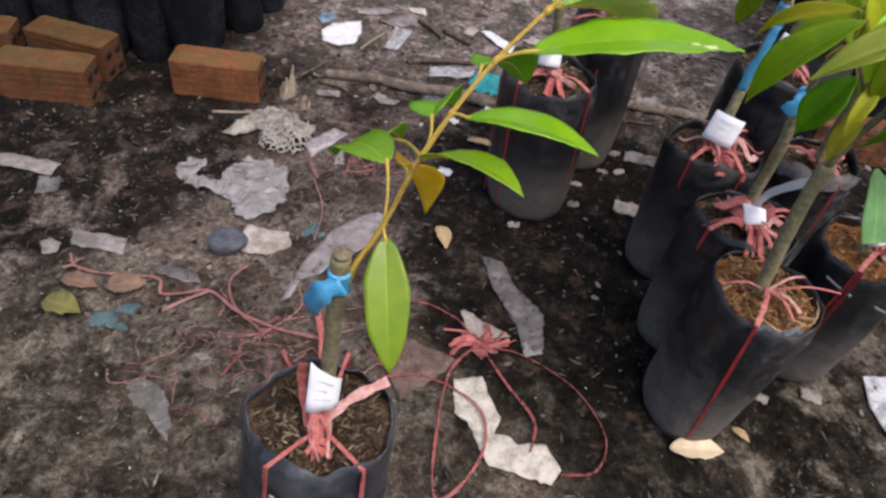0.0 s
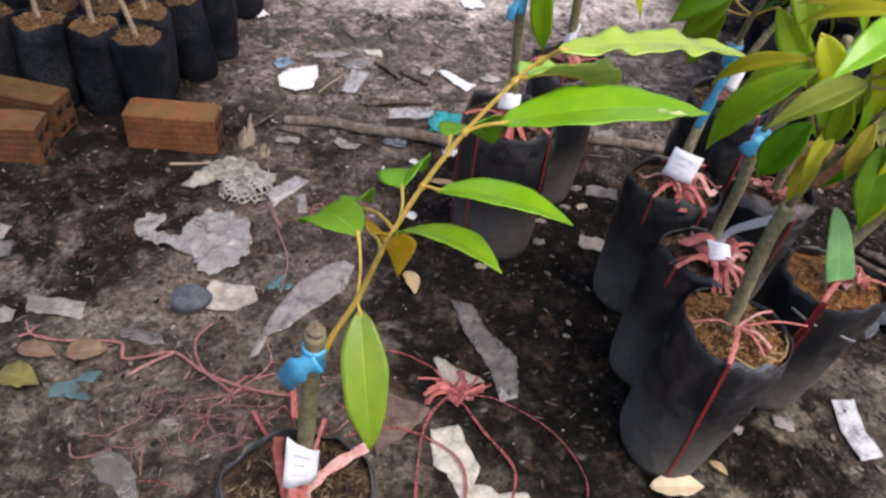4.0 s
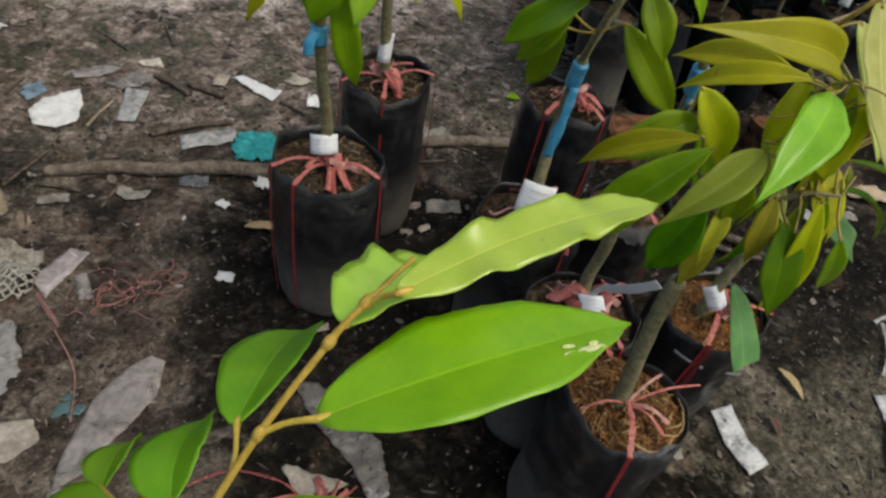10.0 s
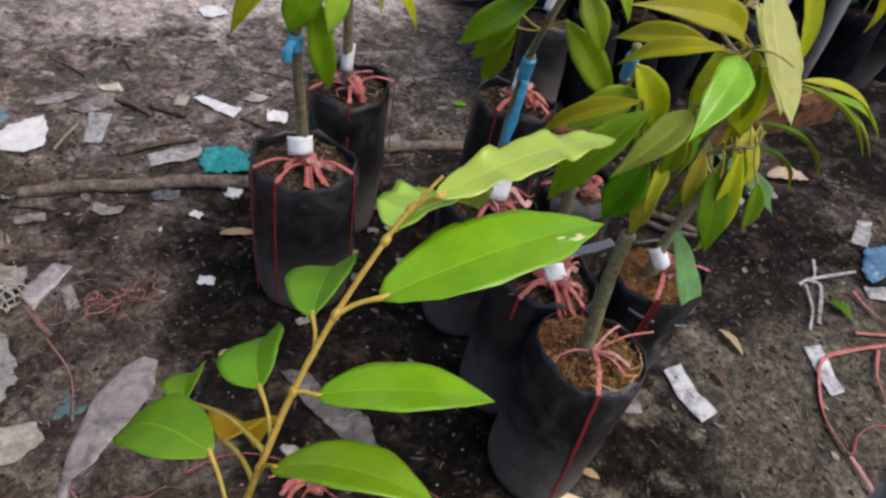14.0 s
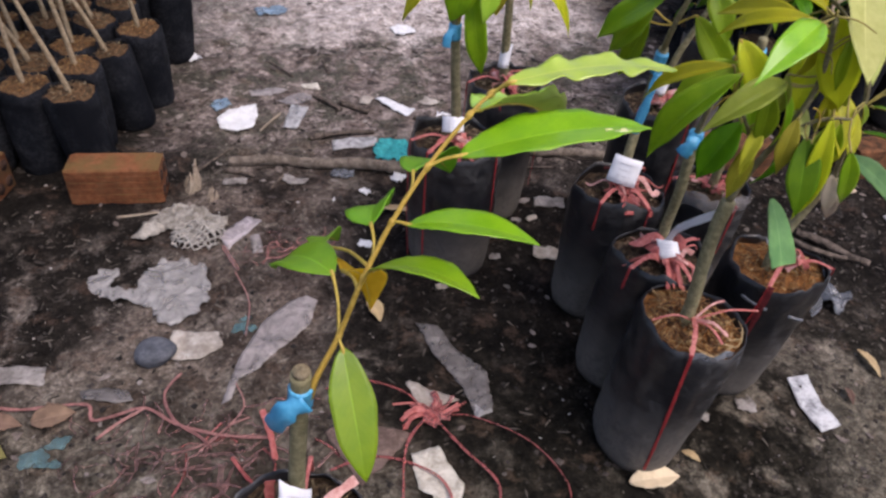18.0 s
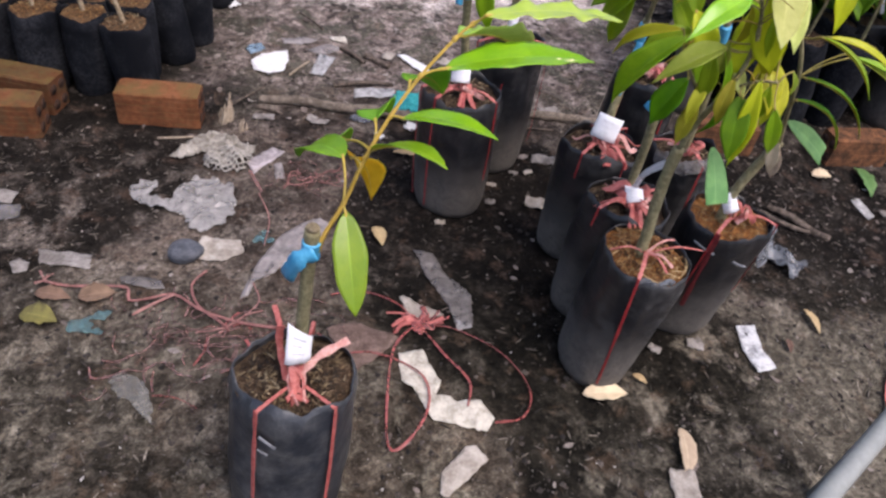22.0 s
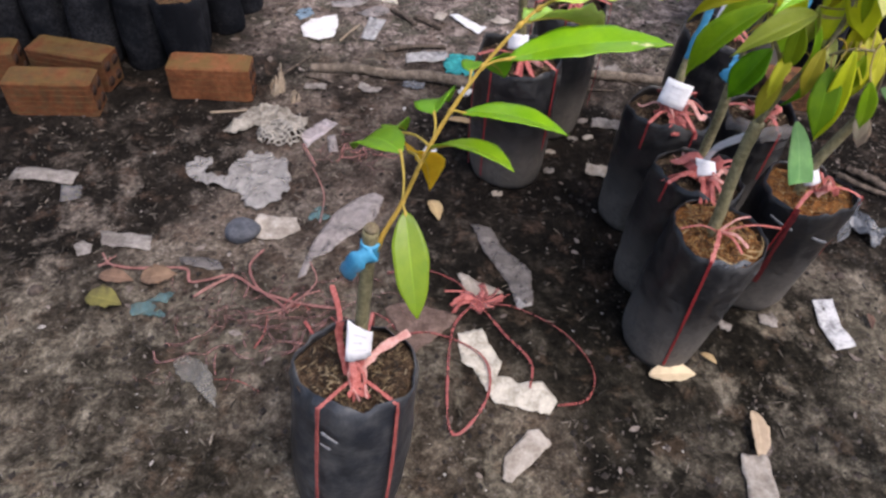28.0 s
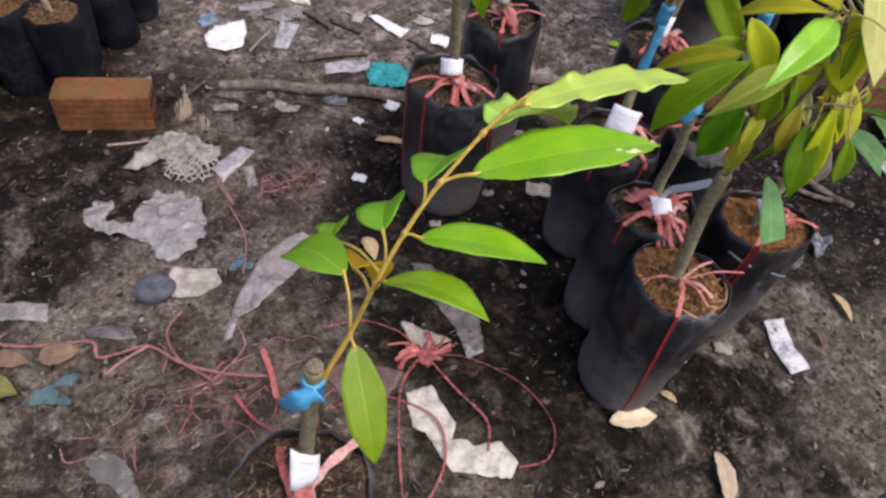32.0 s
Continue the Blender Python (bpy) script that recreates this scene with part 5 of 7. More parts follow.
def sapling_c():
    foot, rim = Vector((0.490, 0.895, 0)), Vector((0.488, 0.882, 0.268))
    t, c = bagged("potted_sapling", "durian sapling with blue graft tape in dusty bag", foot, rim, 0.068, 25, PEAT, CHIPS, chip_n=160)
    tie_up(t, c, rim, 0.068, 80, (-1.3, -2.4, 0.6), 0.05, 9, True, 1.3, 9)
    stem_part(t, [c - Vector((0, 0, 0.01)), (0.490, 0.888, 0.34), (0.506, 0.908, 0.40), (0.500, 0.892, 0.50)], [0.0085, 0.0075, 0.007], BARK, 17, "rootstock", 16, 10)
    graft_tape(t, (0.500, 0.896, 0.462), (0.499, 0.890, 0.495), 0.0085, 4, [(0.498, 0.886, 0.465), (0.492, 0.880, 0.43), (0.489, 0.882, 0.395), (0.488, 0.884, 0.365)], 0.013)
    paper_tag(t, (0.484, 0.874, 0.303), (-0.35, -0.85, 0.4), 0.046, 0.044, -0.15, 0.009, 7)
    b = [Vector((0.500, 0.893, 0.495)), Vector((0.492, 0.870, 0.545)), Vector((0.500, 0.855, 0.61)), Vector((0.510, 0.850, 0.67))]
    stem_part(t, b, [0.0045, 0.0036, 0.0025], BARK, 18, "branch", 12, 8)
    L = lambda node, base, tip, w, n, top_, arch, fold, seed: add_leaf(t, node, base, tip, w, n, top_, UNDER, arch, fold, 0, 0.05, seed, nl=16, nw=6, drip=0.5, full=0.95)
    L(b[2], (0.470, 0.865, 0.592), (0.408, 0.930, 0.500), 0.038, (-0.35, -0.65, 0.65), LEAF, 0.08, 0.35, 61)
    L(b[1], (0.466, 0.885, 0.560), (0.430, 0.925, 0.480), 0.032, (-0.35, -0.65, 0.65), LEAF, 0.08, 0.35, 62)
    L(b[1], (0.464, 0.888, 0.542), (0.465, 0.944, 0.430), 0.030, (-0.4, -0.65, 0.55), LEAF, 0.06, 0.3, 63)
    L(b[1], (0.508, 0.850, 0.566), (0.580, 0.798, 0.472), 0.040, (-0.45, -0.78, 0.45), LEAF_MID, 0.07, 0.3, 64)
    L(b[2], (0.512, 0.840, 0.612), (0.530, 0.795, 0.548), 0.034, (-0.4, -0.8, 0.45), LEAF_MID, 0.07, 0.3, 65)
    L(b[3], (0.530, 0.845, 0.660), (0.600, 0.820, 0.610), 0.040, (0.3, -0.5, 0.8), LEAF_YELLOW, 0.08, 0.3, 66)
    L(b[3], (0.490, 0.850, 0.680), (0.420, 0.850, 0.630), 0.040, (-0.3, -0.5, 0.8), LEAF_YELLOW, 0.08, 0.3, 67)
    L(b[3], (0.515, 0.845, 0.685), (0.530, 0.780, 0.650), 0.038, (0.1, -0.4, 0.9), LEAF_YELLOW, 0.08, 0.3, 68)
    L(b[2], (0.480, 0.862, 0.600), (0.430, 0.880, 0.590), 0.030, (-0.2, -0.5, 0.8), LEAF_YELLOW, 0.08, 0.3, 69)


def sapling_d2():
    foot, rim = Vector((0.478, 0.728, 0)), Vector((0.485, 0.713, 0.268))
    t, c = bagged("potted_sapling", "durian sapling tied with pink raffia in black bag", foot, rim, 0.066, 27, PEAT, CHIPS, chip_n=160)
    tie_up(t, c, rim, 0.066, 90, (-1.4, -2.7, 0.3), 0.035, 10, True, 1.3, 10)
    stem_part(t, [c - Vector((0, 0, 0.01)), (0.487, 0.730, 0.30), (0.476, 0.712, 0.38), (0.472, 0.714, 0.46)], [0.008, 0.0072, 0.007], BARK, 19, "rootstock", 14, 10)
    paper_tag(t, (0.484, 0.704, 0.288), (-0.35, -0.70, 0.62), 0.028, 0.030, 0.42, 0.004, 9, 0.0, 0.35)
    ribbon(t, [(0.486, 0.712, 0.292), (0.478, 0.694, 0.325), (0.468, 0.668, 0.356), (0.465, 0.640, 0.388), (0.474, 0.622, 0.412)], 0.010, LABEL, 174, 16, (-0.3, -0.6, 0.7), 0.6, "tag_tail", "loose white paper strip")
    graft_tape(t, (0.4725, 0.7135, 0.450), (0.472, 0.714, 0.472), 0.0085, 5, [(0.470, 0.706, 0.468), (0.460, 0.700, 0.462), (0.452, 0.702, 0.446)], 0.016)
    stem_part(t, [(0.472, 0.714, 0.468), (0.462, 0.690, 0.54), (0.447, 0.660, 0.60)], [0.004, 0.003, 0.002], BARK, 20, "branch", 10, 8)
    for k, (b, q, w, m) in enumerate((((0.440, 0.640, 0.600), (0.380, 0.650, 0.560), 0.034, LEAF_MID), ((0.458, 0.650, 0.590), (0.500, 0.650, 0.500), 0.036, LEAF_MID), ((0.435, 0.645, 0.625), (0.470, 0.620, 0.560), 0.034, LEAF_YELLOW))):
        add_leaf(t, (0.447, 0.656, 0.575), b, q, w, (-0.3, -0.6, 0.7), m, UNDER, 0.08, 0.35, 0, 0.05, 75 + k, nl=14, nw=6)


def sapling_a():
    foot, rim = Vector((0.252, 1.040, 0)), Vector((0.243, 1.022, 0.285))
    t, c = bagged("potted_sapling", "durian sapling with folded paper tag in upright bag", foot, rim, 0.076, 29, PEAT, CHIPS, deep=0.020, chip_n=240)
    tie_up(t, c, rim, 0.076, 100, (-2.4, -0.85, -3.0), 0.26, 3, True, 0.8, 7)
    stem_part(t, [c - Vector((0, 0, 0.01)), (0.236, 1.020, 0.35), (0.226, 1.008, 0.42), (0.217, 0.998, 0.508)], [0.0085, 0.0075, 0.007], BARK, 21, "rootstock", 16, 10)
    paper_tag(t, (0.234, 1.018, 0.312), (-0.2, -0.85, 0.45), 0.036, 0.026, 0.05, 0.011, 11)
    graft_tape(t, (0.2185, 0.999, 0.470), (0.2175, 0.998, 0.494), 0.0085, 6, [(0.214, 0.992, 0.490), (0.205, 0.988, 0.478), (0.204, 0.988, 0.462)], 0.012)
    b = [Vector((0.2195, 0.996, 0.49)), Vector((0.225, 0.990, 0.54)), Vector((0.238, 0.985, 0.60)), Vector((0.250, 0.985, 0.66))]
    stem_part(t, b, [0.004, 0.003, 0.002], SHOOT, 22, "shoot", 10, 8)
    for k, (n, bb, q, w, m, nn) in enumerate(((1, (0.236, 0.985, 0.548), (0.262, 0.985, 0.415), 0.034, LEAF_MID, (-0.3, -0.9, 0.1)), (2, (0.230, 0.980, 0.602), (0.205, 0.985, 0.500), 0.046, LEAF_MID, (-0.3, -0.9, 0.2)),
                                               (2, (0.255, 0.975, 0.600), (0.250, 0.965, 0.505), 0.034, LEAF_SHINE, (0.1, -0.95, 0.2)), (1, (0.205, 0.995, 0.585), (0.135, 1.000, 0.500), 0.030, LEAF_YELLOW, (-0.4, -0.4, 0.8)),
                                               (3, (0.262, 0.980, 0.630), (0.330, 0.985, 0.520), 0.034, LEAF_YELLOW, (0.5, -0.6, 0.5)), (3, (0.225, 0.980, 0.640), (0.150, 0.985, 0.610), 0.034, LEAF_MID, (-0.2, -0.6, 0.7)),
                                               (3, (0.255, 0.975, 0.660), (0.300, 0.950, 0.610), 0.040, LEAF_YELLOW, (0.2, -0.6, 0.7)))):
        add_leaf(t, b[n], bb, q, w, nn, m, UNDER, 0.08, 0.3, 0, 0.05, 85 + k, nl=14, nw=6)


def sapling_b():
    foot, rim = Vector((0.378, 1.200, 0)), Vector((0.368, 1.185, 0.305))
    t, c = bagged("potted_sapling", "tall durian sapling tied with pink raffia in bag", foot, rim, 0.072, 31, PEAT, CHIPS, deep=0.018, chip_n=300)
    tie_up(t, c, rim, 0.072, 110, (-1.9, -2.9, -0.25), 0.24, 4, True, 1.1, 4)
    stem_part(t, [c - Vector((0, 0, 0.01)), (0.360, 1.176, 0.36), (0.352, 1.166, 0.45), (0.346, 1.160, 0.53), (0.350, 1.150, 0.60)], [0.0095, 0.0085, 0.007, 0.005, 0.003], BARK, 23, "stem", 18, 10)
    paper_tag(t, (0.360, 1.174, 0.358), (-0.25, -0.9, 0.3), 0.020, 0.044, -0.08, 0.009, 13)
    n0 = Vector((0.347, 1.160, 0.53))
    for k, (bb, q, w, m, nn) in enumerate((((0.375, 1.150, 0.520), (0.470, 1.150, 0.405), 0.034, LEAF_YELLOW, (0.6, -0.6, 0.5)), ((0.330, 1.150, 0.520), (0.325, 1.150, 0.440), 0.026, UNDER, (0, -0.9, 0.2)),
                                           ((0.385, 1.155, 0.545), (0.440, 1.160, 0.505), 0.034, LEAF_YELLOW, (0.4, -0.6, 0.6)), ((0.310, 1.150, 0.550), (0.235, 1.150, 0.560), 0.034, LEAF_YELLOW, (-0.2, -0.6, 0.7)),
                                           ((0.360, 1.140, 0.590), (0.420, 1.120, 0.560), 0.036, LEAF_MID, (0.2, -0.5, 0.8)))):
        add_leaf(t, n0, bb, q, w, nn, m, UNDER, 0.08, 0.3, 0, 0.05, 95 + k, nl=14, nw=6)


def sapling_c3():
    foot, rim = Vector((0.645, 1.095, 0)), Vector((0.640, 1.082, 0.305))
    t, c = bagged("potted_sapling", "small durian sapling tied with pink raffia in bag", foot, rim, 0.066, 33, PEAT, CHIPS, deep=0.014, chip_n=240)
    tie_up(t, c, rim, 0.066, 120, (-1.2, -2.6), 0.16, 9, True, 1.1)
    stem_part(t, [c - Vector((0, 0, 0.01)), (0.640, 1.080, 0.38), (0.662, 1.072, 0.46), (0.690, 1.060, 0.56)], [0.0075, 0.0065, 0.005, 0.003], BARK, 24, "stem", 14, 9)
    paper_tag(t, (0.622, 1.062, 0.352), (-0.25, -0.9, 0.3), 0.020, 0.036, -0.2, 0.008, 15)
    for k, (bb, q, w, m) in enumerate((((0.700, 1.040, 0.560), (0.770, 1.010, 0.470), 0.036, LEAF_MID), ((0.670, 1.050, 0.580), (0.620, 1.040, 0.520), 0.034, LEAF_MID), ((0.710, 1.050, 0.600), (0.760, 1.060, 0.560), 0.034, LEAF_YELLOW))):
        add_leaf(t, (0.690, 1.060, 0.555), bb, q, w, (0.1, -0.7, 0.6), m, UNDER, 0.08, 0.3, 0, 0.05, 105 + k, nl=14, nw=6)


def sapling_f():
    """Leaning sapling with a blue tape between the others."""
    foot, rim = Vector((0.662, 0.900, 0)), Vector((0.655, 0.880, 0.262))
    t, c = bagged("potted_sapling", "leaning durian sapling with blue graft tape in bag", foot, rim, 0.064, 35, PEAT, CHIPS, chip_n=120)
    tie_up(t, c, rim, 0.064, 130, (-1.5, 2.9), 0.10, 5)
    for k, (w0, w1, lift) in enumerate(((-2.9, -1.9, 0.004), (-1.95, -1.0, 0.010))):
        pts = [rim + Vector((0.067 * math.cos(w0 + (w1 - w0) * j / 4), 0.067 * math.sin(w0 + (w1 - w0) * j / 4), lift - 0.006 * abs(j - 2))) for j in range(5)]
        ribbon(t, pts, 0.024, FILM, 176 + k, 12, (-0.3, -0.9, 0.4), 0.4, "torn_lip", "pale torn rim of thin plastic")
    stem_part(t, [c - Vector((0, 0, 0.01)), (0.625, 0.840, 0.40), (0.592, 0.805, 0.50), (0.575, 0.790, 0.56)], [0.0075, 0.0065, 0.006], BARK, 25, "rootstock", 12, 9)
    graft_tape(t, (0.588, 0.802, 0.508), (0.578, 0.793, 0.545), 0.008, 7, [(0.590, 0.800, 0.505), (0.592, 0.800, 0.48), (0.590, 0.798, 0.455)], 0.013)


for build in (sapling_d, sapling_e, sapling_c, sapling_d2, sapling_a, sapling_b, sapling_c3, sapling_f):
    build()


# ---- the nursery bed of small dusty bags behind the bricks ----
def left_bed():
    base = []
    for v in range(6):
        thick, v = v // 3, v % 3
        rng = random.Random(200 + v)
        t = empty("potted_seedling", (0, 0, 0), "bare-stemmed seedling with added leafy top in a dusty black grow bag", "seedling", "seedlings in the dusty bed")
        _, c = bag_shape(t, (0, 0, 0), (0.004 * v - 0.004, 0.004, 0.185 + 0.006 * v), 0.049, 0.053, 300 + v, BAG_DUSTY_SHADED, HUSK, 0.006, 0.003, 36, FIBRE if v == 1 else CHIPS, 110, 0.008)
        lean = (-0.07, -0.03, -0.12)[v]
        stem_part(t, [c - Vector((0, 0, 0.008)), c + Vector((lean * 0.15, 0, 0.06)), c + Vector((lean * 0.6, 0.01, 0.20)), c + Vector((lean, 0.01, 0.42)), c + Vector((lean * 1.1, 0.01, 0.66))], [0.0062, 0.0050, 0.0042, 0.0036, 0.0022], BARK_PALE, 220 + v, "stem", 14, 8)
        # leafy tops above the view, added to shade the bed; denser variants go left
        for k in range((13, 26)[thick]):
            a, z = k * 2.4 + v, 0.40 + (0.019, 0.010)[thick] * k
            node = c + Vector((lean * min(z / 0.42, 1.1), 0.01, z))
            out = Vector((math.cos(a), math.sin(a), 0))
            b = node + out * 0.025 + Vector((0, 0, 0.015))
            add_leaf(t, node, b, b + out * 0.115 + Vector((0, 0, -rng.uniform(0.0, 0.03))), 0.056, out * 0.3 + Vector((0, 0, 0.95)), LEAF_DARK, UNDER, 0.08, 0.3, 0, 0.05, 260 + 10 * v + k, False, nl=8, nw=4)
        base.append(t)
    places = ((-0.446, 1.412), (-0.551, 1.441), (-0.655, 1.436), (-0.757, 1.470), (-0.860, 1.445), (-0.465, 1.520), (-0.555, 1.540), (-0.662, 1.545), (-0.765, 1.570), (-0.868, 1.548),
              (-0.389, 1.608), (-0.492, 1.628), (-0.598, 1.648), (-0.705, 1.650), (-0.810, 1.648), (-0.354, 1.704), (-0.470, 1.728), (-0.575, 1.760), (-0.680, 1.757), (-0.790, 1.755),
              (-0.322, 1.930), (-0.428, 1.832), (-0.540, 1.862), (-0.645, 1.865), (-0.755, 1.862), (-0.395, 1.950), (-0.505, 1.965), (-0.610, 1.972), (-0.720, 1.970), (-0.960, 1.445), (-0.970, 1.550), (-0.915, 1.650))
    rng = random.Random(7)
    used = [0] * 6
    for k, (x, y) in enumerate(places):
        v = (0, 1, 1, 0, 1, 1, 2, 0, 1, 0)[k % 10] if k < 20 else rng.randrange(3)
        v += 3 if x < -0.60 else 0
        tilt = (rng.uniform(-2, 2), rng.uniform(-3, 3)) if k != 10 else (-3, -8)
        m = pose(x, y, gz(x, y) - 0.004, tilt[0], tilt[1], rng.uniform(-30, 30))
        if not used[v]:
            used[v] = 1
            base[v].matrix_basis = m
        else:
            copy_thing(base[v], m)


left_bed()


# ---- bricks ----
def hollow_brick(seed):
    """A clay brick; dark end discs paint the shade of its four lengthwise holes."""
    rng = random.Random(seed)
    l, w, h = 0.178, 0.067, 0.085
    t = empty("clay_brick", (0, 0, 0), "weathered orange hollow clay brick on the soil", "brick", "bricks edging the beds")
    # the cross-section: chamfered corners, five shallow grooves down each long side
    half = [(w / 2 - 0.004, 0.0), (w / 2, 0.004)]
    for k in range(5):
        z = 0.013 + 0.0146 * k
        half += [(w / 2, z - 0.0016), (w / 2 - 0.0010, z - 0.0008), (w / 2 - 0.0010, z + 0.0008), (w / 2, z + 0.0016)]
    half += [(w / 2, h - 0.004), (w / 2 - 0.004, h)]
    ring = half + [(-y, z) for y, z in half[::-1]]
    bm = bmesh.new()
    rows = []
    for k in range(15):
        x = -l / 2 + l * k / 14
        inset = 0.0035 if k in (0, 14) else 0.0
        rows.append([bm.verts.new((x + rng.uniform(-1, 1) * 0.0003, y * (1 - inset / 0.04) + rng.uniform(-1, 1) * 0.00035, min(max(z, inset), h - inset) + rng.uniform(-1, 1) * 0.00035)) for y, z in ring])
    m = len(ring)
    for p, q in zip(rows, rows[1:]):
        for k in range(m):
            bm.faces.new((p[k], p[(k + 1) % m], q[(k + 1) % m], q[k]))
    bm.faces.new(rows[0][::-1])
    bm.faces.new(rows[-1])
    bmesh.ops.recalc_face_normals(bm, faces=bm.faces)
    part("clay_body", bm, BRICK, t, smooth=False)
    # solid discs, the holes' darkness given by their colour
    for sx in (-1, 1):
        for y in (-0.0155, 0.0155):
            for z in (0.023, 0.061):
                bm = bmesh.new()
                tube(bm, [Vector((sx * (l / 2 - 0.004), y, z)), Vector((sx * (l / 2 + 0.0012), y, z))], 0.0115, 12)
                part("brick_hole", bm, HOLE_SHADE, t)
    return t


def bricks():
    one = hollow_brick(1)
    spots = [(-0.380, 1.304, -3), (-0.697, 1.237, -1), (-0.685, 1.349, -15), (-0.890, 1.345, 4),
             (1.382, 1.252, 2), (1.580, 1.260, -3), (1.780, 1.262, 2), (1.000, 1.288, -8)]
    for k, (x, y, a) in enumerate(spots):
        m = pose(x, y, gz(x, y) - 0.004, 0, 0, a)
        if k == 0:
            one.matrix_basis = m
        else:
            b = copy_thing(one, m)
            if x > 0 or x < -0.6:
                tagged(b, "mud-stained hollow clay brick edging the far bed" if x > 0 else "soiled orange-brown hollow clay brick on the soil")
                body = [q for q in b.children if q.name.startswith("clay_body")][0]
                body.data = body.data.copy()
                body.data.materials[0] = BRICK_MUDDY if x > 0 else BRICK_DIRTY


bricks()


# ---- the far bed behind, in deeper shade ----
def far_bed():
    protos = []
    for v in range(5):
        rng = random.Random(400 + v)
        low = v >= 3
        h = 0.17 if low else 0.25
        t = empty("potted_seedling" if low else "potted_sapling", (0, 0, 0), "dense dark green seedling in a small black bag" if low else ("thin-stemmed sapling with white tag in black bag" if v == 0 else "thin-stemmed leafy dark green sapling in black bag"), "seedling" if low else "sapling", "plants in the far bed")
        _, c = bag_shape(t, (0.02, 0.02, 0), (-0.012, -0.004, h), 0.058, 0.060, 410 + v, BAG_DUSTY_SHADED if v else BAG, PEAT, 0.012, 0.004, 30, None)
        stem_part(t, [c - Vector((0, 0, 0.008)), c + Vector((0.01, 0, 0.12)), c + Vector((0.03 * (v - 1), 0.01, 0.24)), c + Vector((0.06 * (v - 1), 0, 0.34))], [0.005, 0.0042, 0.003, 0.002], BARK, 420 + v, "stem", 12, 8)
        if v == 0:
            paper_tag(t, c + Vector((0.004, -0.006, 0.05)), (-0.2, -0.9, 0.3), 0.030, 0.042, rng.uniform(-0.4, 0.4), 0.008, 430 + v)
        n = 24 if low else 22
        for k in range(n):
            a = k * 2.4 + v
            z = (0.05 + 0.011 * k) if low else (0.10 + 0.014 * k)
            node = c + Vector((0.03 * (v - 1) * z / 0.3, 0.006, z))
            out = Vector((math.cos(a), math.sin(a), 0))
            b = node + out * 0.03 + Vector((0, 0, 0.012))
            add_leaf(t, node, b, b + out * rng.uniform(0.05, 0.09) + Vector((0, 0, -rng.uniform(0.02, 0.09))), rng.uniform(0.03, 0.045), out * 0.6 + Vector((0, 0, 0.8)),
                     LEAF_DARK, UNDER if not low else LEAF_DARK, 0.08, 0.3, 0, 0.05, 440 + 20 * v + k, False, nl=8, nw=4)
        protos.append(t)
    rng = random.Random(9)
    used = set()
    for j in range(7):
        for k in range(10):
            if j == 0 and k == 6:
                continue
            x, y = 0.97 + 0.150 * k + 0.03 * (j % 2) + 0.085 * j + rng.uniform(-0.02, 0.02), 1.475 - 0.010 * k + 0.150 * j + rng.uniform(-0.02, 0.02)
            v = rng.randrange(3) if j < 2 else rng.randrange(3, 5)
            m = pose(x, y, gz(x, y) - 0.004, rng.uniform(-4, 4), rng.uniform(-4, 4), rng.uniform(-70, 70))
            if v not in used:
                used.add(v)
                protos[v].matrix_basis = m
            else:
                copy_thing(protos[v], m)


far_bed()


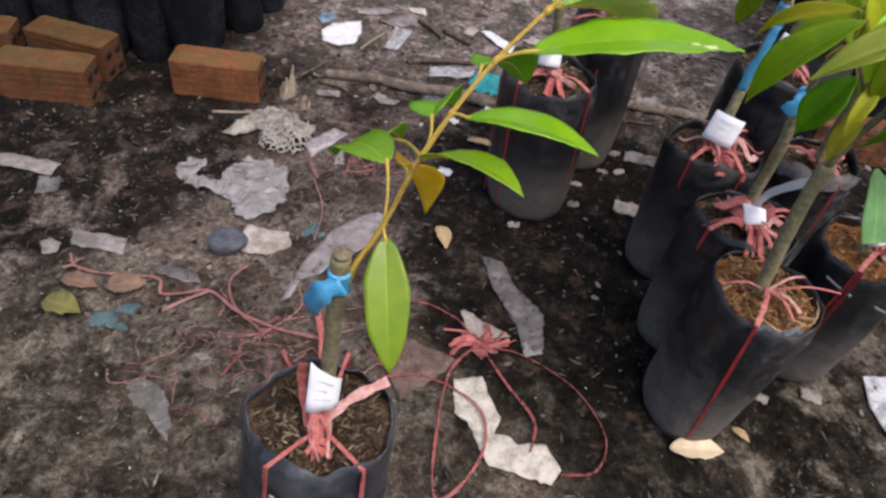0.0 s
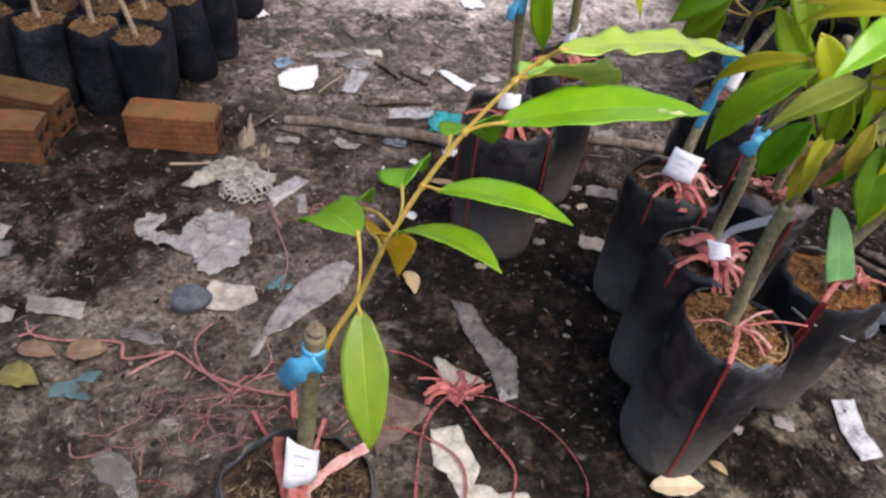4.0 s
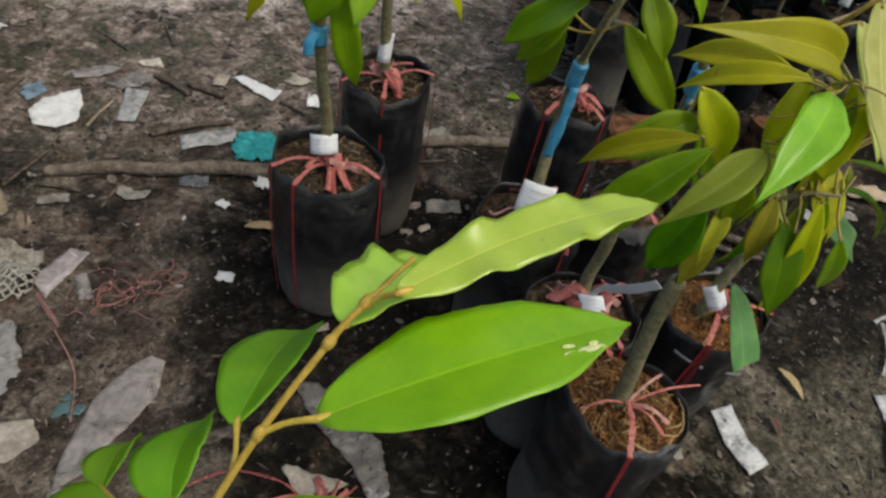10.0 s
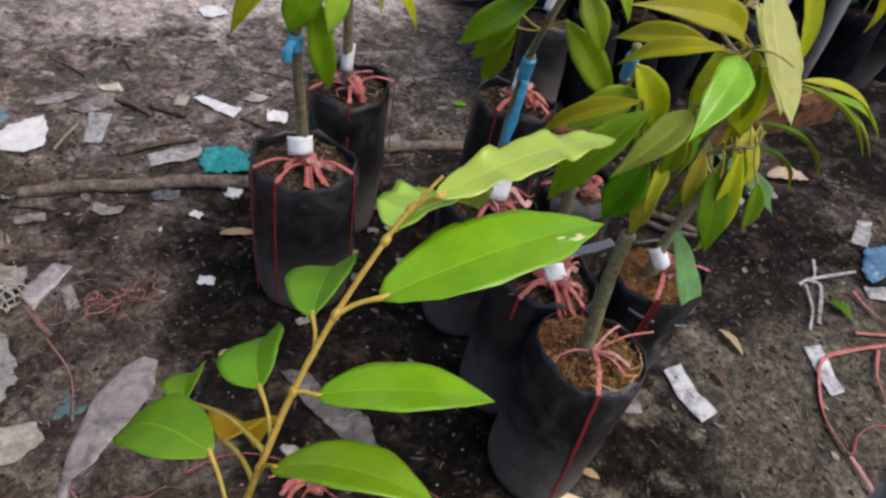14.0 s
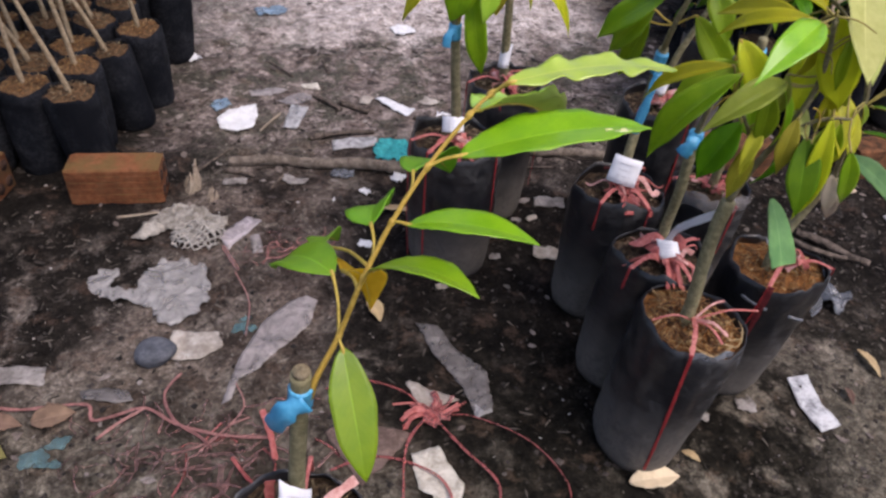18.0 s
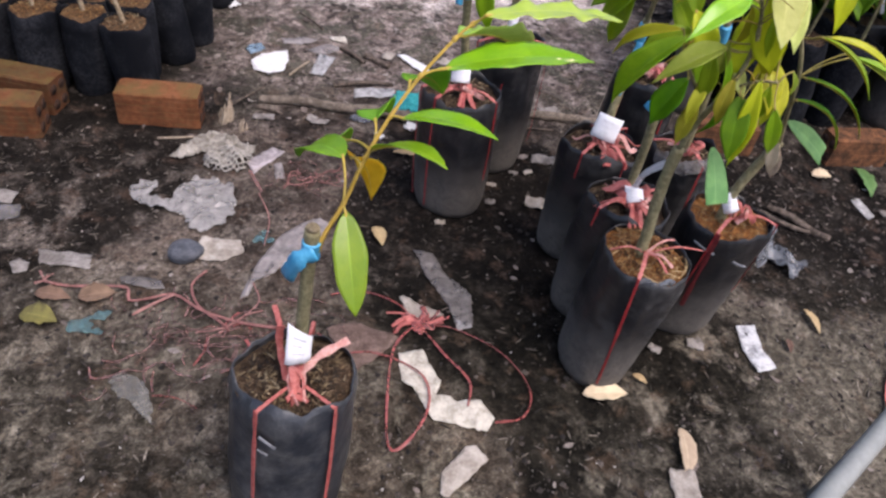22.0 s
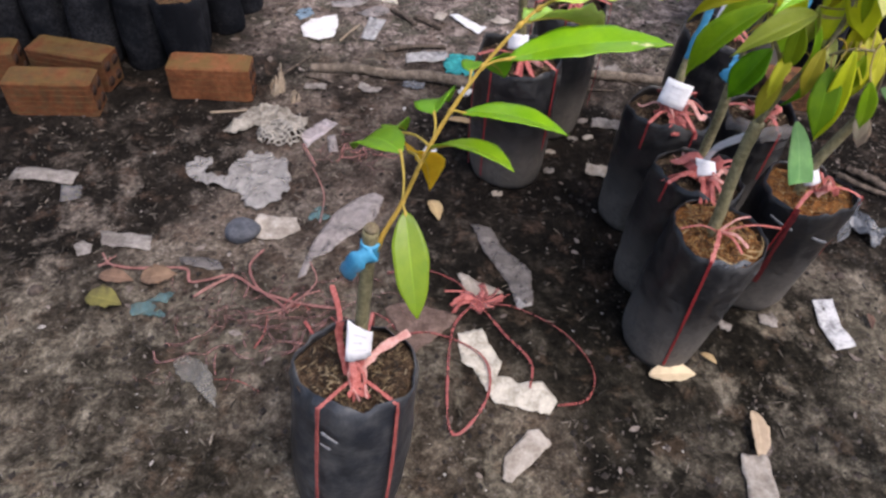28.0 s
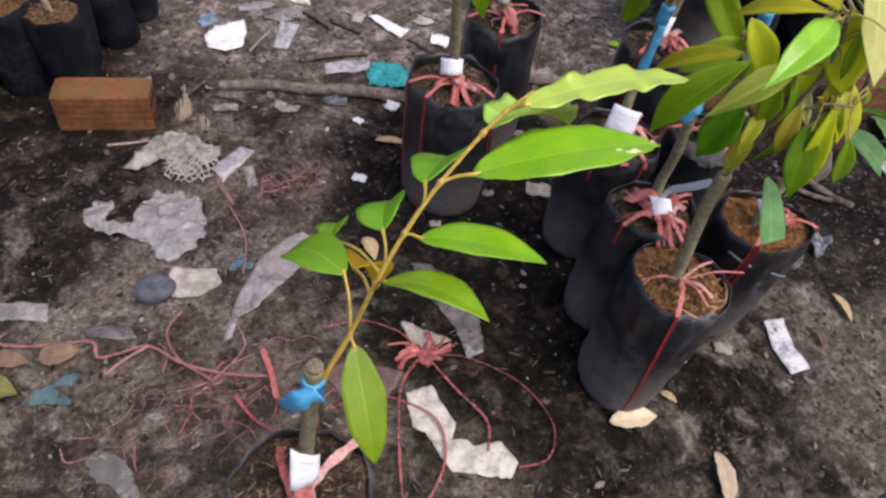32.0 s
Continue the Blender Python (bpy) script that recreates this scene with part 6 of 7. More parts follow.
# ---- litter on the soil ----
def slip(x, y, length, width, angle, material, name="paper_slip", label="crumpled white paper slip on the soil", category="litter", crumple=0.0022, lift=0.0, seed=0, bend=0.0, taper=0.0, ragged=0.05, group="paper scraps on the soil", tear=0.009):
    """A loose sheet lying on the soil: crumpled, ragged at its edges, of real thickness."""
    rng = random.Random(seed + 17)
    nu, nv = max(6, int(length / 0.006)), max(4, int(width / 0.006))
    ca, sa = math.cos(radians(angle)), math.sin(radians(angle))
    ph = [rng.uniform(0, 6) for _ in range(8)]
    bm = bmesh.new()
    pts = []
    for i in range(nu + 1):
        row = []
        for j in range(nv + 1):
            u, v = i / nu - 0.5, j / nv - 0.5
            w = width * (1 - taper * abs(u) * 2) * (1 + ragged * 0.6 * math.sin(7 * u + ph[0]) + ragged * 0.4 * math.sin(19 * u + ph[1])) * (1 - 0.10 * max(0, abs(u) - 0.44) / 0.06)
            px_, py_ = u * length * (1 + ragged * 0.35 * math.sin(6 * v + ph[2])), v * w + bend * length * (u * u * 4 - 0.3)
            wx, wy = x + px_ * ca - py_ * sa, y + px_ * sa + py_ * ca
            z = gz(wx, wy) + 0.0035 + crumple * (1 + math.sin(13 * u + 5 * v + ph[3]) * 0.5 + math.sin(7 * v - 9 * u + ph[4]) * 0.5 + 0.6 * math.sin(23 * u + 17 * v + ph[5])) + lift * max(0, u) ** 1.5
            torn = tear * width if i in (0, nu) or j in (0, nv) else 0.0
            row.append(Vector((wx + rng.uniform(-1.6, 1.6) * torn, wy + rng.uniform(-1.6, 1.6) * torn, z + rng.uniform(-0.15, 0.15) * crumple)))
        pts.append(row)
    top = [[bm.verts.new(p) for p in row] for row in pts]
    low = [[bm.verts.new(p - Vector((0, 0, 0.0008))) for p in row] for row in pts]
    for i in range(nu):
        for j in range(nv):
            bm.faces.new((top[i][j], top[i + 1][j], top[i + 1][j + 1], top[i][j + 1]))
            bm.faces.new((low[i][j + 1], low[i + 1][j + 1], low[i + 1][j], low[i][j]))
    edge = [(i, 0) for i in range(nu)] + [(nu, j) for j in range(nv)] + [(i, nv) for i in range(nu, 0, -1)] + [(0, j) for j in range(nv, 0, -1)]
    for (a, b), (c, d) in zip(edge, edge[1:] + edge[:1]):
        bm.faces.new((top[a][b], low[a][b], low[c][d], top[c][d]))
    return thing(name, bm, material, (x, y, gz(x, y)), label, category, group)


def torn_sheet(outline, material, name, label, seed, crumple=0.003, fringe=0.0016, group="paper scraps on the soil"):
    """A torn, creased sheet of the given plan, lying on the soil."""
    rng = random.Random(seed)
    rim = []
    for (ax, ay), (bx, by) in zip(outline, outline[1:] + outline[:1]):
        n = max(1, int(math.hypot(bx - ax, by - ay) / 0.007))
        for k in range(n):
            j = fringe if k else 0.0
            rim.append((ax + (bx - ax) * k / n + rng.uniform(-j, j), ay + (by - ay) * k / n + rng.uniform(-j, j)))
    bm = bmesh.new()
    bm.faces.new([bm.verts.new((x, y, 0)) for x, y in rim])
    bmesh.ops.triangulate(bm, faces=bm.faces[:])
    for _ in range(5):
        long = [e for e in bm.edges if e.calc_length() > 0.009]
        if not long:
            break
        bmesh.ops.subdivide_edges(bm, edges=long, cuts=1)
        bmesh.ops.triangulate(bm, faces=[f for f in bm.faces if len(f.verts) > 3])
    o = Vector((seed * 3.7, seed * 1.3, 0))
    for v in bm.verts:
        q = Vector((v.co.x, v.co.y, 0))
        fold = 1 - abs(noise.noise(q * 21 + o)) * 2.2
        v.co.z = gz(v.co.x, v.co.y) + 0.0036 + crumple * (0.55 * max(0.0, fold) ** 3 + 0.6 * abs(noise.noise(q * 60 + o)) + 0.5 * abs(noise.noise(q * 130 + o)))
    bm.normal_update()
    if sum(f.normal.z for f in bm.faces) < 0:
        bmesh.ops.reverse_faces(bm, faces=bm.faces[:])
    bmesh.ops.solidify(bm, geom=bm.faces[:], thickness=0.0007)
    x, y = sum(p[0] for p in outline) / len(outline), sum(p[1] for p in outline) / len(outline)
    return thing(name, bm, material, (x, y, gz(x, y)), label, "litter", group)


def between(a, b):
    return (a[0] + b[0]) / 2, (a[1] + b[1]) / 2, math.hypot(b[0] - a[0], b[1] - a[1]), math.degrees(math.atan2(b[1] - a[1], b[0] - a[0]))


def strip(a, b, width, material, **kw):
    x, y, l, ang = between(a, b)
    return slip(x, y, l, width, ang, material, **kw)


def ground_leaf(a, b, width, material, seed, label, curl=0.1):
    za, zb = gz(*a) + 0.006, gz(*b) + 0.008
    bm, _ = leaf_blade((*a, za), (*b, zb), width, (0.1, -0.1, 1), 0.06, 0.35, 0.05, curl * 0.3, seed, 14, 8)
    return thing("dry_leaf", bm, [material, material], (a[0], a[1], gz(*a)), label, "dry leaf", "dry leaves on the soil")


def paper():
    F = "plastic scraps"
    torn_sheet([(0.111, 0.606), (0.153, 0.615), (0.178, 0.545), (0.167, 0.519), (0.185, 0.518), (0.200, 0.503), (0.240, 0.505), (0.257, 0.468), (0.241, 0.447), (0.157, 0.469), (0.130, 0.535), (0.111, 0.547)],
               PAPER_CREAM, "torn_paper", "torn angled cream paper with mottled stains on soil", 2, 0.0035)
    torn_sheet([(0.202, 0.422), (0.219, 0.423), (0.235, 0.398), (0.166, 0.341), (0.153, 0.347), (0.160, 0.382)], PAPER_TAN, "torn_paper", "dirty grey torn paper strip on the soil", 3, 0.003)
    torn_sheet([(0.122, 0.735), (0.130, 0.739), (0.202, 0.690), (0.139, 0.682)], PAPER_TAN, "torn_paper", "stained paper corner under a raffia knot", 4, 0.003)
    torn_sheet([(-0.012, 0.658), (0.037, 0.677), (0.114, 0.641), (0.096, 0.616), (0.033, 0.562)], DRY_SHEET, "dry_leaf", "broad flattened brown dry leaf on the soil", 5, 0.004, group="dry leaves on the soil")
    torn_sheet([(-0.403, 1.034), (-0.387, 1.064), (-0.359, 1.069), (-0.350, 1.047), (-0.364, 1.027), (-0.354, 1.012), (-0.321, 1.007), (-0.312, 1.036), (-0.280, 1.084), (-0.262, 1.074), (-0.244, 1.090), (-0.222, 1.062), (-0.203, 1.060),
                (-0.191, 1.008), (-0.195, 0.958), (-0.220, 0.930), (-0.246, 0.912), (-0.274, 0.920), (-0.286, 0.958), (-0.320, 0.976), (-0.352, 0.983), (-0.391, 1.008)], SHEET_WHITE, "plastic_sheet", "large crumpled dirty white plastic sheet on the soil", 9, 0.010, 0.005, F)
    torn_sheet([(-0.344, 1.153), (-0.287, 1.243), (-0.248, 1.250), (-0.222, 1.234), (-0.196, 1.210), (-0.165, 1.191), (-0.164, 1.162), (-0.207, 1.138), (-0.276, 1.169), (-0.319, 1.135)],
               CLOTH, "folded_cloth", "folded dirty off-white net cloth on the soil", 11, 0.016, 0.003, F)
    torn_sheet([(-0.180, 1.135), (-0.128, 1.195), (-0.099, 1.177), (-0.162, 1.095)], FILM_PINK, "plastic_film", "milky pinkish plastic strip on the soil", 12, 0.004, 0.001, F)
    torn_sheet([(-0.122, 1.133), (-0.105, 1.135), (-0.097, 1.084), (-0.117, 1.083)], FILM_GREY, "plastic_film", "small grey plastic scrap on brown soil", 13, 0.003, 0.001, F)
    torn_sheet([(-0.097, 0.904), (-0.054, 0.945), (-0.022, 0.956), (-0.005, 0.940), (-0.020, 0.890), (-0.067, 0.838), (-0.110, 0.795), (-0.137, 0.780), (-0.148, 0.744), (-0.163, 0.735), (-0.160, 0.752), (-0.148, 0.788), (-0.142, 0.812), (-0.122, 0.856)], FILM_GREY, "plastic_film", "long pale plastic strip on brown soil", 14, 0.004, 0.0012, F)
    torn_sheet([(-0.257, 0.849), (-0.247, 0.899), (-0.172, 0.886), (-0.164, 0.853), (-0.202, 0.832), (-0.242, 0.835)], PAPER_TAN, "torn_paper", "stained paper strip lying over a stone", 15, 0.004)
    torn_sheet([(-0.526, 0.857), (-0.432, 0.845), (-0.429, 0.807), (-0.517, 0.825)], PAPER, "torn_paper", "dirty white paper strip on the soil", 16, 0.003)
    torn_sheet([(0.161, 0.869), (0.199, 0.853), (0.214, 0.806), (0.260, 0.740), (0.252, 0.670), (0.221, 0.654), (0.213, 0.711), (0.178, 0.794)], FILM_DIM, "plastic_film", "dirty clear plastic strip on dark soil", 17, 0.005, 0.002, F)
    torn_sheet([(0.215, 0.705), (0.249, 0.700), (0.250, 0.662), (0.222, 0.652)], FILM_PALE, "plastic_film", "milky plastic corner on dark soil", 18, 0.004, 0.001, F)
    torn_sheet([(0.775, 0.661), (0.816, 0.663), (0.805, 0.602), (0.814, 0.560), (0.772, 0.553), (0.766, 0.605)], SLIP_WHITE, "plastic_strip", "creased glossy white plastic strip on dark soil", 19, 0.003, 0.0006, F)
    torn_sheet([(1.076, 0.615), (1.114, 0.607), (1.076, 0.511), (1.042, 0.513)], SLIP_WHITE, "plastic_strip", "creased white plastic strip inside a raffia loop", 31, 0.003, 0.0006, F)
    torn_sheet([(1.451, 0.778), (1.539, 0.771), (1.442, 0.697), (1.372, 0.692), (1.385, 0.732)], FILM_SKY, "plastic_film", "crumpled bright blue plastic film on the soil", 32, 0.010, 0.003, F)
    torn_sheet([(1.534, 0.864), (1.566, 0.845), (1.471, 0.781), (1.444, 0.809)], FILM_PALE, "plastic_film", "milky plastic strip on the soil", 33, 0.004, 0.001, F)
    torn_sheet([(1.344, 0.692), (1.398, 0.676), (1.370, 0.642), (1.327, 0.664)], FILM_PALE, "plastic_film", "milky plastic scrap beside blue film", 34, 0.004, 0.001, F)
    torn_sheet([(1.265, 1.057), (1.296, 1.068), (1.300, 1.002), (1.274, 0.987)], FILM_PALE, "plastic_strip", "milky plastic strip on dark soil", 35, 0.003, 0.001, F)
    torn_sheet([(-0.202, 1.597), (-0.175, 1.633), (-0.110, 1.654), (-0.107, 1.609), (-0.119, 1.549), (-0.155, 1.534), (-0.194, 1.549)], PAPER_CLEAN, "torn_paper", "bright white torn paper on the soil", 20, 0.005)
    torn_sheet([(0.152, 1.413), (0.172, 1.460), (0.202, 1.467), (0.256, 1.439), (0.248, 1.361), (0.158, 1.379)], TEAL, "net_scrap", "crumpled teal net beside the log", 21, 0.010, 0.007, F)
    torn_sheet([(0.063, 1.476), (0.168, 1.481), (0.168, 1.440), (0.062, 1.432)], FILM_PALE, "plastic_strip", "white plastic strip beside the log", 22, 0.003, 0.001, F)
    torn_sheet([(-0.024, 1.663), (0.019, 1.641), (-0.017, 1.528), (-0.049, 1.543)], FILM_PALE, "plastic_strip", "milky plastic strip on the soil", 23, 0.004, 0.001, F)
    torn_sheet([(-0.063, 1.673), (-0.014, 1.712), (0.026, 1.704), (0.030, 1.680), (-0.036, 1.653)], FILM_GREY, "plastic_film", "grey clear plastic strip on the soil", 24, 0.004, 0.001, F)
    torn_sheet([(0.189, 1.674), (0.215, 1.677), (0.283, 1.595), (0.258, 1.565), (0.218, 1.622)], PAPER_CLEAN, "torn_paper", "white torn strip on leaf litter", 25, 0.005)
    torn_sheet([(0.295, 1.637), (0.326, 1.671), (0.354, 1.630), (0.332, 1.609)], PAPER_TAN, "torn_paper", "torn paper scrap on leaf litter", 26, 0.004)
    torn_sheet([(0.144, 1.643), (0.160, 1.689), (0.187, 1.680), (0.170, 1.634)], PAPER_TAN, "torn_paper", "torn paper scrap on leaf litter", 27, 0.004)
    torn_sheet([(-0.222, 1.659), (-0.211, 1.691), (-0.182, 1.696), (-0.169, 1.653), (-0.206, 1.631)], FILM_BLUE, "plastic_film", "bluish clear plastic scrap on the soil", 28, 0.004, 0.001, F)
    torn_sheet([(-0.129, 1.738), (-0.059, 1.755), (-0.031, 1.734), (-0.073, 1.709), (-0.124, 1.705)], FILM_GREY, "plastic_film", "clear plastic scrap on the soil", 29, 0.004, 0.001, F)
    torn_sheet([(0.004, 1.758), (0.048, 1.771), (0.053, 1.737), (0.011, 1.738)], PAPER_CREAM, "torn_paper", "stained cream paper scrap on the soil", 30, 0.004)
    strip((0.545, 0.365), (0.522, 0.240), 0.045, PAPER_TAN, seed=5, label="milky plastic strip on the soil", crumple=0.002)
    strip((-0.730, 1.022), (-0.608, 1.004), 0.038, PAPER, seed=16, label="dirty white paper strip on the soil", crumple=0.002)
    strip((-0.610, 0.985), (-0.600, 0.940), 0.038, FILM, seed=17, name="plastic_film", label="clear plastic scrap on the soil", group="plastic scraps")
    strip((0.330, 1.555), (0.372, 1.540), 0.040, PAPER_CLEAN, seed=25, label="white paper scrap on leaf litter", crumple=0.0035)
    strip((-0.290, 1.900), (-0.262, 1.925), 0.030, PAPER_CLEAN, seed=27, label="small white paper scrap beside the bed")
    strip((0.185, 1.318), (0.208, 1.300), 0.026, PAPER_CLEAN, seed=29, label="small white crumpled scrap on the soil", crumple=0.005)
    strip((-0.055, 1.325), (-0.008, 1.300), 0.026, PAPER, seed=30, label="small torn paper scrap on the soil", bend=0.2)
    strip((-0.180, 1.325), (-0.130, 1.322), 0.020, PAPER, seed=31, label="small torn paper scrap on the soil")
    strip((0.050, 1.335), (0.100, 1.325), 0.030, FILM_DARK, seed=32, name="plastic_film", label="grey plastic scrap beside the log", group="plastic scraps")
    strip((0.480, 1.195), (0.545, 1.180), 0.034, PAPER, seed=33, label="white paper chip on dark soil", crumple=0.002)
    strip((0.548, 1.400), (0.605, 1.415), 0.040, PAPER, seed=34, label="dirty paper scrap by the log", crumple=0.0035)
    strip((0.430, 1.035), (0.478, 1.020), 0.034, PAPER_TAN, seed=35, label="reddish stained paper scrap on dark soil")
    for k, (x, y) in enumerate(((0.360, 1.092), (0.346, 1.026), (0.456, 1.135), (0.421, 1.139), (0.225, 0.955))):
        strip((x - 0.010, y), (x + 0.012, y + 0.006 * (k % 3 - 1)), 0.014, (PAPER_TAN, PAPER)[k % 2], seed=80 + k, label="small pale paper chip on dark soil", ragged=0.2)
    strip((0.085, 1.092), (0.110, 1.080), 0.020, PAPER_CLEAN, seed=36, label="small white scrap on the soil")
    strip((0.110, 1.270), (0.125, 1.255), 0.018, PAPER_CLEAN, seed=37, label="small white scrap on the soil")
    strip((0.930, 0.900), (0.985, 0.800), 0.060, FILM_DARK, seed=41, name="plastic_film", label="torn dark grey plastic on the soil", crumple=0.010, ragged=0.2, group="plastic scraps")
    strip((0.690, 0.930), (0.800, 0.990), 0.060, FILM_DARK, seed=42, name="plastic_film", label="torn grey plastic between the grow bags", crumple=0.012, ragged=0.2, group="plastic scraps")
    torn_sheet([(-0.344, 0.564), (-0.326, 0.576), (-0.292, 0.553), (-0.274, 0.512), (-0.270, 0.476), (-0.288, 0.494), (-0.310, 0.520), (-0.326, 0.524), (-0.338, 0.538)], RAG_GREY, "plastic_film", "torn grey rag of plastic on the soil", 43, 0.003, 0.003, F)
    torn_sheet([(-0.374, 0.788), (-0.334, 0.790), (-0.302, 0.779), (-0.293, 0.761), (-0.322, 0.760), (-0.367, 0.771)], FILM_DIM, "plastic_film", "soiled beige plastic strip on brown soil", 36, 0.002, 0.0015, F)
    torn_sheet([(-0.564, 0.821), (-0.551, 0.834), (-0.532, 0.825), (-0.530, 0.801), (-0.550, 0.795)], PAPER, "torn_paper", "small dirty paper scrap on the soil", 37, 0.003)
    for k, (ax, ay, bx, by, w) in enumerate(((-0.432, 0.668, -0.398, 0.682, 0.030), (-0.402, 0.690, -0.370, 0.700, 0.018), (-0.410, 0.664, -0.376, 0.660, 0.014))):
        strip((ax, ay), (bx, by), w, FILM_TEAL, seed=440 + k, name="plastic_film", label="bluish plastic scrap on the soil", crumple=0.003, ragged=0.45, taper=0.4, group="plastic scraps")
    for k, (ax, ay, bx, by, w) in enumerate(((-0.150, 0.884, -0.128, 0.902, 0.018), (-0.132, 0.880, -0.112, 0.892, 0.016), (-0.140, 0.908, -0.118, 0.914, 0.010))):
        strip((ax, ay), (bx, by), w, FILM_TEAL, seed=450 + k, name="net_scrap", label="small bluish net scrap on the soil", crumple=0.002, ragged=0.45, taper=0.4, group="plastic scraps")
    strip((0.300, 2.085), (0.360, 2.110), 0.060, PAPER_CLEAN, seed=47, label="white paper scrap on leaf litter", crumple=0.0035)
    strip((-0.110, 2.240), (-0.020, 2.265), 0.060, FILM_BLUE, seed=48, name="plastic_film", label="bluish plastic scrap on leaf litter", crumple=0.0035, group="plastic scraps")
    strip((0.578, 0.618), (0.598, 0.604), 0.016, PAPER, seed=49, label="small stained paper scrap between the grow bags")
    strip((0.655, 0.622), (0.686, 0.612), 0.024, PAPER, ragged=0.25, seed=50, label="small stained paper scrap beside the grow bag")
    strip((-0.790, 0.780), (-0.740, 0.770), 0.040, PAPER, seed=52, label="dirty paper scrap on the soil")
    strip((1.320, 1.010), (1.400, 1.000), 0.030, PAPER, seed=53, label="dirty paper scrap on the soil")
    ground_leaf((0.420, 0.512), (0.500, 0.510), 0.036, DRY_PALE, 61, "bleached tan dry leaf beside the grow bag")
    ground_leaf((0.572, 0.440), (0.552, 0.350), 0.030, DRY_PALE, 62, "curled bleached dry leaf on the soil", 0.3)
    ground_leaf((0.088, 0.930), (0.100, 0.872), 0.028, DRY, 63, "small tan dry leaf on dark soil")
    ground_leaf((0.145, 1.200), (0.215, 1.180), 0.018, DRY, 64, "narrow tan dry leaf beside the grow bag")
    ground_leaf((0.522, 0.550), (0.540, 0.526), 0.014, DRY, 65, "tiny tan dry leaf on the soil")
    ground_leaf((0.944, 0.702), (0.950, 0.640), 0.017, DRY, 75, "small curled tan dry leaf on the soil", 0.3)
    ground_leaf((0.870, 0.628), (0.858, 0.592), 0.014, DRY_BROWN, 76, "small brown dry leaf on the soil", 0.3)
    ground_leaf((-0.510, 0.700), (-0.450, 0.680), 0.042, FADED, 66, "faded yellow leaf on the soil")
    ground_leaf((-0.500, 0.745), (-0.440, 0.730), 0.030, DRY_BROWN, 67, "orange-brown dry leaf on the soil")
    ground_leaf((-0.430, 0.735), (-0.370, 0.745), 0.040, DRY_BROWN, 68, "pinkish brown dry leaf on the soil")
    ground_leaf((1.220, 1.162), (1.275, 1.160), 0.036, DRY_PALE, 69, "tan dry leaf in front of the bricks")
    ground_leaf((1.368, 1.200), (1.342, 1.078), 0.045, LEAF_BLUE, 70, "fallen green leaf in front of the bricks")
    ground_leaf((1.430, 1.060), (1.540, 1.020), 0.050, DRY_PALE, 71, "grey-tan dry leaf on the soil")
    ground_leaf((1.228, 0.687), (1.233, 0.630), 0.030, LEAF_DEEP, 72, "fallen green leaf on the soil")
    ground_leaf((0.790, 1.520), (0.820, 1.512), 0.022, LEAF_MID, 73, "small fallen green leaf on the soil")


paper()


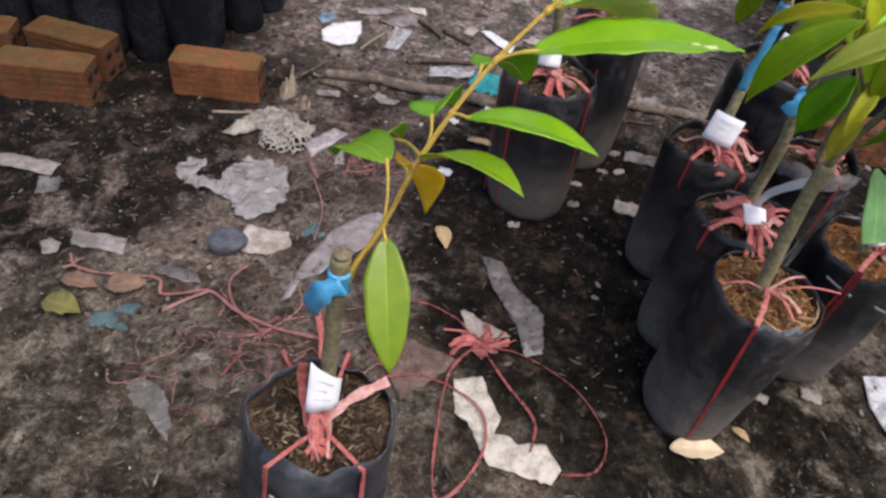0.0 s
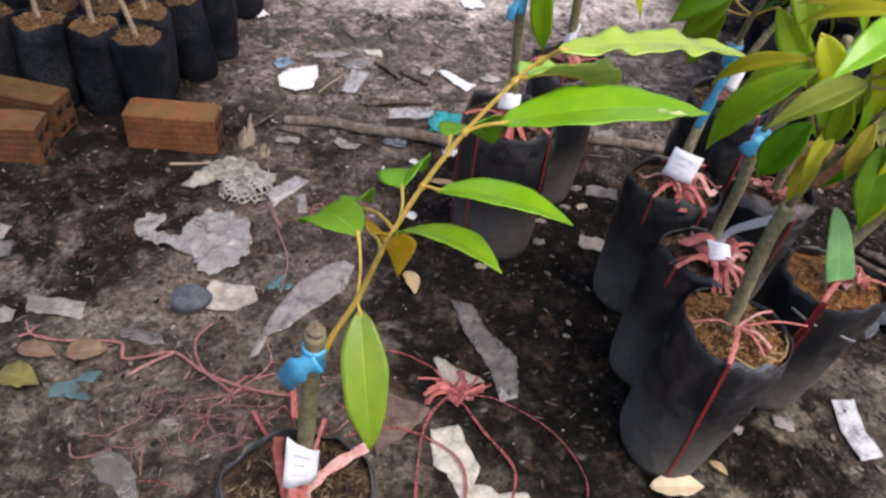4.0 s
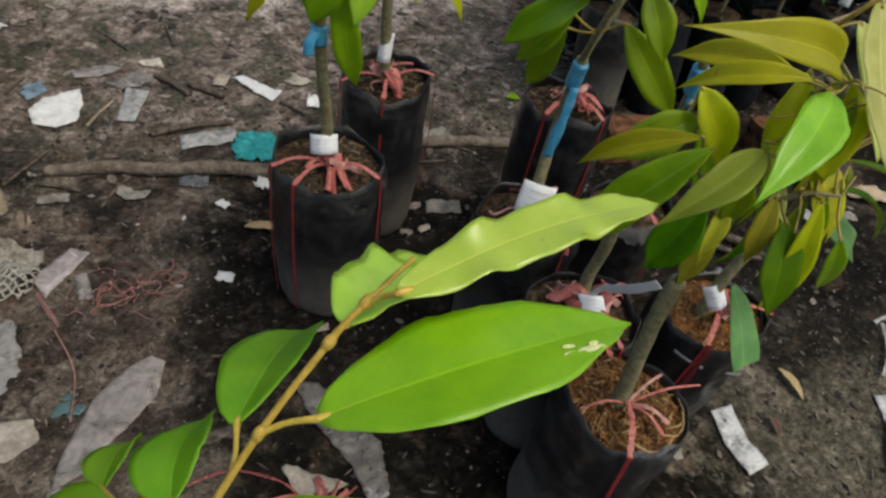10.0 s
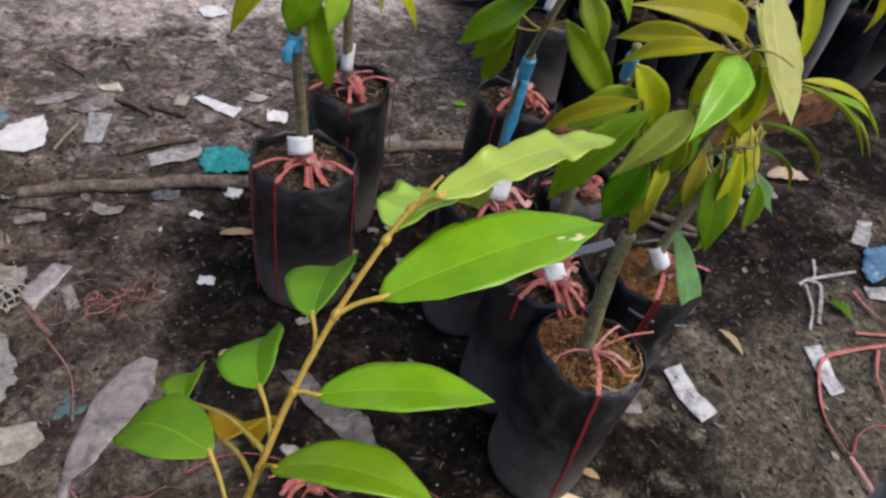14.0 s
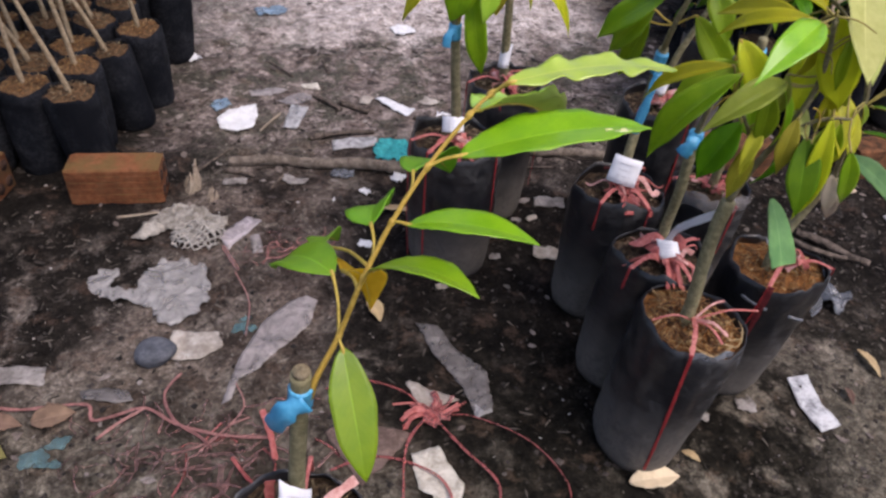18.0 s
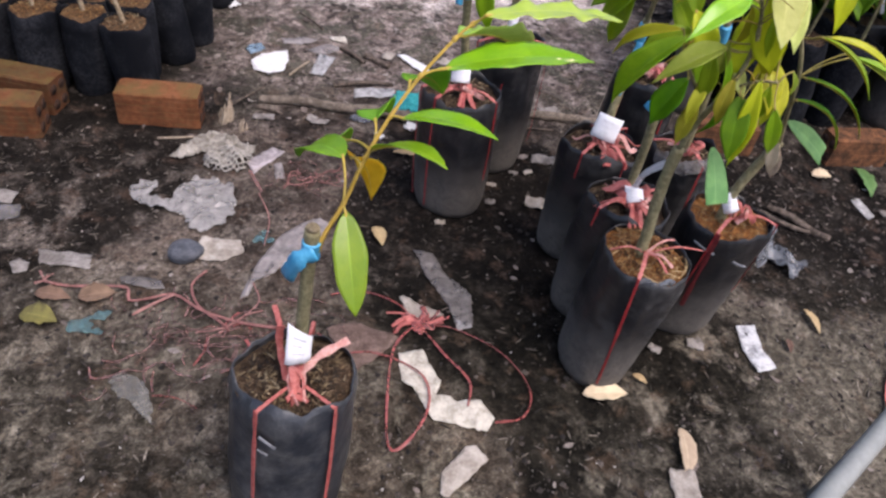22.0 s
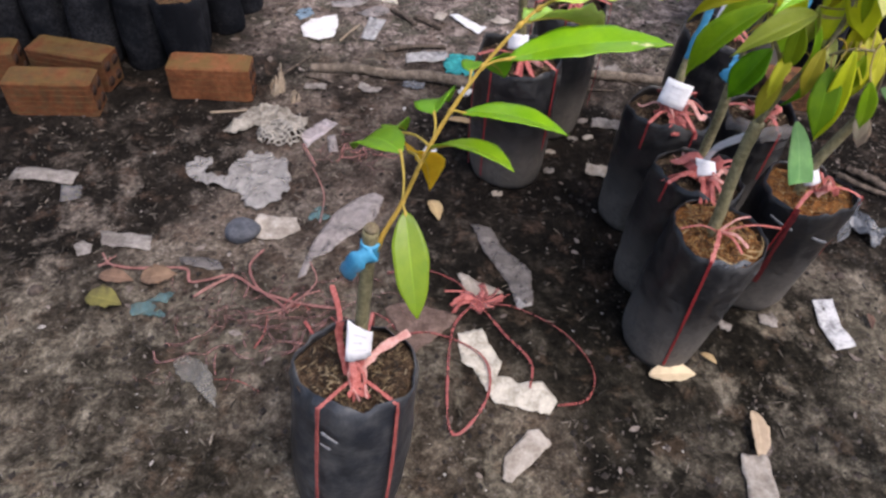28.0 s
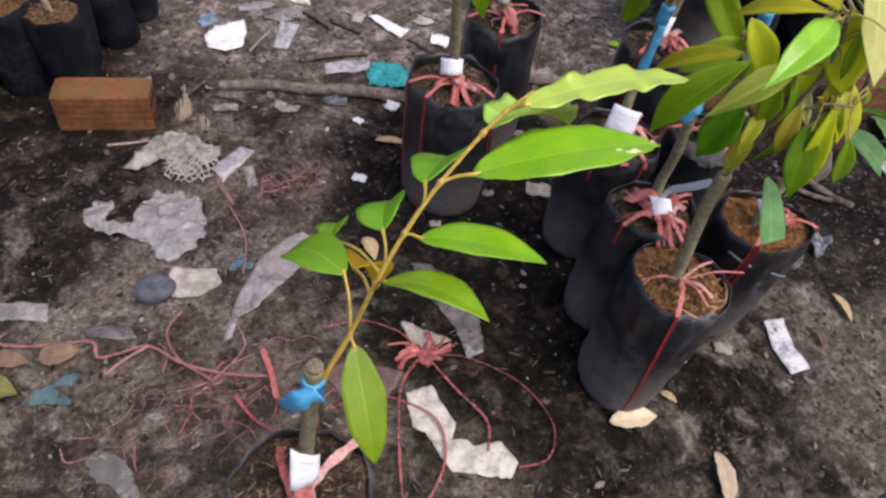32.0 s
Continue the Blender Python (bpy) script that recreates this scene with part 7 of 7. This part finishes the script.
def sticks():
    def stick(name, label, pts, r0, r1, material=STICK, n=18, knots=0.14, seed=0):
        pts = [(x, y, gz(x, y) + max(r0, r1) * 0.7 + dz) for x, y, dz in pts]
        bm = bmesh.new()
        tube(bm, spline(pts, n), [r0, (r0 + r1) / 2, r1], 9, 0, knots, random.Random(seed))
        thing(name, bm, material, pts[0], label, "stick", "sticks on the soil")

    stick("log", "weathered grey log lying on the soil", [(-0.170, 1.402, -0.006), (-0.06, 1.382, 0.001), (0.03, 1.366, 0.001), (0.12, 1.350, 0.003), (0.24, 1.328, 0.001), (0.36, 1.340, -0.006)], 0.0115, 0.0150, LOG, 46, 0.16, 1)
    stick("log", "weathered grey log lying on the soil", [(0.50, 1.385, 0), (0.62, 1.375, 0), (0.76, 1.345, 0)], 0.011, 0.013, LOG, 20, seed=2)
    stick("stick", "thin weathered stick on leaf litter", [(0.035, 1.70, 0), (0.07, 1.65, 0.003), (0.096, 1.612, 0)], 0.0075, 0.006, seed=3)
    stick("stick", "thin weathered stick on leaf litter", [(0.10, 1.652, 0), (0.162, 1.597, 0)], 0.009, 0.006, seed=4)
    stick("stick", "thin weathered stick on leaf litter", [(0.012, 1.486, 0), (0.09, 1.496, 0.004), (0.167, 1.502, 0)], 0.007, 0.005, seed=5)
    stick("stick", "thin weathered stick on the soil", [(0.275, 1.558, 0), (0.315, 1.508, 0.004)], 0.006, 0.004, seed=6)
    stick("stick", "thin pale straw on the soil", [(-0.102, 1.54, 0), (-0.078, 1.576, 0.004), (-0.052, 1.617, 0)], 0.003, 0.002, WOOD_PALE, seed=12)
    stick("stick", "thin weathered stick beside the log", [(-0.178, 1.372, 0), (-0.14, 1.352, 0.003), (-0.113, 1.337, 0)], 0.005, 0.003, seed=13)
    for x, y, s, seed in ((-0.240, 1.310, 1.0, 7), (-0.200, 1.272, 0.6, 8)):
        rng = random.Random(seed)
        t = empty("splintered_wood", (x, y, gz(x, y)), "pale splintered wood stub on the soil", "wood")
        for k in range(7):
            a = Vector((x + rng.uniform(-0.014, 0.014) * s, y + rng.uniform(-0.012, 0.012) * s, gz(x, y) - 0.006))
            b = a + Vector((rng.uniform(-0.004, 0.022), rng.uniform(0.0, 0.02), rng.uniform(0.03, 0.075))) * s
            bm = bmesh.new()
            tube(bm, [a, a.lerp(b, 0.5) + Vector((rng.uniform(-0.003, 0.003), 0, 0)), b], [0.008 * s, 0.006 * s, 0.0015 * s], 5, 0, 0.25, rng)
            part("splinter", bm, WOOD_PALE, t, smooth=False)
    stick("wood_piece", "split weathered wood on dark soil", [(1.02, 1.02, 0), (1.05, 0.985, 0.004), (1.085, 0.935, 0.001), (1.12, 0.91, 0)], 0.0095, 0.0070, STICK, 18, 0.3, 9)
    stick("wood_piece", "split weathered wood on dark soil", [(0.985, 1.00, 0), (1.02, 0.955, 0.004), (1.075, 0.925, 0.002)], 0.0080, 0.0050, STICK, 14, 0.3, 10)
    stick("stick", "thin weathered stick on the soil", [(-0.38, 1.225, 0), (-0.30, 1.228, 0.002)], 0.003, 0.002, WOOD_PALE, 10, 0.15, 11)
    rng = random.Random(5)
    for k in range(14):
        x, y, a, l = rng.uniform(-0.25, 0.9), rng.uniform(1.25, 1.85), rng.uniform(0, 3.14), rng.uniform(0.04, 0.12)
        stick("twig", "short dry twig on the soil", [(x, y, 0), (x + l * math.cos(a) * 0.5, y + l * math.sin(a) * 0.5, 0.003), (x + l * math.cos(a), y + l * math.sin(a), 0)], 0.003, 0.0018, STICK, 8, 0.15, 20 + k)


sticks()


def raffia_on_ground():
    def lay(label, pts, width, material, n=40, seed=0, lift=0.006, name="raffia_string"):
        rng = random.Random(seed)
        pts = [(x, y, gz(x, y) + lift + rng.uniform(0, 0.006)) for x, y in pts]
        bm = bmesh.new()
        tape_strip(bm, spline(pts, n), width, (0, 0, 1), 0.0006, rng.uniform(-1.5, 1.5), 0.12, rng)
        thing(name, bm, material, (pts[0][0], pts[0][1], gz(pts[0][0], pts[0][1])), label, "string", "raffia strings on the soil", False)

    red = "loose loop of pink raffia string on dark soil"
    lay(red, [(-0.004, 0.738), (0.06, 0.745), (0.12, 0.712), (0.152, 0.672), (0.215, 0.655), (0.292, 0.600), (0.327, 0.524), (0.305, 0.468), (0.256, 0.460)], 0.0040, RAFFIA_FILM, 60, 1)
    lay(red, [(0.152, 0.672), (0.105, 0.615), (0.085, 0.510), (0.082, 0.424), (0.110, 0.428), (0.150, 0.490), (0.145, 0.560), (0.065, 0.605), (-0.01, 0.590)], 0.0040, RAFFIA_FILM, 60, 2)
    lay(red, [(0.155, 0.668), (0.190, 0.600), (0.225, 0.540), (0.215, 0.490)], 0.0036, RAFFIA_FILM, 24, 3)
    rng = random.Random(31)
    for k in range(26):
        a = rng.uniform(0, 6.28)
        r = rng.uniform(0.02, 0.062)
        lay("knotted tuft of pink raffia on the soil", [(0.150, 0.675), (0.150 + 0.5 * r * math.cos(a), 0.675 + 0.4 * r * math.sin(a)), (0.150 + r * math.cos(a + 0.4), 0.675 + 0.7 * r * math.sin(a + 0.4))], rng.choice((0.003, 0.006, 0.010)), (RAFFIA_FILM, RAFFIA_FILM, RAFFIA)[k % 3], 10, 40 + k, 0.007)
    old = "dusty pink raffia string trailing over brown soil"
    lay(old, [(-0.497, 0.772), (-0.452, 0.760), (-0.402, 0.759), (-0.356, 0.756), (-0.347, 0.730), (-0.318, 0.732), (-0.273, 0.737), (-0.223, 0.700), (-0.159, 0.672), (-0.093, 0.662)], 0.0044, RAFFIA_DUSTY, 70, 4)
    lay(old, [(-0.226, 0.801), (-0.247, 0.761), (-0.229, 0.709), (-0.189, 0.672), (-0.173, 0.651)], 0.0040, RAFFIA_DUSTY, 40, 5)
    lay(old, [(-0.273, 0.737), (-0.310, 0.720), (-0.334, 0.691)], 0.0042, RAFFIA_OLD, 20, 15)
    lay(old, [(-0.142, 0.769), (-0.129, 0.722), (-0.159, 0.679), (-0.190, 0.651)], 0.0022, RAFFIA_OLD, 24, 16)
    lay(old, [(-0.128, 0.868), (-0.123, 0.950), (-0.148, 1.027)], 0.0018, RAFFIA_OLD, 20, 17)
    lay(old, [(-0.121, 0.701), (-0.148, 0.687), (-0.185, 0.662), (-0.228, 0.651)], 0.0020, RAFFIA_OLD, 24, 18)
    lay("flat pink raffia ribbon behind the grow bag", [(-0.101, 0.703), (-0.090, 0.659), (-0.084, 0.615)], 0.009, RAFFIA, 20, 6, 0.016)
    lay("flat pink raffia ribbon behind the grow bag", [(-0.144, 0.631), (-0.120, 0.592), (-0.091, 0.566)], 0.006, RAFFIA_DULL, 20, 7, 0.008)
    for k in range(5):
        lay("frayed tuft of dusty pink raffia on the soil", [(-0.493, 0.773), (-0.493 + rng.uniform(-0.02, 0.05), 0.773 + rng.uniform(-0.02, 0.025))], 0.003, RAFFIA_OLD, 8, 300 + k)
    for k in range(6):
        x, y = rng.uniform(-0.42, -0.05), rng.uniform(0.55, 0.78)
        pts = [(x, y)]
        a = rng.uniform(0, 6.28)
        for _ in range(5):
            a += rng.uniform(-1.3, 1.3)
            x, y = x + 0.026 * math.cos(a), y + 0.022 * math.sin(a)
            pts.append((x, y))
        lay("curled wisp of dusty pink raffia on the soil", pts, rng.uniform(0.0016, 0.0036), FRAYED, 22, 100 + k, 0.003)
    for k in range(30):
        x, y = rng.gauss(-0.20, 0.10), rng.gauss(0.63, 0.055)
        a, l = rng.gauss(0.4, 0.9), rng.uniform(0.025, 0.075)
        turn = rng.uniform(-0.5, 0.5)
        lay("frayed scrap of flat pink raffia on the soil", [(x, y), (x + 0.5 * l * math.cos(a), y + 0.5 * l * math.sin(a)), (x + l * math.cos(a + turn), y + l * math.sin(a + turn))], rng.uniform(0.0010, 0.0036), (FRAYED, RAFFIA_FILM, FRAYED, FRAYED)[k % 4], 12, 400 + k, 0.001)
    for k in range(15):
        x, y = -0.040 + rng.uniform(-0.035, 0.045), 1.090 + rng.uniform(-0.018, 0.022)
        pts, a = [(x, y)], rng.uniform(0, 6.28)
        for _ in range(5):
            a += rng.uniform(-1.6, 1.6)
            x, y = x + 0.018 * math.cos(a), y + 0.014 * math.sin(a)
            pts.append((x, y))
        lay("tangle of dusty pink raffia on the soil", pts, rng.uniform(0.0008, 0.0019), (RAFFIA_DUSTY, FRAYED)[k % 2], 22, 200 + k, 0.003)
    lay("flat pink raffia ribbon on the soil", [(-0.172, 1.105), (-0.162, 1.075), (-0.142, 1.035)], 0.008, FRAYED, 14, 8)
    loop = "broad loop of pink raffia ribbon on the soil"
    lay(loop, [(1.255, 0.555), (1.162, 0.572), (1.099, 0.579), (1.059, 0.559), (1.007, 0.500), (0.980, 0.445), (0.976, 0.413), (1.020, 0.436), (1.060, 0.439), (1.089, 0.428)], 0.0075, RAFFIA, 60, 9, 0.005)
    lay(loop, [(1.300, 0.686), (1.291, 0.635), (1.296, 0.586)], 0.008, RAFFIA, 20, 10, 0.006)
    lay(loop, [(1.206, 0.601), (1.244, 0.584), (1.276, 0.570), (1.330, 0.560)], 0.007, RAFFIA, 20, 11, 0.006)
    lay(loop, [(1.215, 0.554), (1.159, 0.511), (1.122, 0.453)], 0.006, RAFFIA, 20, 12, 0.006)
    lay(loop, [(0.974, 0.411), (0.956, 0.362), (0.939, 0.338)], 0.007, RAFFIA_PALE, 20, 13, 0.006)
    for k, pts in enumerate((((1.195, 0.738), (1.234, 0.743), (1.363, 0.730)), ((1.208, 0.734), (1.173, 0.680), (1.117, 0.638)), ((1.292, 0.787), (1.262, 0.752), (1.220, 0.730)), ((1.221, 0.739), (1.240, 0.720), (1.147, 0.643)))):
        lay("white plastic string heaped on the soil", pts, 0.0065, FILM_PALE, 22, 60 + k, 0.006, "white_string")


def raffia_fluff():
    """Frayed threads of raffia, too fine to count."""
    rng = random.Random(77)
    verts, faces = [], []
    for k in range(110):
        if k % 5:
            x, y = rng.gauss(-0.20, 0.10), rng.gauss(0.640, 0.055)
        else:
            x, y = rng.gauss(-0.055, 0.055), rng.gauss(1.085, 0.03)
        a, w = rng.uniform(0, 6.28), rng.uniform(0.0004, 0.0009)
        lift = rng.uniform(0.002, 0.007)
        for j in range(8):
            b = len(verts)
            nx, ny = -math.sin(a) * w, math.cos(a) * w
            z = gz(x, y) + lift + rng.uniform(0, 0.002)
            verts += [(x + nx, y + ny, z), (x - nx, y - ny, z), (x, y, z + 0.0004)]
            if j:
                faces += [(b - 3, b - 1, b + 2, b), (b - 1, b - 2, b + 1, b + 2), (b - 2, b - 3, b, b + 1)]
            a += rng.uniform(-0.7, 0.7)
            x, y = x + 0.007 * math.cos(a), y + 0.007 * math.sin(a)
    me = bpy.data.meshes.new("raffia_fluff")
    me.from_pydata(verts, [], faces)
    me.materials.append(FRAYED)
    tagged(new("raffia_fluff", me), "frayed dusty pink raffia threads over brown soil", "string", kind="stuff")


raffia_fluff()
raffia_on_ground()


def netting():
    """A heap of white net: strings crossing over a bump."""
    cx, cy = -0.222, 1.146
    t = empty("net_heap", (cx, cy, gz(cx, cy)), "heap of dirty white plastic netting on the soil", "net")
    rng = random.Random(3)

    def h(u, v):
        r = min(1.0, math.hypot(u, v))
        return 0.006 + 0.028 * (1 - r * r) * (0.7 + 0.3 * math.sin(5 * u + 3 * v))

    for k in range(11):
        off = -1 + 2 * k / 10
        for way in (0, 1):
            pts = []
            for j in range(12):
                s = (-1 + 2 * j / 11) * math.sqrt(max(0.05, 1 - off * off))
                u, v = (s, off) if way else (off, s)
                u, v = u * 0.8 - v * 0.6, u * 0.6 + v * 0.8
                x, y = cx + 0.050 * u + rng.uniform(-0.004, 0.004), cy + 0.042 * v + rng.uniform(-0.004, 0.004)
                pts.append(Vector((x, y, gz(x, y) + h(u, v) + rng.uniform(-0.002, 0.002))))
            bm = bmesh.new()
            tube(bm, pts, [0.0014, 0.0022, 0.0017, 0.0020, 0.0013], 5)
            part("net_string", bm, NET, t)
    bm = bmesh.new()
    rings = []
    for q in range(7):
        f = 1 - q / 7
        rings.append([bm.verts.new((cx + 0.030 * f * math.cos(a), cy + 0.024 * f * math.sin(a), gz(cx, cy) - 0.004 + h(f * math.cos(a), f * math.sin(a)) * 0.6)) for a in [6.2832 * k / 20 for k in range(20)]])
    for a, b in zip(rings, rings[1:]):
        for k in range(20):
            bm.faces.new((a[k], a[(k + 1) % 20], b[(k + 1) % 20], b[k]))
    bm.faces.new(rings[-1])
    part("folded_net", bm, PAPER, t)


netting()


def pebble(x, y, r, seed, material, name="pebble", label="grey pebble on the soil", flat=0.6, category="stone"):
    rng = random.Random(seed)
    bm = bmesh.new()
    bmesh.ops.create_icosphere(bm, subdivisions=3, radius=r)
    o = Vector((rng.uniform(0, 50), rng.uniform(0, 50), 0))
    for v in bm.verts:
        v.co *= 1 + 0.25 * noise.noise(v.co / r * 0.9 + o)
        v.co.z *= flat
    bmesh.ops.translate(bm, verts=bm.verts, vec=(x, y, gz(x, y) + r * flat * 0.55))
    thing(name, bm, material, (x, y, gz(x, y)), label, category, "stones on the soil")


pebble(-0.270, 0.850, 0.032, 1, STONE, "round_stone", "rounded blue-grey stone under a paper strip", 0.62)
for k, (x, y, r) in enumerate(((-0.60, 0.72, 0.012), (0.86, 0.72, 0.009), (1.15, 0.80, 0.010), (0.30, 1.24, 0.010))):
    pebble(x, y, r, 10 + k, CLOD, "soil_clod", "small brown clod of soil on the ground", 0.6, "clod")


# ---- pipes ----
def near_pipe():
    """A grey plastic rail on a short leg, close by."""
    a, b = Vector((0.30, 0.015, 0.222)), Vector((0.865, 0.381, 0.222))
    t = empty("plastic_pipe", (a.x, a.y, gz(a.x, a.y)), "smooth grey plastic pipe rail on a short leg", "pipe")
    bm = bmesh.new()
    tube(bm, [a.lerp(b, k / 10) for k in range(11)], 0.0135, 20)
    part("rail", bm, PIPE, t)
    for p in (a, a.lerp(b, 0.80)):
        bm = bmesh.new()
        tube(bm, [Vector((p.x, p.y, gz(p.x, p.y) - 0.02)), Vector((p.x, p.y, 0.222))], 0.0135, 16)
        part("leg", bm, PIPE, t)


def far_pipe():
    x, y = 1.862, 1.382
    t = empty("plastic_post", (x, y, gz(x, y)), "upright grey plastic post among the far saplings", "post")
    bm = bmesh.new()
    tube(bm, [Vector((x, y, -0.03 + 0.18 * k)) for k in range(10)], 0.022, 14)
    part("shaft", bm, PIPE, t)


near_pipe()
far_pipe()


# ---- loose crumbs, leaf litter and pale specks ----
def scatter(name, material, n, seed, box, size, shape, label, thin=None):
    rng = np.random.default_rng(seed)
    x0, x1, y0, y1 = box
    xs, ys = rng.uniform(x0, x1, n), rng.uniform(y0, y1, n)
    if thin is not None:
        keep = rng.random(n) < thin(xs, ys)
        xs, ys = xs[keep], ys[keep]
    zs = ground_z(xs, ys)
    verts, faces = [], []
    for x, y, z in zip(xs, ys, zs):
        s = size[0] + (size[1] - size[0]) * rng.random() ** 2.2
        a = rng.random() * 6.28
        c, d = math.cos(a), math.sin(a)
        k = len(verts)
        if shape == "crumb":
            q = rng.uniform(0.6, 1.2, 6) * s
            verts += [(x + q[0], y, z), (x, y + q[1], z), (x - q[2], y, z), (x, y - q[3], z), (x + 0.2 * s, y, z + q[4] * 0.8), (x, y, z - 0.3 * s)]
            faces += [(k, k + 1, k + 4), (k + 1, k + 2, k + 4), (k + 2, k + 3, k + 4), (k + 3, k, k + 4), (k + 1, k, k + 5), (k + 2, k + 1, k + 5), (k + 3, k + 2, k + 5), (k, k + 3, k + 5)]
        else:
            l, w = s, s * (rng.uniform(0.08, 0.16) if shape == "sliver" else rng.uniform(0.3, 0.6))
            t = rng.uniform(-0.35, 0.35, 6) * s * 0.6
            zz = z + 0.0025
            loc = [(-l, 0, t[0]), (-0.3 * l, w, t[1]), (0.5 * l, w * 0.8, t[2]), (l, 0, t[3]), (0.4 * l, -w, t[4]), (-0.4 * l, -w * 0.8, t[5])]
            up = [(x + p * c - q * d, y + p * d + q * c, zz + abs(r) * 0.5) for p, q, r in loc]
            verts += up + [(p, q, r - 0.0008) for p, q, r in up]
            faces += [(k, k + 5, k + 4, k + 3, k + 2, k + 1), (k + 6, k + 7, k + 8, k + 9, k + 10, k + 11)]
            faces += [(k + j, k + (j + 1) % 6, k + 6 + (j + 1) % 6, k + 6 + j) for j in range(6)]
    me = bpy.data.meshes.new(name)
    me.from_pydata(verts, [], faces)
    me.materials.append(material)
    tagged(new(name, me), label, "litter", kind="stuff")


scatter("soil_crumbs", CRUMB, 9000, 1, (-1.0, 1.7, 0.0, 1.7), (0.0015, 0.008), "crumb", "small dark soil crumbs and grit", lambda x, y: np.where(np.hypot(x - 0.38, y - 0.85) < 0.42, 0.3, 1.0) * np.where(np.hypot(x + 0.65, y - 1.15) < 0.40, 0.35, 1.0))
scatter("leaf_litter", FLAKES, 6000, 2, (-1.0, 1.5, 1.2, 2.9), (0.003, 0.017), "flake", "thick brown and grey leaf litter", lambda x, y: np.clip((y - 1.25) / 0.45, 0.05, 1) * np.where((y > 2.02) & (y < 2.5), 0.12, 1.0))
scatter("leaf_bits", FLAKES, 900, 3, (-1.0, 1.7, 0.0, 1.5), (0.003, 0.012), "flake", "scattered bits of dry leaf", lambda x, y: np.where(np.hypot(x - 0.38, y - 0.85) < 0.42, 0.35, 1.0) * np.where(np.hypot(x + 0.65, y - 1.15) < 0.40, 0.35, 1.0))
scatter("soil_fibres", FIBRES, 5200, 5, (-0.75, 1.35, 0.05, 1.25), (0.002, 0.011), "sliver", "thin straw and root fibres on the soil", lambda x, y: np.where(np.hypot(x - 0.40, y - 0.80) < 0.36, 0.25, 1.0))
scatter("pale_grit", GRIT, 5200, 6, (-0.75, 1.35, 0.05, 1.25), (0.0008, 0.0035), "crumb", "pale grit and tiny crumbs on the soil", lambda x, y: np.where(np.hypot(x - 0.40, y - 0.80) < 0.36, 0.25, 1.0))
scatter("pale_scraps", SPECKS, 170, 4, (-0.9, 1.6, 0.1, 2.2), (0.002, 0.008), "flake", "tiny pale scraps of paper and plastic")


def weeds():
    """Low tufts of weeds behind the sandy strip."""
    rng = random.Random(88)
    verts, faces = [], []
    for _ in range(150):
        cx, cy = rng.uniform(-0.55, 0.45), rng.uniform(2.55, 2.95)
        for _ in range(9):
            a, l, w = rng.uniform(0, 6.28), rng.uniform(0.03, 0.09), rng.uniform(0.004, 0.010)
            d, s = (math.cos(a), math.sin(a)), (-math.sin(a), math.cos(a))
            x, y = cx + rng.uniform(-0.02, 0.02), cy + rng.uniform(-0.02, 0.02)
            z = gz(x, y) - 0.003
            k = len(verts)
            for f, h, b in ((0, 0, 0.3), (0.35, 0.7, 1.0), (0.75, 0.95, 0.7), (1.0, 0.8, 0.1)):
                verts += [(x + d[0] * l * f * 0.8 + s[0] * w * b * q, y + d[1] * l * f * 0.8 + s[1] * w * b * q, z + l * h * 0.7 + 0.001 * abs(q)) for q in (-1, 0, 1)]
            for j in range(3):
                faces += [(k + 3 * j, k + 3 * j + 1, k + 3 * j + 4, k + 3 * j + 3), (k + 3 * j + 1, k + 3 * j + 2, k + 3 * j + 5, k + 3 * j + 4)]
    me = bpy.data.meshes.new("weeds")
    me.from_pydata(verts, [], faces)
    me.materials.append(WEED)
    tagged(new("weeds", me), "low dark green weeds behind the sandy strip", "weeds", kind="stuff")


weeds()
